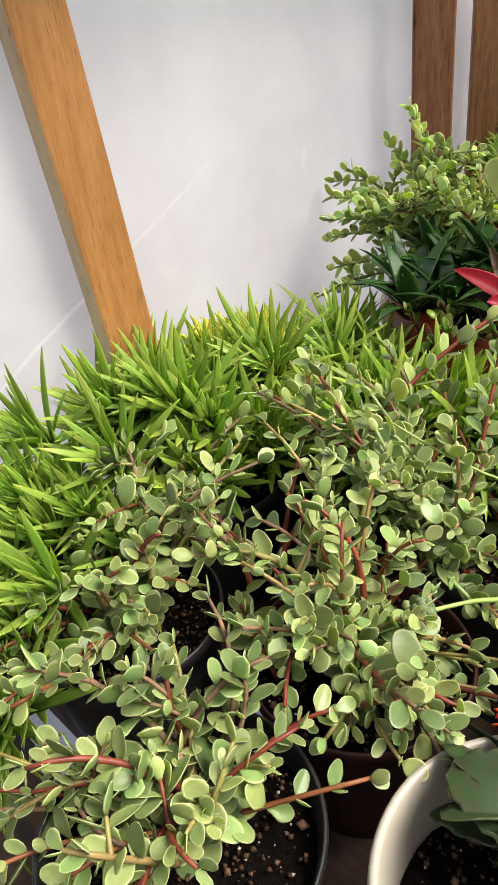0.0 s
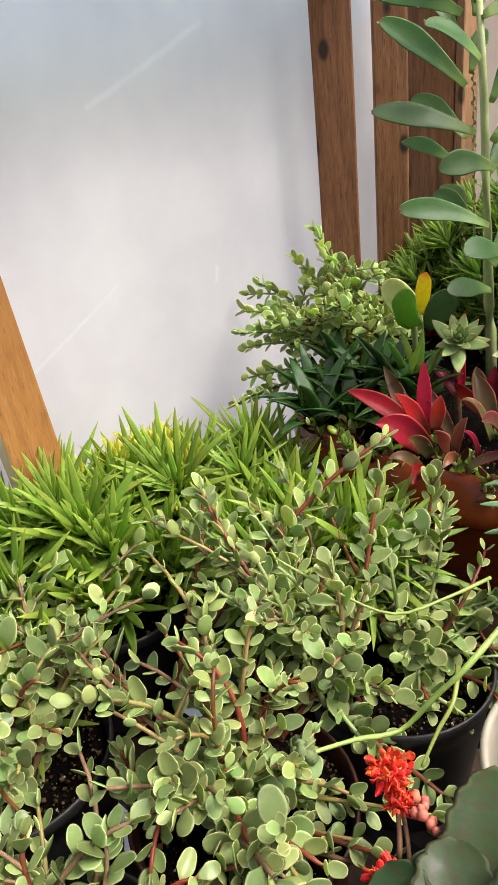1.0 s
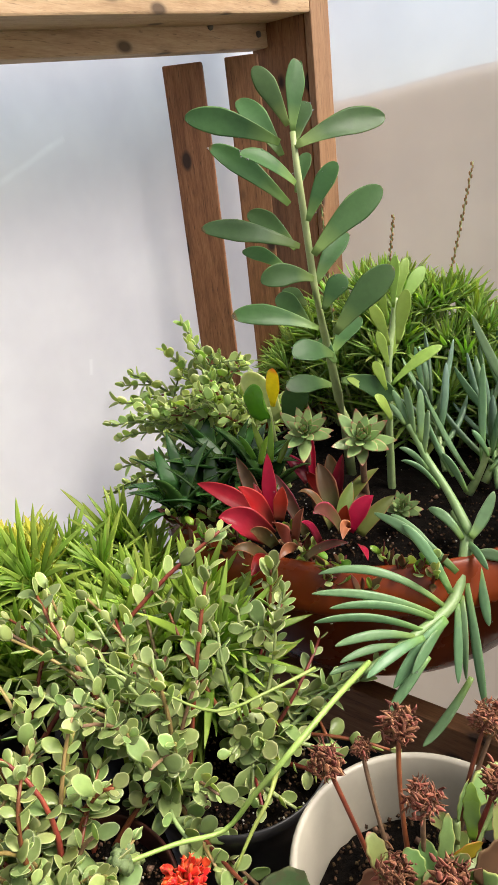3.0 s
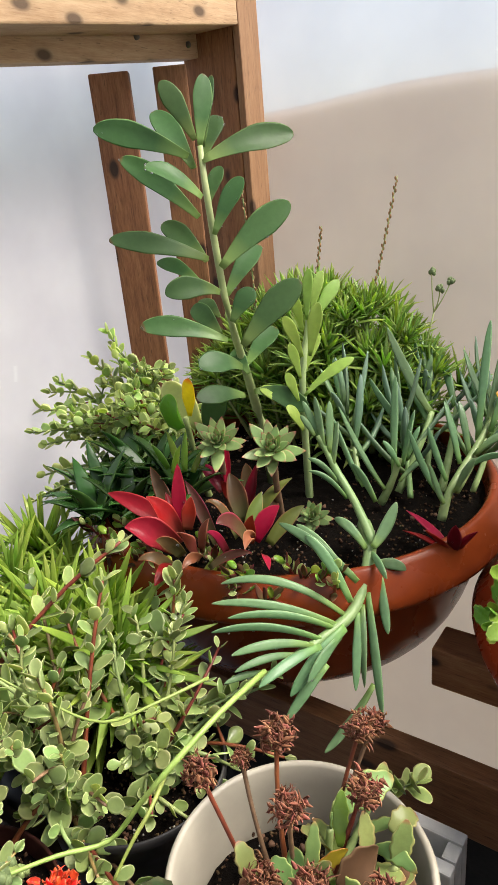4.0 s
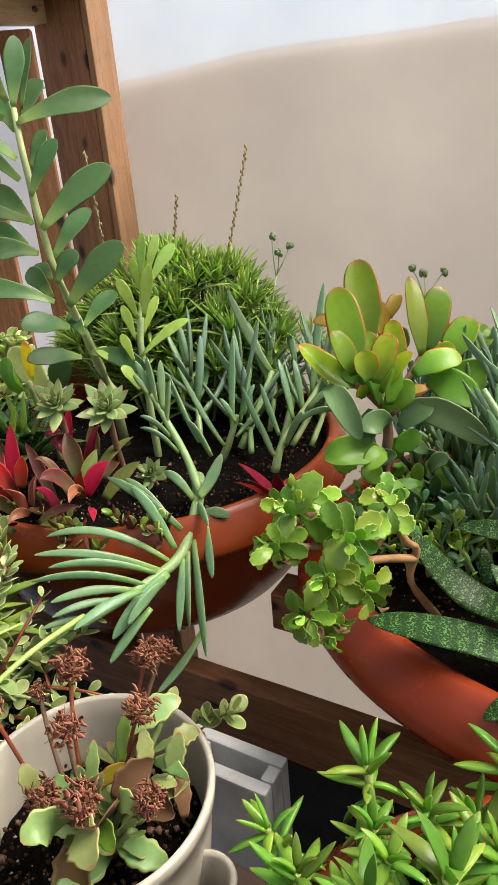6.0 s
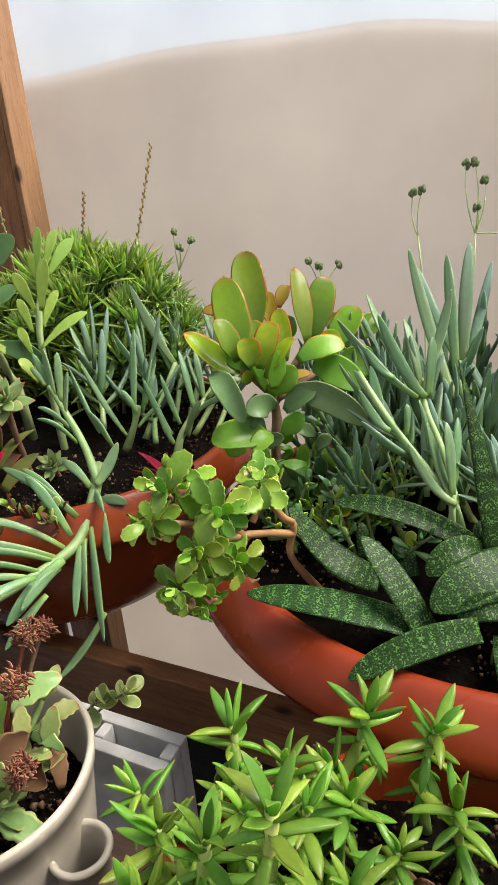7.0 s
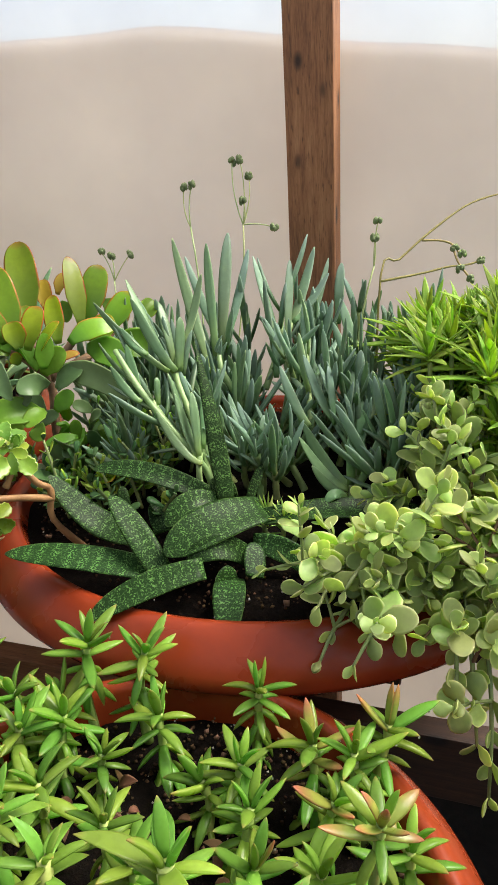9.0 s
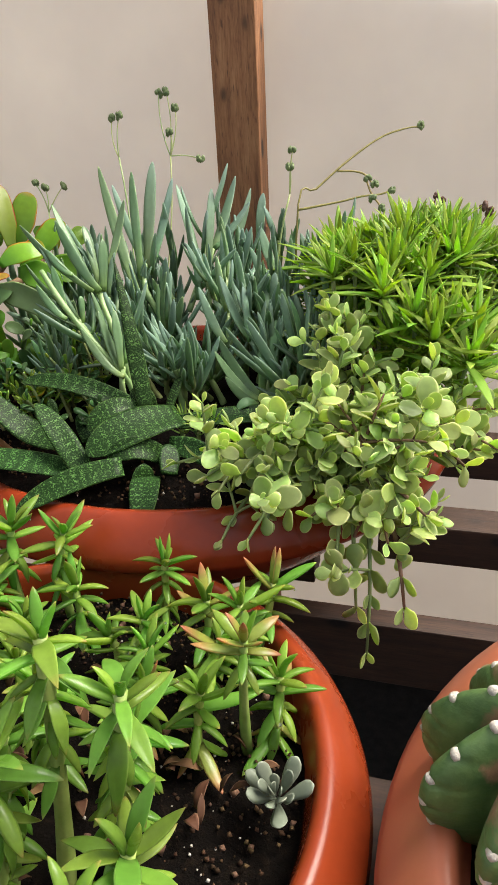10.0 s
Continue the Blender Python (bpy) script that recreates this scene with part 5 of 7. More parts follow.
PADDLES_C = (
    ((-0.274, 0.636, 1.108), (-0.233, 0.666, 1.084), 0.0110, 0.006),
    ((-0.281, 0.640, 1.124), (-0.304, 0.647, 1.143), 0.0082, 0.002),
    ((-0.307, 0.636, 1.179), (-0.344, 0.656, 1.190), 0.0082, 0.002),
)
leaf_rows(tall, PADDLES + PADDLES_B + PADDLES_C, 0.0011, paddle, BROAD_GREY, tilt=0.22, fold=(0.08, 0.28), n=16, k=12)
lime = thing("paddle_leaved_succulent", (-0.237, 0.672, 0.965), "short lime-green shoot with upright paddle leaves", "succulent")
part("stem", tube_bm([Vector(p) for p in [(-0.252, 0.690, 0.960), (-0.250, 0.685, 1.041), (-0.247, 0.681, 1.080), (-0.248, 0.684, 1.115), (-0.248, 0.697, 1.152), (-0.249, 0.707, 1.172)]], 0.0042, 0.0030), STEM_PALE, lime)
LIME_LEAVES = (
    ((-0.248, 0.698, 1.165), (-0.254, 0.717, 1.211), 0.0072, 0.002),
    ((-0.250, 0.711, 1.168), (-0.253, 0.740, 1.205), 0.0073, 0.002),
    ((-0.246, 0.710, 1.163), (-0.238, 0.747, 1.195), 0.0096, 0.002),
    ((-0.235, 0.678, 1.135), (-0.231, 0.692, 1.184), 0.0092, 0.002),
    ((-0.246, 0.682, 1.132), (-0.262, 0.678, 1.172), 0.0082, 0.003),
    ((-0.238, 0.669, 1.097), (-0.204, 0.709, 1.127), 0.0083, 0.004),
    ((-0.239, 0.665, 1.116), (-0.248, 0.663, 1.150), 0.0065, 0.002),
    ((-0.265, 0.717, 1.149), (-0.279, 0.725, 1.184), 0.0075, 0.002),
    ((-0.237, 0.656, 1.096), (-0.251, 0.659, 1.122), 0.0065, 0.002),
    ((-0.252, 0.694, 1.112), (-0.251, 0.725, 1.145), 0.0075, 0.002),
    ((-0.238, 0.659, 1.077), (-0.270, 0.640, 1.110), 0.0093, 0.006),
    ((-0.229, 0.648, 1.070), (-0.241, 0.639, 1.095), 0.0092, 0.004),
)
leaf_rows(lime, LIME_LEAVES, 0.0010, paddle, LIME_LEAF, tilt=0.3, fold=(0.1, 0.3), n=14, grow=0.82)

spiky("dense green needle-leaved stonecrop cushion at the back of the bowl", (-0.315, 0.850, 0.965), ring_tops(-0.322, 0.862, 1.040, 0.172, 0.080, 0.105, 74, 5), DARK_R, STEM_GREEN, (0.85, 1.25), 0.5, group="stonecrop cushions", more=50, low=70)

red = thing("bromeliad", (-0.27, 0.545, 0.965), "crimson bromeliad-like rosettes with pointed glossy leaves", "succulent")
CRIMSON_LEAVES = (
    ((-0.288, 0.523, 1.011), (-0.300, 0.543, 1.066), 0.0087, 0.002, CRIM),
    ((-0.277, 0.520, 1.015), (-0.276, 0.529, 1.044), 0.0085, 0.002, RED_LEAF),
    ((-0.295, 0.519, 1.012), (-0.349, 0.499, 1.046), 0.0113, 0.005, RED_LEAF),
    ((-0.285, 0.516, 1.007), (-0.306, 0.504, 1.049), 0.0125, 0.004, RED_LEAF),
    ((-0.277, 0.503, 1.007), (-0.304, 0.472, 1.035), 0.0161, 0.006, RED_LEAF),
    ((-0.311, 0.542, 1.002), (-0.347, 0.555, 1.049), 0.0092, 0.002, MAROON_LEAF),
    ((-0.270, 0.495, 0.982), (-0.290, 0.468, 1.009), 0.0073, 0.010, MAROON_LEAF),
    ((-0.264, 0.492, 0.994), (-0.262, 0.456, 0.999), 0.0104, 0.006, RED_LEAF),
    ((-0.296, 0.598, 1.013), (-0.328, 0.602, 1.038), 0.0107, 0.002, RED_LEAF),
    ((-0.293, 0.603, 1.017), (-0.307, 0.626, 1.055), 0.0057, 0.002, CRIM),
    ((-0.270, 0.550, 0.987), (-0.316, 0.568, 1.034), 0.0080, 0.003, MAROON_LEAF),
    ((-0.247, 0.565, 1.009), (-0.271, 0.580, 1.046), 0.0121, 0.002, MAROON_LEAF),
    ((-0.255, 0.580, 0.999), (-0.272, 0.627, 1.036), 0.0099, 0.002, RED_LEAF),
)
CRIMSON_LEAVES_B = (
    ((-0.221, 0.542, 1.007), (-0.207, 0.565, 1.033), 0.0104, 0.004, CRIM),
    ((-0.224, 0.539, 1.005), (-0.220, 0.542, 1.032), 0.0083, 0.002, RED_LEAF),
    ((-0.234, 0.535, 1.010), (-0.256, 0.523, 1.045), 0.0064, 0.012, MAROON_LEAF),
    ((-0.223, 0.531, 1.014), (-0.228, 0.502, 1.042), 0.0109, 0.008, MAROON_LEAF),
    ((-0.240, 0.525, 0.999), (-0.245, 0.509, 1.026), 0.0073, 0.004, RED_LEAF),
    ((-0.255, 0.591, 0.994), (-0.241, 0.641, 1.020), 0.0088, 0.006, OLIVE_LEAF),
    ((-0.225, 0.569, 0.988), (-0.208, 0.607, 1.013), 0.0089, 0.004, OLIVE_LEAF),
    ((-0.251, 0.508, 1.008), (-0.245, 0.514, 1.037), 0.0082, 0.002, PINK_LEAF),
    ((-0.254, 0.504, 1.004), (-0.260, 0.488, 1.033), 0.0072, 0.005, PINK_LEAF),
    ((-0.246, 0.498, 1.007), (-0.245, 0.473, 1.010), 0.0061, 0.005, PINK_LEAF),
    ((-0.218, 0.535, 1.016), (-0.205, 0.507, 1.021), 0.0066, 0.005, PINK_LEAF),
    ((-0.238, 0.499, 0.998), (-0.210, 0.523, 1.008), 0.0053, 0.005, MAROON_LEAF),
    ((-0.268, 0.588, 1.005), (-0.300, 0.601, 1.023), 0.0083, 0.002, RED_LEAF),
)
CRIMSON_LEAVES_C = (
    ((-0.248, 0.596, 0.993), (-0.248, 0.627, 1.003), 0.0072, 0.003, MAROON_LEAF),
    ((-0.202, 0.528, 1.005), (-0.186, 0.512, 1.004), 0.0052, 0.003, RED_LEAF),
    ((-0.296, 0.525, 0.999), (-0.318, 0.541, 1.034), 0.0079, 0.002, RED_LEAF),
    ((-0.237, 0.555, 1.004), (-0.238, 0.583, 1.032), 0.0088, 0.002, OLIVE_LEAF),
    ((-0.283, 0.626, 0.996), (-0.298, 0.643, 1.025), 0.0099, 0.002, MAROON_LEAF),
    ((-0.271, 0.503, 1.000), (-0.280, 0.482, 1.023), 0.0088, 0.005, MAROON_LEAF),
)
leaf_rows(red, CRIMSON_LEAVES + CRIMSON_LEAVES_B + CRIMSON_LEAVES_C, 0.0008, lance_broad, face=(0.3, -0.5, 0.6), tilt=0.4, fold=(0.25, 0.6), twist=0.6, k=12, n=16, grow=0.9)
for a, b in (((-0.085, 0.655, 0.965), (-0.125, 0.640, 0.990)), ((-0.085, 0.655, 0.965), (-0.10, 0.625, 1.005)), ((-0.083, 0.655, 0.965), (-0.075, 0.635, 1.010)), ((-0.085, 0.66, 0.965), (-0.13, 0.66, 1.0)), ((-0.082, 0.66, 0.965), (-0.06, 0.65, 1.0))):
    strap(red, a, b, 0.006, 0.0065, 0.0014, lance, RED_LEAF, fold=0.3, twist=rnd(-0.5, 0.5), k=8, n=8)

agave = thing("haworthia", (-0.425, 0.585, 0.965), "clump of dark glossy green spear-leaved haworthia", "succulent")
for cx, cy, cz in ((-0.435, 0.565, 0.985), (-0.395, 0.60, 0.995), (-0.44, 0.62, 1.0), (-0.385, 0.555, 0.985), (-0.365, 0.60, 1.01), (-0.335, 0.585, 1.0), (-0.41, 0.53, 0.985)):
    for i in range(11):
        a, f = i * 2.4 + cy * 40, i / 11
        L = rnd(0.06, 0.10)
        out = Vector((math.cos(a), math.sin(a), 0))
        strap(agave, Vector((cx, cy, cz)), Vector((cx, cy, cz)) + out * L * (0.92 - 0.5 * f) + UP * L * (0.18 + 0.6 * f), 0.014, rnd(0.0085, 0.0115), 0.0024, spear, AGAVE_LEAF, fold=0.3, k=8, n=8, twist=rnd(-0.3, 0.3))
leaf_rows(agave, (((-0.321, 0.575, 1.041), (-0.324, 0.587, 1.080), 0.0041, 0.003), ((-0.332, 0.564, 1.047), (-0.343, 0.556, 1.073), 0.0038, 0.003), ((-0.331, 0.577, 1.046), (-0.346, 0.583, 1.076), 0.0038, 0.003), ((-0.315, 0.579, 1.039), (-0.310, 0.599, 1.059), 0.0035, 0.003), ((-0.324, 0.562, 1.044), (-0.313, 0.565, 1.074), 0.0035, 0.003)), 0.0022, spear, SPURIUM_DEEP, tilt=0.3, fold=(0.2, 0.4), k=8, n=12)
roundy = thing("jade_plant", (-0.355, 0.645, 0.965), "round deep green jade leaves with one yellow leaf", "succulent")
ROUND_LEAVES = (
    ((-0.352, 0.600, 1.072), (-0.332, 0.588, 1.104), 0.0185, 0.004, MID_JADE),
    ((-0.344, 0.618, 1.080), (-0.335, 0.612, 1.122), 0.0075, 0.003, YELLOW_LEAF),
    ((-0.365, 0.655, 1.050), (-0.400, 0.645, 1.100), 0.0150, 0.004, PALE_VARI),
    ((-0.360, 0.660, 1.050), (-0.330, 0.660, 1.090), 0.0140, 0.004, DARK_JADE),
)
leaf_rows(roundy, ROUND_LEAVES, 0.0016, broad, tilt=0.15, k=12, n=14)
part("stem", tube_bm(curve((-0.355, 0.65, 0.96), (-0.354, 0.622, 1.075), 0, 0.005), 0.004, 0.003), STEM_GREEN, roundy)
BRONZE = [leaf_mesh("bronze_leaf", MAROON_LEAF, 0.020, 0.008, 0.002, lance, 0.1, 6, 6, 0.15), leaf_mesh("small_leaf", SCALLOP, 0.016, 0.010, 0.002, oval, -0.1, 6, 6)]
low = thing("creeping_stonecrop", (-0.25, 0.525, 0.965), "low bronze and green creeping stonecrop along the bowl's rim", "succulent")
for i in range(26):
    p = Vector((-0.40 + 0.25 * (i / 25), 0.515 + rnd(-0.012, 0.045), 0.962))
    shoot(low, curve(p, p + Vector((rnd(-0.02, 0.02), rnd(-0.025, 0.0), rnd(0.012, 0.035))), 0.004, 0, 4), 0.0018, 0.0012, STEM_RED, BRONZE + EB[-1:], 4, 0.3, 70, 30, 1.0, 0.75, pair=True, wild=0.35, light=LIGHT)
ECHE = leaf_mesh("rosette_leaf", ROSETTE_LEAF, 0.031, 0.0165, 0.0030, lance_broad, 0.25, 8, 9, 0.25)
for p, size in (((-0.241, 0.611, 1.060), 1.05), ((-0.297, 0.602, 1.062), 0.95), ((-0.210, 0.624, 0.990), 0.7)):
    e = thing("echeveria", (p[0], p[1], 0.965), "small green rosette succulent with pink leaf tips", "succulent", "rosettes")
    part("stem", tube_bm(curve((p[0] - 0.005, p[1] + 0.02, 0.955), p, 0, 0.004, 4), 0.004, 0.003), STEM_BROWN, e)
    for m in rosette_poses(30, 1.0, 92, 12, 0.35):
        put("leaf", ECHE, e, upright(p, (0.35, -0.6, 0.75), 0.0, size) @ m)

chalk = thing("chalk_sticks", (-0.13, 0.68, 0.965), "blue-green finger-leaved succulent with thick stems in dark soil", "succulent", "finger succulents")
for pts in ([(-0.134, 0.598, 0.996), (-0.163, 0.622, 1.019), (-0.187, 0.635, 1.039), (-0.207, 0.638, 1.072)], [(-0.172, 0.696, 0.981), (-0.162, 0.702, 1.006), (-0.158, 0.710, 1.028)], [(-0.108, 0.693, 0.978), (-0.105, 0.708, 1.005), (-0.099, 0.749, 1.025), (-0.092, 0.787, 1.049)], [(-0.166, 0.726, 0.981), (-0.154, 0.759, 1.028), (-0.153, 0.785, 1.051)], [(-0.129, 0.751, 0.978), (-0.134, 0.795, 1.018), (-0.138, 0.820, 1.048)]):
    part("stem", tube_bm([Vector(p) for p in pts], 0.0044, 0.0030, 9), STEM_FINGER, chalk)
CHALK_FINGERS = (
    ((-0.206, 0.640, 1.062), (-0.224, 0.642, 1.102), 0.0048, 0.002),
    ((-0.201, 0.637, 1.062), (-0.213, 0.646, 1.106), 0.0050, 0.002),
    ((-0.196, 0.638, 1.056), (-0.201, 0.651, 1.102), 0.0053, 0.002),
    ((-0.191, 0.635, 1.044), (-0.194, 0.653, 1.082), 0.0048, 0.002),
    ((-0.210, 0.636, 1.072), (-0.224, 0.636, 1.090), 0.0040, 0.001),
    ((-0.184, 0.632, 1.029), (-0.207, 0.617, 1.057), 0.0039, 0.004),
    ((-0.172, 0.623, 1.021), (-0.200, 0.606, 1.050), 0.0036, 0.005),
    ((-0.161, 0.661, 1.002), (-0.185, 0.662, 1.037), 0.0054, 0.003),
    ((-0.162, 0.706, 1.013), (-0.179, 0.751, 1.099), 0.0057, 0.003),
    ((-0.155, 0.703, 1.022), (-0.172, 0.703, 1.047), 0.0042, 0.002),
    ((-0.156, 0.713, 1.018), (-0.154, 0.740, 1.069), 0.0051, 0.002),
    ((-0.152, 0.697, 1.009), (-0.135, 0.719, 1.027), 0.0039, 0.002),
)
CHALK_FINGERS_B = (
    ((-0.167, 0.695, 0.998), (-0.218, 0.700, 1.078), 0.0046, -0.005),
    ((-0.149, 0.710, 1.029), (-0.144, 0.728, 1.057), 0.0039, 0.002),
    ((-0.162, 0.747, 1.041), (-0.209, 0.753, 1.093), 0.0053, -0.004),
    ((-0.152, 0.784, 1.049), (-0.206, 0.792, 1.138), 0.0072, -0.006),
    ((-0.117, 0.705, 1.001), (-0.149, 0.712, 1.059), 0.0047, -0.004),
    ((-0.111, 0.714, 1.010), (-0.134, 0.723, 1.060), 0.0044, -0.002),
    ((-0.106, 0.736, 1.020), (-0.131, 0.759, 1.075), 0.0057, 0.002),
    ((-0.102, 0.753, 1.023), (-0.122, 0.777, 1.070), 0.0054, 0.002),
    ((-0.100, 0.772, 1.032), (-0.113, 0.844, 1.138), 0.0064, 0.004),
    ((-0.094, 0.778, 1.034), (-0.096, 0.849, 1.124), 0.0070, 0.004),
    ((-0.088, 0.773, 1.043), (-0.076, 0.855, 1.134), 0.0064, 0.004),
    ((-0.095, 0.747, 1.027), (-0.065, 0.775, 1.041), 0.0056, 0.006),
)
CHALK_FINGERS_C = (
    ((-0.099, 0.726, 1.018), (-0.064, 0.756, 1.027), 0.0050, 0.006),
    ((-0.100, 0.705, 1.004), (-0.086, 0.718, 1.037), 0.0054, 0.002),
    ((-0.092, 0.787, 1.049), (-0.135, 0.827, 1.110), 0.0059, -0.003),
    ((-0.150, 0.778, 1.035), (-0.201, 0.808, 1.110), 0.0061, -0.003),
    ((-0.166, 0.802, 1.050), (-0.177, 0.844, 1.096), 0.0063, 0.002),
    ((-0.140, 0.819, 1.048), (-0.170, 0.860, 1.092), 0.0063, 0.002),
    ((-0.173, 0.660, 1.016), (-0.213, 0.677, 1.077), 0.0041, -0.004),
    ((-0.104, 0.687, 1.000), (-0.117, 0.684, 1.039), 0.0048, -0.003),
)
for pts, n in (([(-0.151, 0.722, 0.979), (-0.164, 0.744, 1.013), (-0.184, 0.768, 1.060)], 9), ([(-0.107, 0.733, 0.990), (-0.097, 0.785, 1.027), (-0.093, 0.833, 1.062)], 10), ([(-0.151, 0.766, 0.987), (-0.163, 0.810, 1.035), (-0.183, 0.843, 1.076)], 10), ([(-0.194, 0.692, 1.004), (-0.214, 0.720, 1.034), (-0.235, 0.737, 1.070)], 8), ([(-0.102, 0.769, 0.975), (-0.101, 0.816, 1.015), (-0.123, 0.861, 1.056)], 10)):
    shoot(chalk, pts, 0.0032, 0.0024, STEM_FINGER, CHALKS + CHALKS_G[:1], n + 4, 0.3, 62, 20, 1.15, 0.9, up=0.15, wild=0.2)
leaf_rows(chalk, CHALK_FINGERS + CHALK_FINGERS_B + CHALK_FINGERS_C, 0.0023, spindle, CHALK_GREEN, bow=1.3, tilt=0.5, k=10, n=14, grow=0.76, fold=(0.15, 0.45))
droop = thing("chalk_sticks", (-0.150, 0.610, 0.965), "finger-leaved succulent branch drooping over the bowl's rim", "succulent", "finger succulents")
part("stem", tube_bm([Vector(p) for p in [(-0.159, 0.631, 0.993), (-0.138, 0.599, 0.992), (-0.132, 0.574, 0.973), (-0.131, 0.546, 0.958), (-0.142, 0.509, 0.952), (-0.154, 0.478, 0.947), (-0.164, 0.456, 0.943)]], 0.0066, 0.0030, 10), STEM_FINGER, droop)
FAN = (
    ((-0.131, 0.559, 0.982), (-0.200, 0.552, 1.024), 0.0062, 0.006),
    ((-0.131, 0.546, 0.970), (-0.175, 0.553, 1.018), 0.0062, 0.008),
    ((-0.141, 0.564, 0.979), (-0.192, 0.567, 1.017), 0.0054, 0.006),
    ((-0.135, 0.539, 0.961), (-0.217, 0.486, 0.997), 0.0051, 0.016),
    ((-0.137, 0.529, 0.957), (-0.210, 0.464, 0.994), 0.0050, 0.008),
    ((-0.137, 0.523, 0.958), (-0.192, 0.460, 0.989), 0.0049, 0.008),
    ((-0.140, 0.511, 0.953), (-0.198, 0.446, 0.983), 0.0049, 0.009),
    ((-0.143, 0.502, 0.952), (-0.180, 0.445, 0.969), 0.0053, 0.006),
    ((-0.148, 0.490, 0.949), (-0.171, 0.436, 0.964), 0.0044, 0.005),
    ((-0.162, 0.465, 0.945), (-0.176, 0.428, 0.957), 0.0039, 0.003),
    ((-0.139, 0.592, 0.993), (-0.170, 0.595, 1.014), 0.0060, 0.006),
    ((-0.132, 0.592, 0.997), (-0.123, 0.622, 1.028), 0.0074, -0.004),
)
FAN_B = (
    ((-0.128, 0.588, 0.982), (-0.104, 0.597, 0.979), 0.0068, 0.004),
    ((-0.121, 0.583, 0.976), (-0.103, 0.557, 0.940), 0.0058, -0.002),
    ((-0.126, 0.568, 0.967), (-0.091, 0.518, 0.887), 0.0057, 0.004),
    ((-0.126, 0.558, 0.960), (-0.109, 0.523, 0.908), 0.0047, 0.010),
    ((-0.127, 0.550, 0.958), (-0.111, 0.511, 0.913), 0.0051, 0.002),
    ((-0.128, 0.528, 0.957), (-0.145, 0.468, 0.927), 0.0086, 0.004),
    ((-0.130, 0.524, 0.951), (-0.133, 0.476, 0.940), 0.0063, 0.004),
    ((-0.133, 0.506, 0.934), (-0.147, 0.462, 0.906), 0.0059, 0.002),
    ((-0.115, 0.553, 0.885), (-0.136, 0.499, 0.845), 0.0059, -0.006),
    ((-0.134, 0.498, 0.957), (-0.149, 0.435, 0.960), 0.0060, 0.004),
    ((-0.135, 0.594, 0.990), (-0.109, 0.569, 0.985), 0.0048, 0.003),
    ((-0.144, 0.565, 0.946), (-0.182, 0.554, 0.927), 0.0050, 0.004),
)
leaf_rows(droop, FAN + FAN_B, 0.0024, spindle, CHALK_GREEN, tilt=0.45, k=10, n=16, grow=0.76, fold=(0.1, 0.4))
for pts, r in (([(-0.162, 0.458, 0.950), (-0.169, 0.408, 0.947), (-0.176, 0.358, 0.937), (-0.190, 0.341, 0.915), (-0.204, 0.323, 0.893), (-0.219, 0.294, 0.902), (-0.234, 0.265, 0.907)], 0.0023), ([(-0.176, 0.358, 0.937), (-0.176, 0.339, 0.923), (-0.177, 0.321, 0.913), (-0.177, 0.302, 0.901)], 0.0017), ([(-0.183, 0.418, 0.966), (-0.205, 0.386, 0.957), (-0.226, 0.354, 0.956), (-0.262, 0.339, 0.969), (-0.298, 0.324, 0.991)], 0.0013)):
    part("flower_stalk", tube_bm([Vector(p) + Vector((0.014, -0.010, 0.019)) * min(1.0, 0.3 + i) for i, p in enumerate(pts)], r, r * 0.6), STEM_LEAFY, droop, "pale green flower stalk")


def bud_cluster(plant, at, size, material, count=9):
    """A tight head of small buds."""
    bm = bmesh.new()
    for i in range(count):
        d = Vector((rnd(-1, 1), rnd(-1, 1), rnd(-0.6, 1))).normalized() * size * 0.55
        bmesh.ops.create_icosphere(bm, subdivisions=1, radius=size * rnd(0.35, 0.55), matrix=Matrix.Translation(Vector(at) + d) @ Matrix.Diagonal((1, 1, 1.3, 1)))
    tagged(part("bud", bm, material, plant), kind="stuff")


for at in ((-0.234, 0.265, 0.901), (-0.242, 0.270, 0.902), (-0.228, 0.259, 0.901), (-0.234, 0.273, 0.898)):
    bud_cluster(droop, at, 0.0060, BUD_LIME, 16)


def bud_stalk(label, base, heads, stem=STEM_PALE, mat=BUD_GREEN, size=0.0055, arch=0.0):
    plant = thing("flower_stalk", base, label, "flower stalk", "seed heads")
    base = Vector(base)
    fork = base.lerp(sum((Vector(h) for h in heads), Vector()) / len(heads), 0.84)
    part("stem", tube_bm(curve(base, fork, arch, rnd(-0.03, 0.03)), 0.0012, 0.0009, 5), stem, plant)
    for h in heads:
        part("branch", tube_bm(curve(fork, h, rnd(-0.002, 0.008), rnd(-0.010, 0.010)), 0.0008, 0.0006, 5), stem, plant)
        bud_cluster(plant, h, size, mat)


def spike_head(base, tip):
    plant = thing("grass_spike", base, "thin dry yellow-green flower spike", "flower stalk", "seed heads")
    pts = curve(base, tip, 0.0, 0.004, 10)
    part("stem", tube_bm(pts, 0.0013, 0.0007, 5), STEM_GREEN, plant)
    bm = bmesh.new()
    for i in range(34):
        s = 0.35 + 0.63 * i / 33
        k = min(9, int(s * 10))
        p = pts[k].lerp(pts[k + 1], s * 10 - k)
        out = Vector((math.cos(i * 2.4), math.sin(i * 2.4), 0.9)).normalized() * 0.0022
        bmesh.ops.create_icosphere(bm, subdivisions=1, radius=0.0014, matrix=Matrix.Translation(p + out) @ Matrix.Diagonal((1, 1, 2.0, 1)))
    part("seed_head", bm, STEM_OCHRE, plant)


spike_head((-0.285, 0.89, 1.09), (-0.276, 0.985, 1.281))
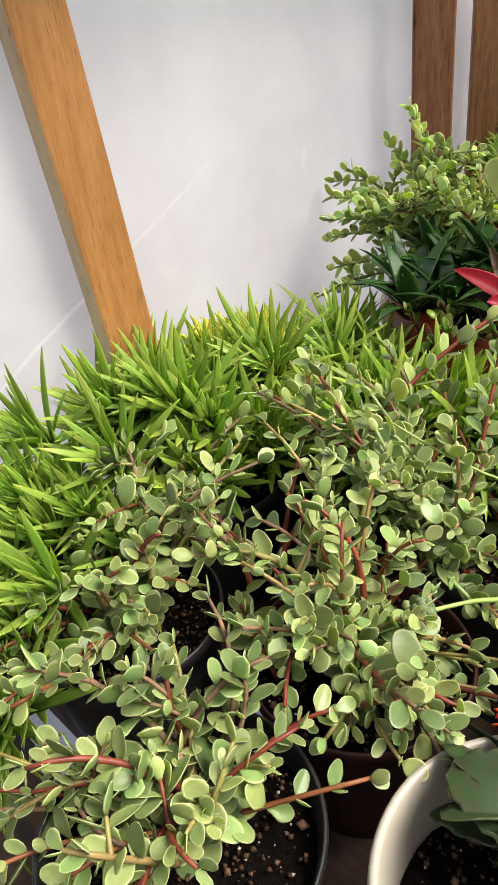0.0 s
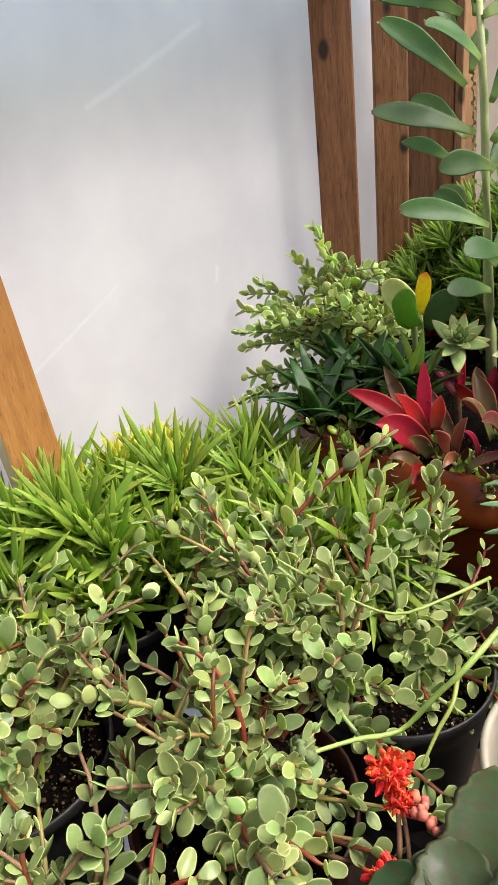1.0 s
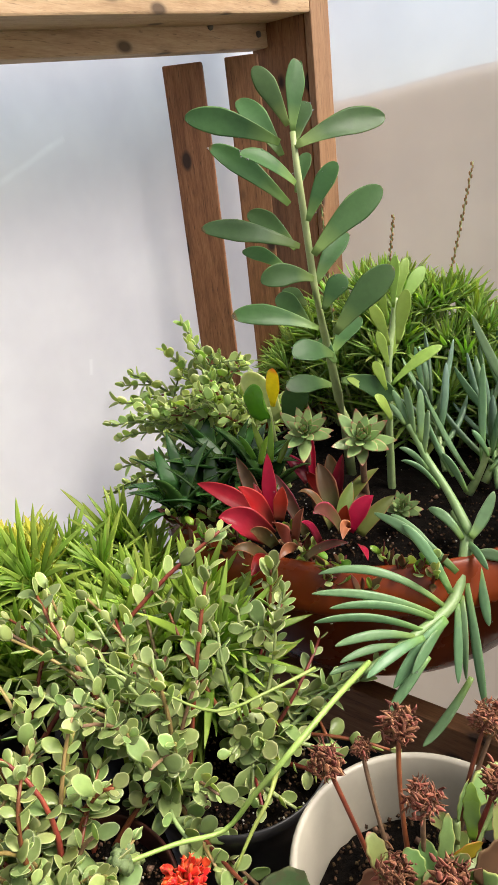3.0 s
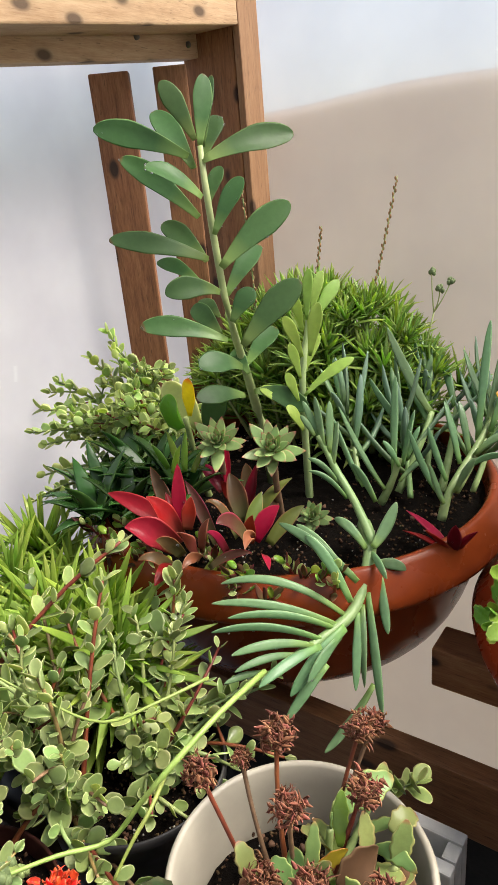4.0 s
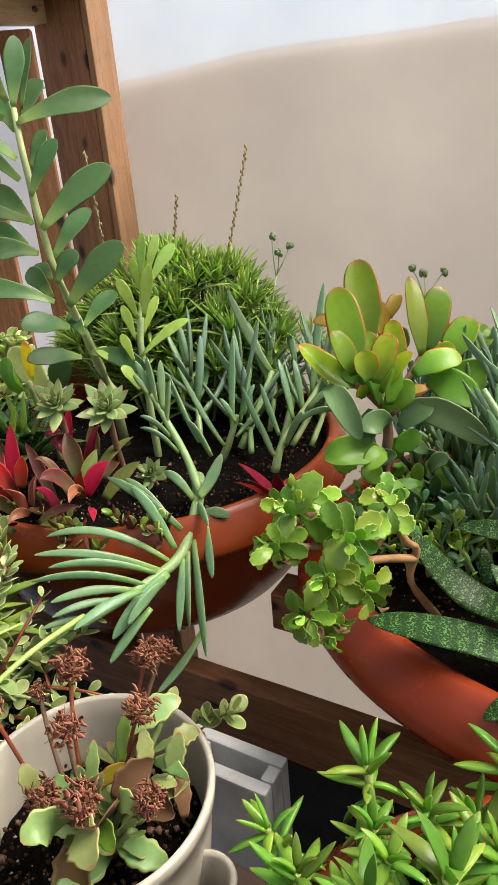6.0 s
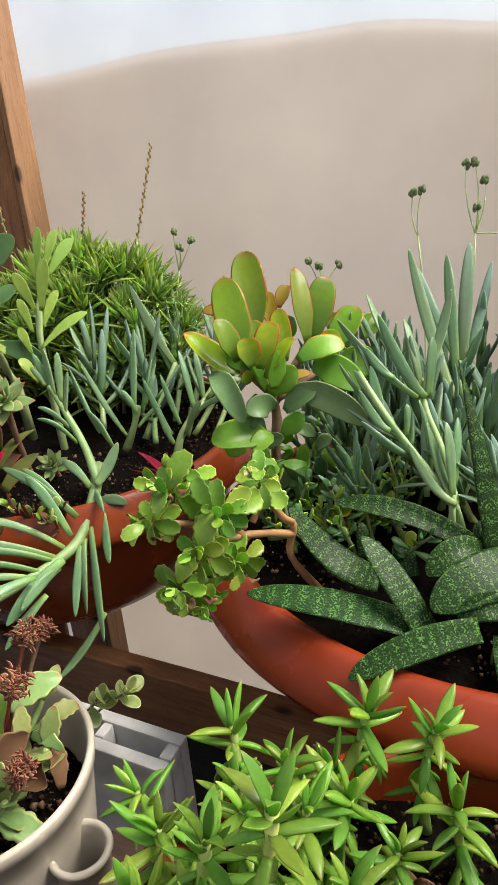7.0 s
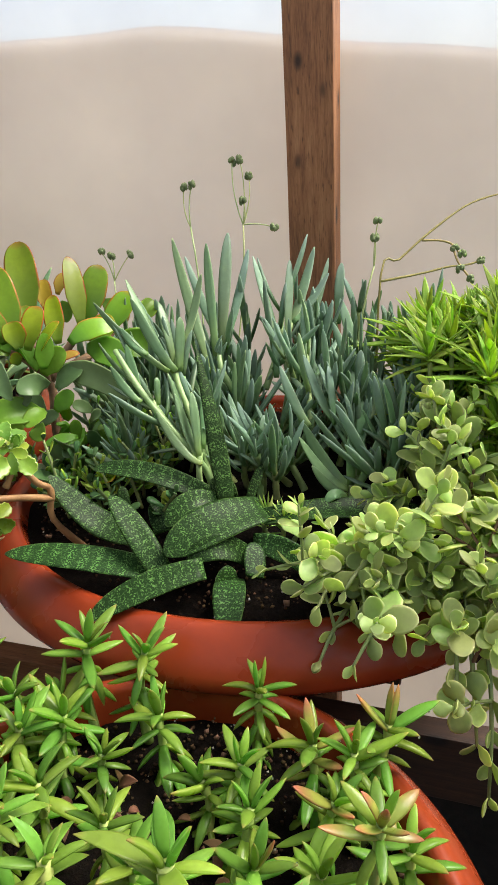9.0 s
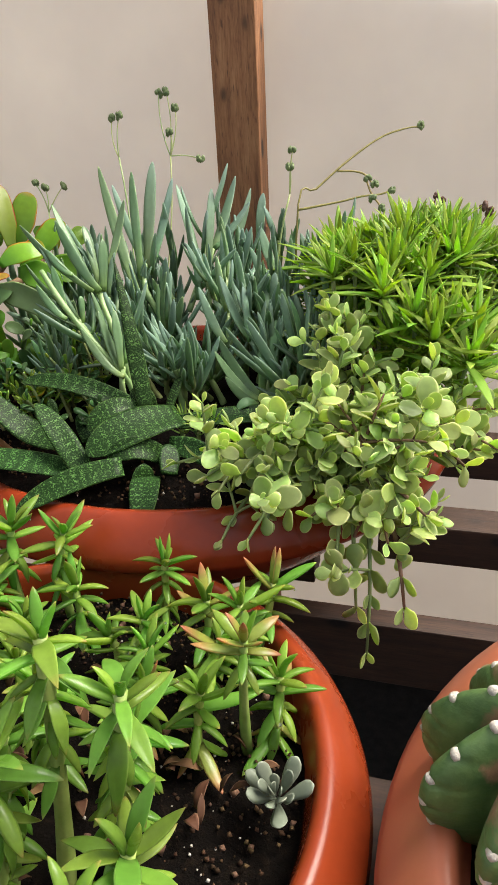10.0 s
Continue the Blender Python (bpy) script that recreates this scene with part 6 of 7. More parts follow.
spike_head((-0.355, 0.87, 1.07), (-0.362, 0.94, 1.228))
spike_head((-0.375, 0.80, 1.05), (-0.385, 0.80, 1.29))
bud_stalk("green seed heads above the stonecrop", (-0.22, 0.86, 0.958), [(-0.185, 0.865, 1.183), (-0.165, 0.87, 1.173), (-0.17, 0.85, 1.168)])

bud_cluster(droop, (-0.221, 0.254, 0.927), 0.0085, BUD_GREEN, 14)
bud_cluster(droop, (-0.228, 0.262, 0.922), 0.0075, BUD_GREEN, 12)

# ---- the bowl with the tongue-leaved plant ----
gast = thing("gasteria", (0.205, 0.575, 0.955), "gasteria with thick dark tongue leaves speckled pale green", "succulent")
TONGUES = (
    ((0.185, 0.545, 0.952), (0.056, 0.515, 0.976), 0.0144, 0.005),
    ((0.140, 0.572, 0.968), (0.068, 0.574, 1.017), 0.0133, -0.014),
    ((0.182, 0.536, 0.959), (0.127, 0.568, 1.007), 0.0113, 0.002),
    ((0.215, 0.540, 0.967), (0.142, 0.485, 0.949), 0.0107, 0.006),
    ((0.198, 0.617, 0.983), (0.096, 0.599, 1.012), 0.0099, 0.009),
    ((0.245, 0.606, 0.983), (0.184, 0.539, 0.976), 0.0187, 0.008),
    ((0.214, 0.600, 0.982), (0.176, 0.564, 0.986), 0.0125, 0.012),
    ((0.239, 0.570, 0.961), (0.201, 0.543, 0.971), 0.0107, 0.010),
    ((0.252, 0.549, 0.958), (0.246, 0.573, 0.974), 0.0093, 0.000),
    ((0.228, 0.622, 0.981), (0.234, 0.647, 1.005), 0.0047, 0.001),
    ((0.120, 0.599, 0.967), (0.113, 0.613, 0.990), 0.0058, 0.001),
    ((0.247, 0.599, 0.979), (0.380, 0.662, 0.962), 0.0125, 0.006),
)
TONGUES_B = (
    ((0.244, 0.580, 0.968), (0.301, 0.578, 0.944), 0.0100, 0.008),
    ((0.233, 0.551, 0.952), (0.246, 0.499, 0.939), 0.0126, 0.010),
    ((0.230, 0.536, 0.946), (0.232, 0.547, 0.968), 0.0108, 0.000),
    ((0.155, 0.600, 0.955), (0.141, 0.615, 0.974), 0.0097, 0.002),
    ((0.211, 0.613, 0.987), (0.206, 0.604, 0.997), 0.0115, 0.006),
)
leaf_rows(gast, TONGUES + TONGUES_B, 0.0026, tongue, GASTERIA, face=(0.25, -0.4, 0.75), tilt=0.3, fold=(0.15, 0.5), twist=0.5, k=12, n=18)
erect = [Vector(p) for p in [(0.217, 0.598, 0.989), (0.205, 0.616, 1.034), (0.192, 0.638, 1.078), (0.175, 0.661, 1.115)]]
part("leaf", sweep_leaf(lambda s: bez(erect[0], erect[1] * 0.6 + erect[2] * 0.7 - erect[0] * 0.1 - erect[3] * 0.2, erect[3], s), spear, 0.0088, 0.0034, 10, 20, 0.25, Vector((0.4, -0.8, 0.2)), 0.5), GASTERIA, gast)

jade = thing("jade_plant", (0.010, 0.690, 0.955), "jade plant with yellow-green paddle leaves edged in red", "succulent")
for pts in ([(0.016, 0.672, 0.935), (0.015, 0.673, 1.013), (0.016, 0.678, 1.045), (0.012, 0.677, 1.072), (0.003, 0.679, 1.097), (-0.009, 0.693, 1.113)], [(0.014, 0.679, 1.061), (0.025, 0.703, 1.086), (0.030, 0.732, 1.101)], [(0.013, 0.677, 1.070), (0.001, 0.662, 1.090), (-0.006, 0.656, 1.096)], [(0.014, 0.680, 1.063), (0.035, 0.732, 1.072), (0.048, 0.753, 1.088)]):
    part("stem", tube_bm([Vector(p) for p in pts], 0.0052, 0.0034), STEM_BROWN, jade)
JADE_LEAVES = (
    ((-0.010, 0.699, 1.114), (-0.034, 0.739, 1.182), 0.0161, 0.002, SUNSET_JADE),
    ((-0.010, 0.668, 1.100), (-0.038, 0.699, 1.166), 0.0160, 0.002, SUNSET_JADE),
    ((-0.006, 0.655, 1.095), (-0.048, 0.639, 1.131), 0.0126, -0.004, SUNSET_JADE),
    ((0.012, 0.659, 1.097), (0.017, 0.680, 1.133), 0.0111, 0.003, SUNSET_JADE),
    ((-0.004, 0.649, 1.106), (-0.023, 0.651, 1.141), 0.0110, 0.002, SUNSET_JADE),
    ((0.017, 0.701, 1.091), (0.002, 0.727, 1.132), 0.0103, 0.002, SUNSET_JADE),
    ((0.030, 0.726, 1.102), (0.008, 0.758, 1.164), 0.0110, 0.003, SUNSET_JADE),
    ((0.032, 0.738, 1.100), (0.032, 0.776, 1.152), 0.0138, 0.004, SUNSET_JADE),
    ((0.031, 0.698, 1.093), (0.064, 0.730, 1.100), 0.0112, 0.006, SUNSET_JADE),
    ((0.023, 0.674, 1.079), (0.046, 0.689, 1.086), 0.0064, 0.002, RUSTY_JADE),
    ((0.046, 0.751, 1.088), (0.059, 0.787, 1.121), 0.0141, 0.002, SUNSET_JADE),
    ((0.037, 0.719, 1.081), (0.082, 0.720, 1.063), 0.0155, 0.006, MID_JADE),
)
JADE_LEAVES_B = (
    ((0.030, 0.675, 1.074), (0.101, 0.674, 1.049), 0.0122, 0.008, GREY_JADE),
    ((-0.026, 0.639, 1.096), (0.013, 0.619, 1.064), 0.0104, 0.008, GREY_JADE),
    ((0.019, 0.651, 1.037), (-0.016, 0.612, 1.045), 0.0136, 0.005, MID_JADE),
    ((-0.007, 0.727, 1.117), (-0.016, 0.742, 1.144), 0.0085, 0.002, RUSTY_JADE),
    ((-0.027, 0.711, 1.129), (-0.058, 0.692, 1.136), 0.0078, 0.003, RUSTY_JADE),
    ((0.007, 0.652, 1.101), (0.001, 0.655, 1.125), 0.0105, 0.002, SUNSET_JADE),
    ((0.050, 0.754, 1.065), (0.076, 0.782, 1.069), 0.0165, 0.004, MID_JADE),
    ((-0.009, 0.755, 1.126), (-0.006, 0.772, 1.144), 0.0071, 0.002, RUSTY_JADE),
    ((0.052, 0.640, 0.983), (0.059, 0.643, 1.006), 0.0123, 0.002, MID_JADE),
    ((0.006, 0.662, 1.072), (0.011, 0.640, 1.049), 0.0083, 0.003, GREY_JADE),
    ((-0.001, 0.744, 1.121), (0.012, 0.730, 1.104), 0.0090, 0.002, MID_JADE),
    ((0.028, 0.780, 1.113), (0.052, 0.781, 1.091), 0.0111, 0.003, SUNSET_JADE),
)
JADE_LEAVES_C = (
    ((0.061, 0.795, 1.087), (0.068, 0.820, 1.104), 0.0102, 0.002, MID_JADE),
    ((0.002, 0.654, 1.085), (0.001, 0.647, 1.097), 0.0063, 0.002, SUNSET_JADE),
)
leaf_rows(jade, JADE_LEAVES + JADE_LEAVES_B + JADE_LEAVES_C, 0.0012, broad, tilt=0.35, fold=(0.15, 0.45), twist=0.6, k=12, n=16)
JADE_LOWER = (
    ((0.012, 0.667, 1.076), (-0.002, 0.655, 1.104), 0.0108, 0.003, MID_JADE),
    ((0.017, 0.667, 1.071), (0.040, 0.676, 1.090), 0.0113, 0.004, MID_JADE),
    ((0.022, 0.665, 1.062), (0.009, 0.635, 1.064), 0.0107, 0.004, GREY_JADE),
    ((0.022, 0.661, 1.079), (0.025, 0.667, 1.112), 0.0106, 0.002, MID_JADE),
    ((0.030, 0.666, 1.057), (0.055, 0.676, 1.076), 0.0113, 0.003, GREY_JADE),
    ((0.015, 0.662, 1.088), (0.035, 0.681, 1.119), 0.0097, 0.002, SUNSET_JADE),
    ((0.001, 0.658, 1.094), (-0.019, 0.659, 1.117), 0.0107, 0.002, MID_JADE),
    ((0.030, 0.657, 1.039), (0.049, 0.663, 1.055), 0.0088, 0.002, MID_JADE),
    ((0.021, 0.653, 1.040), (0.015, 0.628, 1.033), 0.0088, 0.003, MID_JADE),
    ((0.036, 0.731, 1.083), (0.052, 0.751, 1.105), 0.0121, 0.002, SUNSET_JADE),
    ((0.004, 0.687, 1.100), (-0.013, 0.693, 1.129), 0.0101, 0.002, SUNSET_JADE),
)
leaf_rows(jade, JADE_LOWER, 0.0012, broad, tilt=0.45, fold=(0.15, 0.45), twist=0.7, k=12, n=16)

for i in range(34):
    p = Vector((rnd(-0.005, 0.075), rnd(0.645, 0.70), rnd(0.955, 1.03)))
    way = Vector((rnd(-1, 1), rnd(-1, 0.2), rnd(-0.2, 1.0))).normalized()
    strap(jade, p, p + way * rnd(0.018, 0.034), 0.004, rnd(0.006, 0.011), 0.0011, broad, random.choice([MID_JADE, MID_JADE, GREY_JADE, DARK_JADE]), normal=Vector((0.3, -0.6, 0.6)), fold=0.3, twist=rnd(-0.6, 0.6), k=10, n=10)

CURLS = [leaf_mesh("toothed_leaf", m, L, W, 0.0018, lobed, b, 10, 32, f) for m, L, W, b, f in ((SCALLOP, 0.030, 0.020, -0.2, 0.35), (SCALLOP_DEEP, 0.026, 0.019, 0.15, 0.45), (SCALLOP_DEEP, 0.032, 0.021, -0.45, 0.3), (SCALLOP, 0.022, 0.015, 0.25, 0.5))]
curly = thing("kalanchoe", (0.10, 0.56, 0.955), "bright green toothed-leaf kalanchoe sprawling over the bowl's rim", "succulent", "kalanchoes")
for pts in ([(0.090, 0.580, 0.940), (0.072, 0.563, 0.981), (0.076, 0.562, 1.010), (0.071, 0.553, 1.022), (0.061, 0.546, 1.043)], [(0.075, 0.563, 1.002), (0.065, 0.535, 1.017), (0.055, 0.511, 1.027), (0.041, 0.488, 1.033)], [(0.058, 0.514, 1.026), (0.028, 0.507, 1.047), (0.013, 0.495, 1.051)]):
    part("stem", tube_bm([Vector(p) for p in pts], 0.0032, 0.0026), STEM_OCHRE, curly, "ochre woody stem")
CURL_HEADS = (((0.059, 0.548, 1.049), 0.0204), ((0.015, 0.506, 1.059), 0.0235), ((0.050, 0.507, 1.049), 0.0211), ((0.047, 0.484, 1.031), 0.0207), ((0.011, 0.485, 1.045), 0.0192), ((0.038, 0.466, 1.016), 0.0204), ((0.062, 0.503, 1.017), 0.0175), ((0.017, 0.525, 1.058), 0.0182), ((0.048, 0.476, 1.002), 0.0152))
for place, reach in CURL_HEADS:
    place = Vector(place)
    axis = (place - Vector((0.045, 0.56, 1.02))).normalized() + Vector((0.15, -0.55, 0.25))
    part("stem", tube_bm(curve(Vector((0.055, 0.530, 1.02)).lerp(place, 0.2), place, 0.0, 0.004, 5), 0.0028, 0.0022), STEM_OCHRE, curly)
    for i, m in enumerate(rosette_poses(19, 1.0, 130, 25, 0.55, 0.028)):
        put("leaf", CURLS[i % 4], curly, upright(place, axis + Vector((rnd(-0.5, 0.5), rnd(-0.3, 0.3), rnd(-0.5, 0.5))), reach * 900, reach / rnd(0.022, 0.033)) @ m)
    for _ in range(2):
        q = place + Vector((rnd(-0.012, 0.012), -0.010, rnd(-0.012, 0.008)))
        strap(curly, q, q + Vector((rnd(-1, 1), rnd(-1, 0.2), rnd(-1, 1))) * 0.010, 0.004, 0.0045, 0.0006, lance, DRY_LEAF, "dry_leaf", fold=0.5, twist=rnd(-1, 1), k=6, n=6)
KALS = [leaf_mesh("scalloped_leaf", KAL_DARK, 0.045, 0.034, 0.0028, scalloped, -0.2, 8, 14, 0.12)]

TIPS = [leaf_mesh("small_leaf", SCALLOP, 0.013, 0.008, 0.002, obovate, 0.1, 6, 5), leaf_mesh("small_leaf", DARK_JADE, 0.014, 0.009, 0.002, obovate, -0.1, 6, 5)]
filler = thing("creeping_stonecrop", (0.075, 0.63, 0.955), "low creeping stonecrop with small dull green leaves", "succulent")
for i in range(40):
    p = Vector((rnd(0.0, 0.15), rnd(0.60, 0.72), 0.955))
    shoot(filler, curve(p, p + Vector((rnd(-0.03, 0.03), rnd(-0.03, 0.02), rnd(0.025, 0.075))), 0.004, 0, 4), 0.0018, 0.0012, STEM_GREEN, TIPS, 5, 0.25, 75, 35, 1.3, 0.8, pair=True, wild=0.35)
for a, b, w, mat in (((0.05, 0.64, 0.96), (0.03, 0.60, 1.0), 0.012, DARK_JADE), ((0.07, 0.65, 0.965), (0.10, 0.62, 0.99), 0.011, SUNSET_JADE), ((0.05, 0.66, 0.97), (0.045, 0.625, 1.025), 0.013, GREY_JADE), ((0.09, 0.67, 0.965), (0.13, 0.655, 0.98), 0.010, DRY_LEAF), ((0.03, 0.66, 0.965), (-0.01, 0.63, 0.985), 0.012, DARK_JADE)):
    strap(filler, a, b, 0.008, w, 0.0018, broad, mat, fold=0.25, twist=rnd(-0.5, 0.5))

# Blue finger leaves fill the middle and the back of the bowl.
blue = [thing("chalk_sticks", (x, 0.76, 0.955), "dense stand of blue-green finger-leaved chalk sticks", "succulent", "finger succulents") for x in (0.12, 0.20, 0.28)]
for i in range(72):
    u, v = (i * 0.618034) % 1.0, ((i + 0.5) * 0.754877) % 1.0
    x, y = 0.085 + 0.285 * u, 0.665 + 0.19 * v
    h = 0.030 + 0.090 * v + rnd(-0.020, 0.020)
    foot = Vector((x, y, 0.958))
    top = foot + Vector((rnd(-0.034, 0.034), rnd(-0.035, 0.02), h))
    owner = blue[0] if x < 0.165 else blue[1] if x < 0.25 else blue[2]
    shoot(owner, curve(foot, top, 0, rnd(-0.01, 0.01), 5), 0.0036, 0.0024, STEM_GREEN, CHALKS, 9, 0.45, 50, 10, rnd(0.75, 1.05), rnd(0.7, 0.95), up=0.3, wild=0.2)
for i in range(20):
    foot = Vector((rnd(0.02, 0.13), rnd(0.72, 0.85), 0.955))
    shoot(blue[0], curve(foot, foot + Vector((rnd(-0.03, 0.03), rnd(-0.03, 0.02), rnd(0.05, 0.11))), 0, rnd(-0.01, 0.01), 5), 0.0036, 0.0024, STEM_FINGER, CHALKS, 8, 0.3, 55, 18, 1.0, 0.85, up=0.3, wild=0.25)
near = thing("chalk_sticks", (0.185, 0.62, 0.955), "green-blue finger-leaved chalk sticks leaning over the gasteria", "succulent", "finger succulents")
for pts in ([(0.186, 0.660, 0.945), (0.181, 0.651, 0.993), (0.166, 0.662, 1.038), (0.147, 0.681, 1.069), (0.146, 0.697, 1.090)], [(0.190, 0.652, 0.945), (0.182, 0.643, 0.998), (0.151, 0.644, 1.037), (0.120, 0.654, 1.070), (0.095, 0.669, 1.097)], [(0.310, 0.665, 0.958), (0.309, 0.670, 0.977), (0.309, 0.687, 0.993)], [(0.192, 0.740, 0.950), (0.186, 0.737, 1.021), (0.168, 0.742, 1.059), (0.160, 0.767, 1.079)], [(0.232, 0.757, 0.950), (0.231, 0.759, 1.033), (0.227, 0.774, 1.067), (0.227, 0.796, 1.089)], [(0.183, 0.632, 0.945), (0.181, 0.630, 0.998), (0.180, 0.640, 1.015)], [(0.225, 0.668, 0.948), (0.224, 0.667, 0.994), (0.223, 0.676, 1.012)]):
    part("stem", tube_bm([Vector(p) for p in pts], 0.0036, 0.0026, 8), STEM_FINGER, near)
BLUE_FINGERS = (
    ((0.142, 0.686, 1.072), (0.086, 0.725, 1.148), 0.0067, -0.004),
    ((0.148, 0.679, 1.076), (0.105, 0.693, 1.139), 0.0064, -0.004),
    ((0.143, 0.688, 1.075), (0.120, 0.718, 1.129), 0.0056, 0.002),
    ((0.149, 0.684, 1.074), (0.148, 0.700, 1.120), 0.0065, 0.002),
    ((0.146, 0.709, 1.092), (0.153, 0.750, 1.148), 0.0057, -0.003),
    ((0.142, 0.677, 1.076), (0.074, 0.681, 1.137), 0.0050, -0.003),
    ((0.123, 0.677, 1.091), (0.098, 0.679, 1.115), 0.0050, -0.002),
    ((0.129, 0.641, 1.060), (0.104, 0.641, 1.092), 0.0048, -0.003),
    ((0.118, 0.662, 1.064), (0.104, 0.674, 1.101), 0.0054, -0.002),
    ((0.139, 0.653, 1.053), (0.138, 0.658, 1.077), 0.0039, 0.002),
    ((0.184, 0.631, 1.009), (0.144, 0.637, 1.053), 0.0052, -0.005),
    ((0.179, 0.636, 1.011), (0.154, 0.657, 1.063), 0.0062, -0.003),
)
BLUE_FINGERS_B = (
    ((0.180, 0.636, 1.011), (0.168, 0.662, 1.063), 0.0053, 0.002),
    ((0.179, 0.649, 1.015), (0.174, 0.681, 1.060), 0.0049, 0.002),
    ((0.308, 0.672, 0.975), (0.263, 0.683, 1.031), 0.0072, -0.005),
    ((0.307, 0.662, 0.979), (0.263, 0.667, 1.024), 0.0057, -0.005),
    ((0.308, 0.664, 0.983), (0.307, 0.682, 1.032), 0.0080, 0.002),
    ((0.312, 0.669, 0.978), (0.333, 0.706, 1.026), 0.0058, -0.004),
    ((0.311, 0.693, 0.978), (0.309, 0.731, 1.035), 0.0065, 0.002),
    ((0.307, 0.655, 0.977), (0.278, 0.648, 1.007), 0.0056, -0.003),
    ((0.307, 0.645, 0.980), (0.293, 0.629, 0.983), 0.0060, 0.003),
    ((0.318, 0.649, 0.979), (0.338, 0.663, 0.993), 0.0051, -0.002),
    ((0.163, 0.733, 1.056), (0.104, 0.803, 1.173), 0.0071, -0.005),
    ((0.161, 0.750, 1.067), (0.137, 0.812, 1.166), 0.0066, 0.002),
)
BLUE_FINGERS_C = (
    ((0.163, 0.763, 1.069), (0.154, 0.833, 1.173), 0.0084, 0.002),
    ((0.166, 0.766, 1.074), (0.175, 0.833, 1.156), 0.0062, -0.003),
    ((0.163, 0.765, 1.074), (0.110, 0.818, 1.152), 0.0057, -0.003),
    ((0.223, 0.773, 1.068), (0.183, 0.822, 1.151), 0.0061, -0.003),
    ((0.227, 0.777, 1.072), (0.219, 0.832, 1.145), 0.0061, 0.002),
    ((0.226, 0.794, 1.084), (0.240, 0.856, 1.154), 0.0073, -0.003),
    ((0.229, 0.797, 1.089), (0.256, 0.850, 1.128), 0.0062, -0.002),
    ((0.235, 0.825, 1.069), (0.249, 0.886, 1.137), 0.0064, -0.002),
    ((0.267, 0.841, 1.077), (0.263, 0.888, 1.131), 0.0070, 0.002),
    ((0.290, 0.818, 1.061), (0.271, 0.832, 1.106), 0.0073, -0.003),
    ((0.286, 0.706, 1.025), (0.256, 0.722, 1.081), 0.0064, -0.004),
    ((0.287, 0.704, 1.021), (0.278, 0.725, 1.070), 0.0054, 0.002),
)
BLUE_FINGERS_D = (
    ((0.304, 0.740, 1.034), (0.303, 0.759, 1.075), 0.0061, 0.002),
    ((0.266, 0.697, 1.022), (0.234, 0.720, 1.070), 0.0060, -0.004),
    ((0.314, 0.725, 1.019), (0.327, 0.757, 1.050), 0.0061, -0.003),
    ((0.158, 0.647, 1.003), (0.147, 0.682, 1.058), 0.0050, 0.002),
    ((0.222, 0.751, 1.047), (0.216, 0.782, 1.093), 0.0059, 0.002),
    ((0.223, 0.674, 1.007), (0.199, 0.694, 1.043), 0.0045, -0.002),
    ((0.225, 0.672, 1.003), (0.226, 0.688, 1.034), 0.0045, 0.002),
    ((0.230, 0.663, 1.005), (0.243, 0.672, 1.013), 0.0034, 0.001),
    ((0.216, 0.667, 0.999), (0.188, 0.703, 1.047), 0.0050, -0.002),
    ((0.194, 0.751, 1.045), (0.165, 0.781, 1.081), 0.0055, -0.002),
)
for pts, n in (([(0.180, 0.651, 0.994), (0.146, 0.657, 1.031), (0.109, 0.673, 1.070)], 10), ([(0.179, 0.662, 0.992), (0.164, 0.675, 1.032), (0.139, 0.702, 1.083)], 10), ([(0.309, 0.688, 0.970), (0.308, 0.712, 0.996), (0.303, 0.735, 1.024)], 8), ([(0.265, 0.714, 1.009), (0.256, 0.738, 1.043), (0.250, 0.760, 1.068)], 9), ([(0.210, 0.752, 1.034), (0.216, 0.781, 1.065), (0.215, 0.813, 1.107)], 9)):
    shoot(near, pts, 0.0034, 0.0026, STEM_FINGER, CHALKS, n, 0.25, 55, 22, 1.0, 0.85, up=0.15, wild=0.2)
leaf_rows(near, BLUE_FINGERS + BLUE_FINGERS_B, 0.0023, spindle, CHALK_GREEN, tilt=0.5, k=10, n=14, grow=0.82, fold=(0.15, 0.45), bow=2.0)
leaf_rows(near, BLUE_FINGERS_C + BLUE_FINGERS_D, 0.0023, spindle, CHALK, tilt=0.5, k=10, n=14, grow=0.82, fold=(0.15, 0.45), bow=2.0)
bud_stalk("round green seed heads on thin stalks", (0.12, 0.80, 0.958), [(0.088, 0.889, 1.214), (0.097, 0.889, 1.216)])
bud_stalk("round green seed heads on thin stalks", (0.135, 0.82, 0.958), [(0.132, 0.93, 1.236), (0.141, 0.931, 1.238), (0.152, 0.925, 1.221), (0.148, 0.91, 1.196), (0.182, 0.915, 1.166)])
bud_stalk("round green seed heads on thin stalks", (0.30, 0.80, 0.958), [(0.307, 0.841, 1.18), (0.304, 0.84, 1.165)])
bud_stalk("round green seed heads behind the jade plant", (0.0, 0.82, 0.958), [(-0.032, 0.9, 1.143), (-0.02, 0.9, 1.138), (0.0, 0.91, 1.138)])
arching = thing("flower_stalk", (0.31, 0.82, 0.955), "round green seed heads on a long arching branched stalk", "flower stalk", "seed heads")
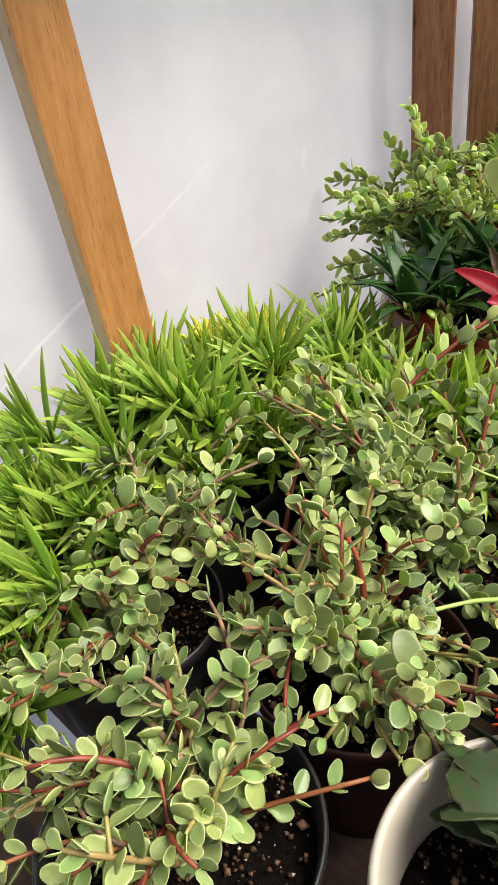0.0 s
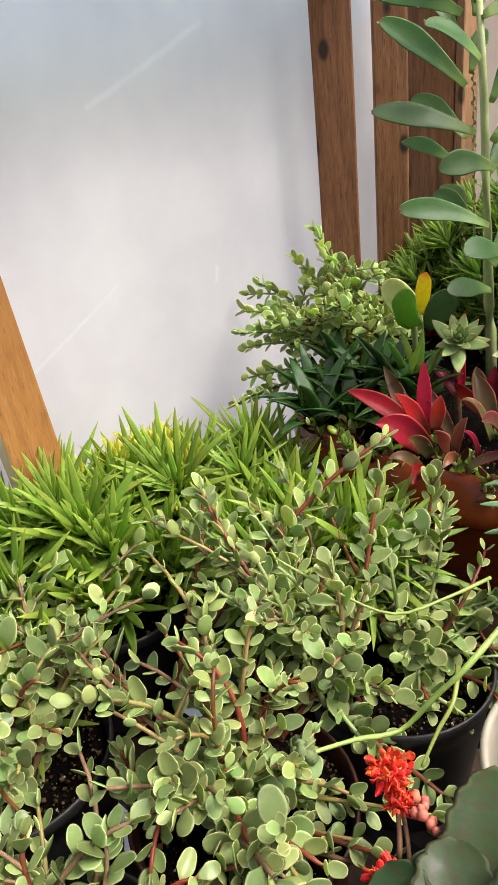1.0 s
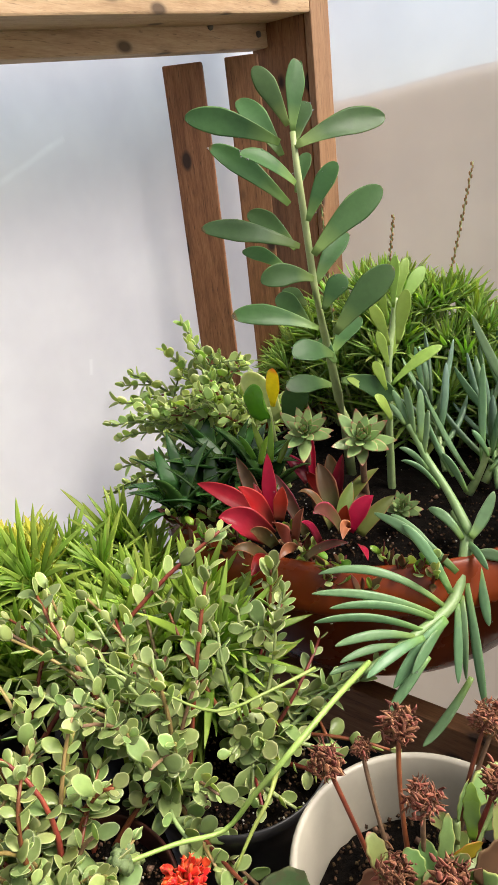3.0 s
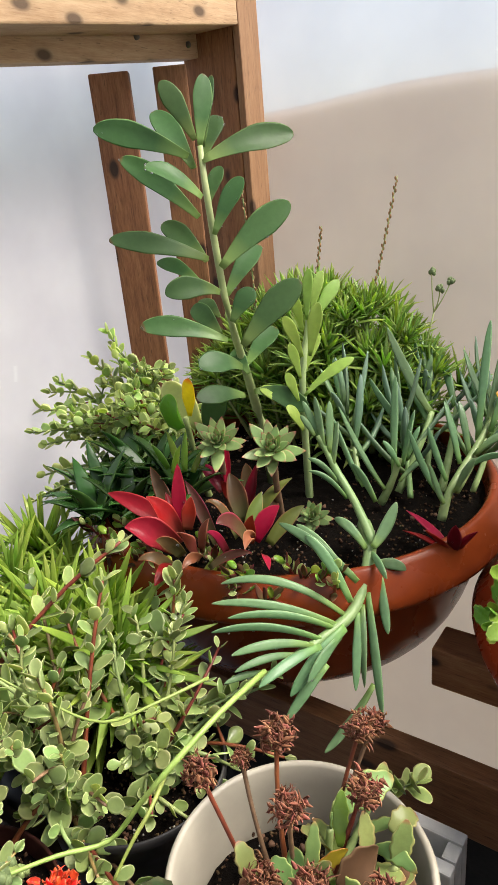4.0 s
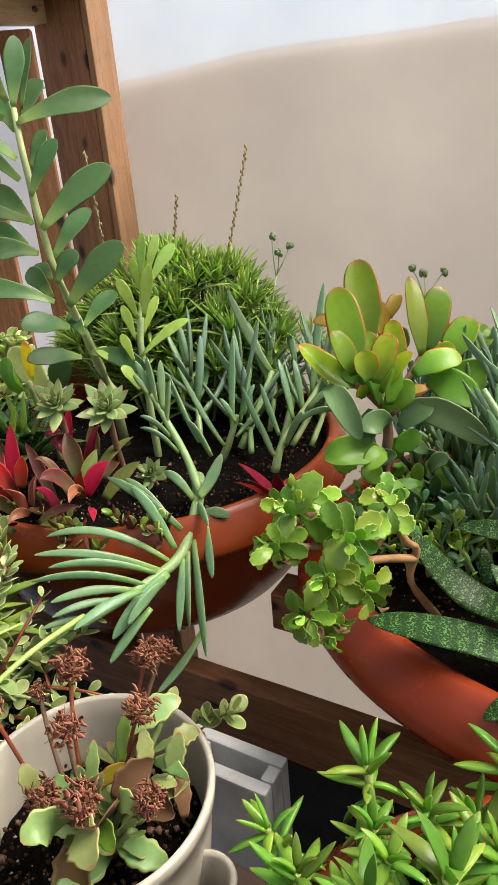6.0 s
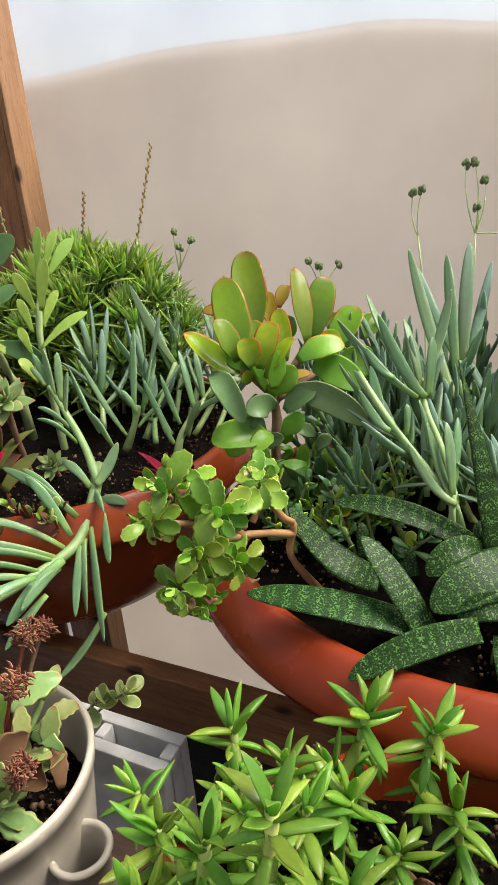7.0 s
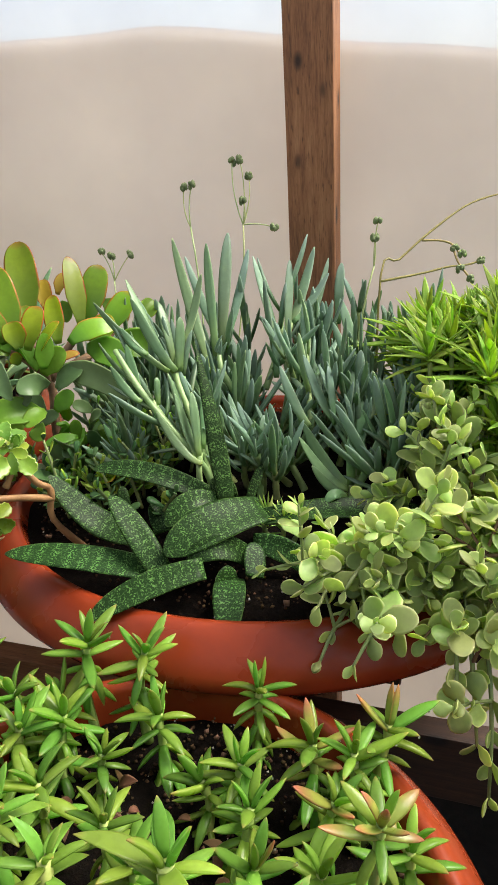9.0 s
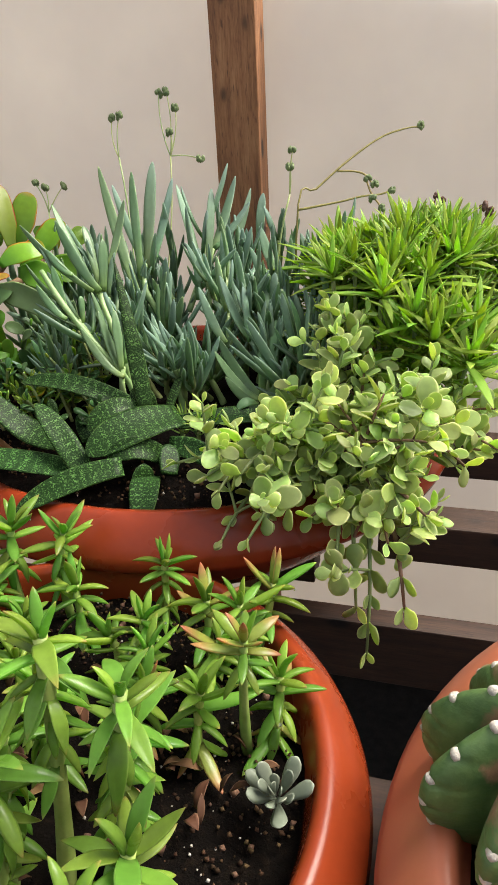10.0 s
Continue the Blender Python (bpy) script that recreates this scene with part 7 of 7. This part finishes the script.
for pts in ([(0.310, 0.820, 0.955), (0.308, 0.864, 1.123), (0.325, 0.880, 1.136), (0.353, 0.905, 1.159), (0.387, 0.934, 1.181), (0.414, 0.951, 1.189), (0.431, 0.959, 1.190)], [(0.346, 0.899, 1.152), (0.363, 0.904, 1.151), (0.377, 0.903, 1.147), (0.386, 0.897, 1.137)], [(0.309, 0.858, 1.118), (0.351, 0.876, 1.123), (0.375, 0.887, 1.127), (0.394, 0.893, 1.128), (0.406, 0.898, 1.131)], [(0.377, 0.903, 1.147), (0.384, 0.892, 1.131), (0.397, 0.885, 1.116)]):
    part("stem", tube_bm([Vector(p) for p in pts], 0.0013, 0.0010, 6), STEM_OLIVE, arching)
for head in [(0.432, 0.960, 1.191), (0.388, 0.898, 1.138), (0.407, 0.899, 1.131), (0.398, 0.885, 1.115), (0.380, 0.901, 1.143), (0.387, 0.889, 1.124)]:
    bud_cluster(arching, head, 0.0052, BUD_GREEN)
bud_stalk("dark red seed heads on a thin stalk", (0.41, 0.79, 0.955), [(0.455, 0.9, 1.125), (0.462, 0.9, 1.12), (0.445, 0.9, 1.11), (0.438, 0.9, 1.1)], STEM_RED, BUD_BROWN, 0.004)
bud_stalk("brown seed heads on a thin stalk", (0.455, 0.79, 0.96), [(0.505, 0.89, 1.115), (0.512, 0.89, 1.11)], STEM_BROWN, BUD_BROWN, 0.006)

PALE = "pale plump-leaved elephant bush"
bush(PALE + " climbing between the stonecrops", (0.375, 0.63, 0.955), [(0.375, 0.645, 1.075), (0.355, 0.635, 1.05), (0.39, 0.62, 1.05), (0.345, 0.62, 1.015), (0.43, 0.62, 1.045), (0.405, 0.655, 1.07)], EB_PALE, [STEM_GREEN], gap=0.016, size=(0.9, 0.6), twigs=2, group="elephant bushes", s0=0.35)
bush(PALE + " spilling over the bowl's rim", (0.365, 0.585, 0.955), [(0.270, 0.525, 0.985), (0.300, 0.510, 0.985), (0.330, 0.50, 0.995), (0.350, 0.505, 1.0), (0.315, 0.49, 0.94), (0.365, 0.50, 0.97), (0.345, 0.545, 1.01), (0.385, 0.53, 1.02), (0.34, 0.475, 0.955)], EB_PALE, [STEM_GREEN], gap=0.015, size=(0.95, 0.6), twigs=3, group="elephant bushes", s0=0.25, extra=3)
bush(PALE + " hanging far below the bowl's rim", (0.41, 0.575, 0.955), [(0.42, 0.48, 0.90), (0.43, 0.47, 0.865), (0.405, 0.475, 0.94), (0.44, 0.49, 0.955), (0.465, 0.50, 0.975), (0.49, 0.54, 0.995), (0.47, 0.56, 1.015), (0.445, 0.54, 1.01), (0.42, 0.52, 1.0), (0.455, 0.475, 0.91), (0.508, 0.647, 0.966), (0.482, 0.625, 0.981), (0.517, 0.683, 0.983), (0.456, 0.646, 0.990), (0.431, 0.612, 0.984), (0.404, 0.641, 1.006)], EB_PALE, [STEM_GREEN, STEM_BROWN], gap=0.013, size=(0.95, 0.7), twigs=4, group="elephant bushes", s0=0.12, lift=0.05, extra=4)
spiky("bright green lance-leaved stonecrop at the bowl's edge", (0.425, 0.70, 0.955), [ (0.415, 0.68, 1.075), (0.445, 0.665, 1.055), (0.42, 0.72, 1.085), (0.455, 0.71, 1.08), (0.475, 0.68, 1.05), (0.385, 0.735, 1.09), (0.43, 0.76, 1.10), (0.47, 0.75, 1.09), (0.49, 0.645, 1.03)], BRIGHT_R, STEM_GREEN, (0.75, 1.05), 0.3, group="stonecrop cushions", low=84, more=9, count=18, tiers=(1.0, 0.6))
spiky("dark green stonecrop cushion behind the bright one", (0.44, 0.79, 0.955), ring_tops(0.45, 0.80, 1.05, 0.10, 0.06, 0.05, 22, 9), DARK_R + BRIGHT_R[:2], STEM_GREEN, (0.9, 1.2), 0.3, group="stonecrop cushions", low=75, more=14)
spiky("tiny green stonecrop rosettes in bare soil", (0.255, 0.60, 0.955), [(0.262, 0.607, 0.975), (0.275, 0.612, 0.978), (0.245, 0.615, 0.972)], DARK_R, STEM_GREEN, (0.42, 0.58), 0.2, count=14)

# ---- the near bowl of stonecrop ----
def star(plant, foot, top, size, leaves, tiers=5, thick=0.0030):
    """A fleshy stem: an upright pair at its tip, whorls spread below it and old leaves hanging against the stem."""
    pts = [Vector(p) for p in curve(foot, top, 0.0, rnd(-0.010, 0.010), 8)]
    part("stem", tube_bm(pts, thick * 1.2, thick * 0.8), STEM_LEAFY, plant)
    length = sum((b - a).length for a, b in zip(pts, pts[1:]))
    spin = rnd(0, 360)
    for i, (down, count, tilt, grow) in enumerate(((0.0, 3, 16, 0.80), (0.005, 4, 58, 1.0), (0.014, 4, 84, 1.0), (0.027, 4, 112, 0.95), (0.042, 4, 135, 0.9), (0.057, 4, 125, 0.85), (0.074, 4, 120, 0.8), (0.092, 4, 115, 0.8))[:tiers]):
        s = 1 - min(0.9, down * size / length)
        k = min(7, int(s * 8))
        p, d = pts[k].lerp(pts[k + 1], s * 8 - k), (pts[k + 1] - pts[k]).normalized()
        for j in range(count):
            out = Matrix.Rotation(radians(spin + 360 * j / count + 45 * (i % 2) + rnd(-16, 16)), 3, d) @ d.orthogonal().normalized()
            o = radians(tilt + rnd(-14, 14))
            way = d * math.cos(o) + out * math.sin(o)
            face = d * math.sin(o) - out * math.cos(o)
            set_leaf(plant, random.choice(leaves), facing(p + out * thick * 0.5, way, face + Vector((rnd(-0.2, 0.2), rnd(-0.2, 0.2), 0)), size * grow * rnd(0.75, 1.15)), "leaf", 260)


crops = [thing("broadleaf_stonecrop", p, "fresh green stonecrop with starry pointed leaves on short stems", "stonecrop", "starry stonecrops") for p in ((0.16, 0.33, 0.885), (0.26, 0.36, 0.885), (0.34, 0.33, 0.885))]
for k, top in (
    (0, (0.166, 0.447, 0.968)), (0, (0.205, 0.452, 0.962)), (1, (0.282, 0.455, 0.945)), (2, (0.367, 0.440, 0.950)), (1, (0.222, 0.428, 0.935)), (0, (0.150, 0.425, 0.935)),
    (0, (0.128, 0.41, 0.95)), (0, (0.105, 0.39, 0.945)), (0, (0.150, 0.385, 0.95)), (1, (0.198, 0.395, 0.930)), (1, (0.285, 0.405, 0.935)), (1, (0.300, 0.375, 0.940)),
) + (
    (0, (0.185, 0.35, 0.955)), (0, (0.145, 0.345, 0.955)), (0, (0.11, 0.345, 0.95)), (2, (0.345, 0.385, 0.945)), (0, (0.09, 0.31, 0.945)), (2, (0.325, 0.420, 0.945)),
    (0, (0.13, 0.305, 0.965)), (2, (0.315, 0.335, 0.955)), (2, (0.385, 0.375, 0.935)), (0, (0.1, 0.27, 0.95)), (0, (0.12, 0.37, 0.955)), (0, (0.168, 0.405, 0.945)), (0, (0.17, 0.31, 0.972)), (0, (0.13, 0.27, 0.96)), (0, (0.165, 0.27, 0.962)), (0, (0.078, 0.35, 0.945)), (2, (0.345, 0.345, 0.945)), (2, (0.350, 0.415, 0.950)), (1, (0.262, 0.395, 0.925)), (1, (0.235, 0.335, 0.960)), (1, (0.262, 0.315, 0.968)),
):
    leaves = SPURS + BLUSHES[:1] if k == 2 else SPURS
    star(crops[k], (top[0] + rnd(-0.015, 0.015), top[1] - 0.012, 0.89), top, rnd(0.66, 0.88), leaves, random.randint(5, 7))
star(crops[0], (0.105, 0.385, 0.89), (0.092, 0.415, 0.960), 0.85, SPURS, 6)
star(crops[0], (0.095, 0.355, 0.89), (0.050, 0.368, 0.938), 0.75, SPURS + BLUSHES[:1], 6)
star(crops[2], (0.368, 0.352, 0.89), (0.3726, 0.346, 0.990), 0.72, BLUSHES, 4)
BIG = [leaf_mesh("broad_stonecrop_leaf", SPURIUM_DEEP, L, W, 0.0036, lance_broad, b, 10, 12, 0.40) for L, W, b in ((0.040, 0.0140, -0.25), (0.036, 0.0140, -0.55), (0.032, 0.0120, 0.2))]
tallcrop = thing("broadleaf_stonecrop", (0.24, 0.26, 0.885), "tall broad-leaved stonecrop stems rising above the bowl", "stonecrop", "starry stonecrops")
for top in ((0.310, 0.266, 1.058), (0.347, 0.258, 1.042), (0.158, 0.330, 1.020), (0.205, 0.300, 1.005), (0.125, 0.325, 0.990), (0.241, 0.285, 1.005), (0.360, 0.222, 1.000), (0.295, 0.235, 1.020), (0.335, 0.280, 0.995), (0.280, 0.262, 1.000), (0.350, 0.195, 1.005), (0.210, 0.255, 1.010), (0.165, 0.270, 1.005)):
    star(tallcrop, (top[0] - 0.01, top[1] - 0.02, 0.885), top, rnd(0.62, 0.85), BIG + SPURS[:2], 8, 0.0040)
grey = thing("echeveria", (0.394, 0.318, 0.885), "small grey rosette succulent among dry leaves", "succulent", "rosettes")
GREYS = leaf_mesh("grey_leaf", GREY_LEAF, 0.030, 0.015, 0.0045, obovate, 0.2, 6, 6, 0.12)
for m in rosette_poses(15, 1.0, 72, 14, 0.5):
    put("leaf", GREYS, grey, upright((0.395, 0.317, 0.902), (0, -0.3, 1), 0.4, 0.85) @ m)
litter = thing("leaf_litter", (0.36, 0.30, 0.89), "dry curled brown leaves lying on the soil", "dry leaves", kind="stuff")
for i in range(90):
    p = Vector((0.255 + 0.125 * math.cos(i * 1.7) * rnd(0.3, 1.05), 0.325 + 0.09 * math.sin(i * 2.3) * rnd(0.2, 1.0), 0.897 + rnd(0, 0.006)))
    d = Vector((rnd(-1, 1), rnd(-1, 1), rnd(0.1, 0.8))).normalized()
    strap(litter, p, p + d * rnd(0.008, 0.020), 0.006, rnd(0.002, 0.0042), 0.0006, lance, DRY_LEAF, "dry_leaf", fold=0.4, twist=rnd(-1, 1), k=6, n=6)

# ---- kalanchoes in the cream pots ----
def flower_head(plant, at, size, material, count, name, shape=lance, ragged=False):
    """A packed head of small petals."""
    bm = bmesh.new()
    layers = (bm.verts.layers.float.new("rim"), bm.verts.layers.float.new("along"))
    at = Vector(at)
    for i in range(count):
        d = Vector((rnd(-1, 1), rnd(-1, 1), rnd(-0.5, 1))).normalized()
        side = d.orthogonal().normalized()
        side = Matrix.Rotation(rnd(0, 6.28), 3, d) @ side
        top = side.cross(d)
        a = at + d * size * rnd(0.1, 0.45) + Vector((rnd(-1, 1), rnd(-1, 1), rnd(-1, 1))) * size * 0.25
        L, W = size * rnd(0.25, 0.42), size * rnd(0.10, 0.20)
        if ragged:
            a = at + Vector((rnd(-1, 1), rnd(-1, 1), rnd(-1.2, 0.8))) * size * 0.48
            d = (d + Vector((rnd(-1, 1), rnd(-1, 1), rnd(-0.6, 0.6)))).normalized()
            side = d.orthogonal().normalized()
            top = side.cross(d)
            L, W = size * rnd(0.20, 0.48), size * rnd(0.03, 0.11)
        rings = [section(bm, layers, a + d * L * s + top * (0.35 * L * s * s * rnd(-1, 1)), side, top, max(W * shape(min(0.97, max(0.1, s))), W * 0.1), W * 0.12, 4, s, 0.2) for s in (0.0, 0.35, 0.7, 1.0)]
        for p, q in zip(rings, rings[1:]):
            for j in range(4):
                bm.faces.new([p[j], p[(j + 1) % 4], q[(j + 1) % 4], q[j]])
        bm.faces.new(rings[-1])
    part(name, bm, material, plant)


faded = thing("kalanchoe", (-0.065, 0.35, 0.88), "kalanchoe with withered brown flower heads in a cream pot", "kalanchoe", "kalanchoes")
KALS_G = [leaf_mesh("scalloped_leaf", m, L, W, 0.0022, scalloped, b, 8, 14, 0.22) for m, L, W, b in ((FADED_LEAF, 0.044, 0.026, -0.3), (FADED_LEAF, 0.036, 0.022, 0.2), (FADED_LEAF, 0.048, 0.024, -0.1))]
for head, s in (((-0.121, 0.334, 0.992), 0.014), ((-0.067, 0.344, 0.985), 0.014), ((-0.055, 0.41, 0.992), 0.013), ((-0.051, 0.421, 0.988), 0.010), ((-0.037, 0.375, 0.985), 0.014), ((-0.10, 0.385, 0.985), 0.016), ((-0.045, 0.325, 0.960), 0.017), ((-0.012, 0.345, 0.955), 0.013), ((-0.075, 0.325, 0.945), 0.015), ((-0.118, 0.37, 0.97), 0.009)):
    head = Vector(head)
    foot = Vector((-0.065 + (head.x + 0.065) * 0.3, 0.34 + (head.y - 0.34) * 0.3, 0.885))
    part("flower_stem", tube_bm(curve(foot, head, 0.004, rnd(-0.008, 0.008)), 0.0019, 0.0013, 6), random.choice([STEM_BROWN, STEM_RED]), faded)
    flower_head(faded, head, s * 1.05, PETAL_DRY, 230, "withered_flower", ragged=True)
for tip, n in (((-0.05, 0.335, 0.945), 9), ((-0.03, 0.365, 0.945), 8), ((-0.06, 0.375, 0.94), 8), ((-0.02, 0.335, 0.935), 7), ((-0.015, 0.37, 0.945), 7), ((-0.045, 0.40, 0.945), 7), ((-0.04, 0.32, 0.94), 6)):
    shoot(faded, curve((-0.065 + rnd(-0.01, 0.01), 0.345, 0.88), tip, 0.0, 0.005, 5), 0.0034, 0.0022, STEM_GREEN, KALS_G, n - 3, 0.3, 70, 22, 0.74, 0.5, up=0.2, wild=0.4)
for a, b, w in (((-0.045, 0.335, 0.925), (-0.025, 0.315, 0.958), 0.015), ((-0.03, 0.36, 0.92), (0.0, 0.35, 0.94), 0.009), ((-0.08, 0.335, 0.92), (-0.10, 0.325, 0.90), 0.010), ((-0.055, 0.325, 0.92), (-0.05, 0.305, 0.885), 0.012)):
    strap(faded, a, b, 0.006, w, 0.0008, scalloped, DRY_LEAF, "dry_leaf", fold=0.5, twist=rnd(-0.8, 0.8))
FADED_LEAVES = (
    ((-0.056, 0.382, 0.949), (-0.036, 0.413, 0.957), 0.0093, 0.004, FADED_LEAF),
    ((-0.026, 0.387, 0.945), (-0.018, 0.405, 0.945), 0.0070, 0.003, FADED_LEAF),
    ((-0.029, 0.372, 0.946), (-0.005, 0.373, 0.942), 0.0050, 0.006, FADED_LEAF),
    ((-0.035, 0.342, 0.944), (-0.025, 0.367, 0.955), 0.0101, 0.004, DRY_LEAF),
    ((-0.053, 0.340, 0.938), (-0.057, 0.354, 0.970), 0.0043, 0.002, FADED_LEAF),
    ((-0.046, 0.362, 0.948), (-0.054, 0.381, 0.968), 0.0048, 0.002, SCALLOP_DEEP),
    ((-0.079, 0.323, 0.938), (-0.092, 0.327, 0.961), 0.0059, 0.003, FADED_LEAF),
    ((-0.045, 0.321, 0.942), (-0.021, 0.304, 0.942), 0.0124, 0.005, FADED_LEAF),
)
FADED_LEAVES_B = (
    ((-0.058, 0.323, 0.936), (-0.065, 0.297, 0.945), 0.0103, 0.005, FADED_LEAF),
    ((-0.052, 0.343, 0.942), (-0.039, 0.358, 0.955), 0.0056, 0.004, RUSTY_JADE),
    ((-0.043, 0.346, 0.937), (-0.017, 0.340, 0.945), 0.0071, 0.005, FADED_LEAF),
    ((-0.042, 0.334, 0.938), (-0.021, 0.320, 0.936), 0.0078, 0.003, SCALLOP_DEEP),
    ((-0.004, 0.363, 0.922), (-0.016, 0.379, 0.942), 0.0060, 0.003, DRY_LEAF),
    ((-0.063, 0.334, 0.939), (-0.074, 0.333, 0.952), 0.0056, 0.003, FADED_LEAF),
    ((-0.046, 0.327, 0.943), (-0.057, 0.321, 0.957), 0.0063, 0.003, FADED_LEAF),
)
leaf_rows(faded, FADED_LEAVES + FADED_LEAVES_B, 0.0010, scalloped, tilt=0.5, fold=(0.1, 0.4), twist=0.7, k=10, n=20)

bloom = thing("kalanchoe", (-0.09, 0.15, 0.885), "kalanchoe with dark green leaves and scarlet flowers", "kalanchoe", "kalanchoes")
for tip, n in (((-0.125, 0.175, 0.935), 8), ((-0.10, 0.205, 0.925), 7), ((-0.135, 0.215, 0.915), 7), ((-0.08, 0.165, 0.95), 7), ((-0.06, 0.19, 0.93), 6), ((-0.11, 0.25, 0.905), 6)):
    shoot(bloom, curve((-0.09, 0.15, 0.885), tip, 0.015, 0.005, 5), 0.0036, 0.0026, STEM_GREEN, KALS, n, 0.35, 85, 35, 1.05, 0.75, up=0.2, wild=0.25)
for head, s in (((-0.161, 0.254, 0.956), 0.020), ((-0.140, 0.218, 0.930), 0.019), ((-0.153, 0.250, 0.945), 0.012)):
    part("flower_stem", tube_bm(curve((head[0] + 0.018, head[1] - 0.022, head[2] - 0.03), head, 0.0, 0.004), 0.0014, 0.0012, 6), STEM_BROWN, bloom)
    flower_head(bloom, head, s * 0.88, PETAL_RED, 150, "scarlet_flower", shape=lance_broad)
for p in ((-0.140, 0.250, 0.948), (-0.146, 0.258, 0.944), (-0.132, 0.250, 0.943), (-0.13, 0.225, 0.925), (-0.135, 0.232, 0.92)):
    bud_cluster(bloom, p, 0.0062, PETAL_PINK, 4)
for a, b, w in (((-0.100, 0.215, 0.935), (-0.116, 0.292, 0.955), 0.0185), ((-0.100, 0.19, 0.935), (-0.142, 0.215, 0.945), 0.017), ((-0.085, 0.205, 0.935), (-0.072, 0.262, 0.962), 0.018), ((-0.10, 0.17, 0.93), (-0.152, 0.165, 0.942), 0.018), ((-0.095, 0.19, 0.935), (-0.118, 0.245, 0.952), 0.018)):
    strap(bloom, a, b, 0.010, w, 0.0014, toothed, KAL_DARK, normal=Vector((0.1, -0.2, 1)), fold=rnd(0.15, 0.4), k=12, n=30, twist=rnd(-0.5, 0.5))


# ---- the cactus ----
def cactus_bm(R, H, ribs):
    bm = bmesh.new()
    rings, steps = [], ribs * 10
    for i in range(85):
        s = i / 84
        r = R * math.sin(math.pi * (0.09 + 0.90 * s)) ** 0.8 if s < 1 else 0.002
        row = []
        for k in range(steps):
            a = 2 * math.pi * k / steps
            rib = abs(math.cos(a * ribs / 2)) ** 1.1
            lump = 1 - 0.03 * rib * abs(math.cos(s * 22.0)) ** 14
            rr = max(0.001, r * (0.42 + 0.58 * rib) * lump)
            row.append(bm.verts.new((rr * math.cos(a), rr * math.sin(a), H * s)))
        rings.append(row)
    for a, b in zip(rings, rings[1:]):
        for k in range(steps):
            j = (k + 1) % steps
            bm.faces.new([a[k], a[j], b[j], b[k]])
    bm.faces.new(rings[-1])
    return bm


cactus_at = Vector((0.528, 0.326, 0.898))
cactus = thing("cactus", cactus_at, "ribbed dark green cactus with white woolly tufts", "cactus")
part("body", cactus_bm(0.064, 0.108, 9), CACTUS, cactus, m=Matrix.Translation(cactus_at))
tuft = bmesh.new()
bmesh.ops.create_icosphere(tuft, subdivisions=2, radius=0.0034)
for v in tuft.verts:
    v.co *= 1 + 0.25 * noise.noise(v.co * 700)
tuft_me = link_mesh("tuft", tuft, WOOL)
for rib in range(9):
    for s in (0.143, 0.286, 0.428, 0.571, 0.714, 0.857):
        a = 2 * math.pi * rib / 9
        r = 0.064 * 0.95 * math.sin(math.pi * (0.09 + 0.90 * s)) ** 0.8
        put("tuft", tuft_me, cactus, Matrix.Translation(cactus_at + Vector((r * math.cos(a), r * math.sin(a), 0.108 * s))) @ Matrix.Diagonal((rnd(0.8, 1.1), rnd(0.8, 1.1), rnd(0.7, 1.0), 1)))


# ---- water drops ----
def drops(plant, count, size):
    """Beads of water on the upper faces of a plant's leaves."""
    leaves = [o for o in plant.children if o.name.split(".")[0] == "leaf"]
    bm = bmesh.new()
    for _ in range(count):
        o = random.choice(leaves)
        p = random.choice(o.data.polygons)
        n = o.matrix_basis.to_3x3() @ p.normal
        if n.z < 0.15:
            continue
        c = o.matrix_basis @ p.center
        q = n.to_track_quat("Z", "Y").to_matrix().to_4x4()
        r = size * rnd(0.4, 1.0)
        bmesh.ops.create_icosphere(bm, subdivisions=2, radius=r, matrix=Matrix.Translation(c + Vector((rnd(-1, 1), rnd(-1, 1), 0)) * 0.0015) @ q @ Matrix.Diagonal((1, 1, 0.6, 1)))
    me = link_mesh("water_drop", bm, WATER)
    ob = new("water_drop", me)
    ob.parent = plant
    tagged(ob, "clear beads of water", kind="stuff")


for plant, count in ((tall, 260), (gast, 160), (jade, 160), (red, 60), (agave, 120), (droop, 120), (curly, 120)):
    drops(plant, count, 0.0014)
for plant in crops:
    drops(plant, 120, 0.0011)

# The leaves past each plant's limit, joined by material.
for owner, pieces in SPARE.items():
    for mat in {me.materials[0].name: me.materials[0] for me, _ in pieces}.values():
        joined("foliage", [(me, m) for me, m in pieces if me.materials[0] == mat], bpy.data.objects[owner], mat)
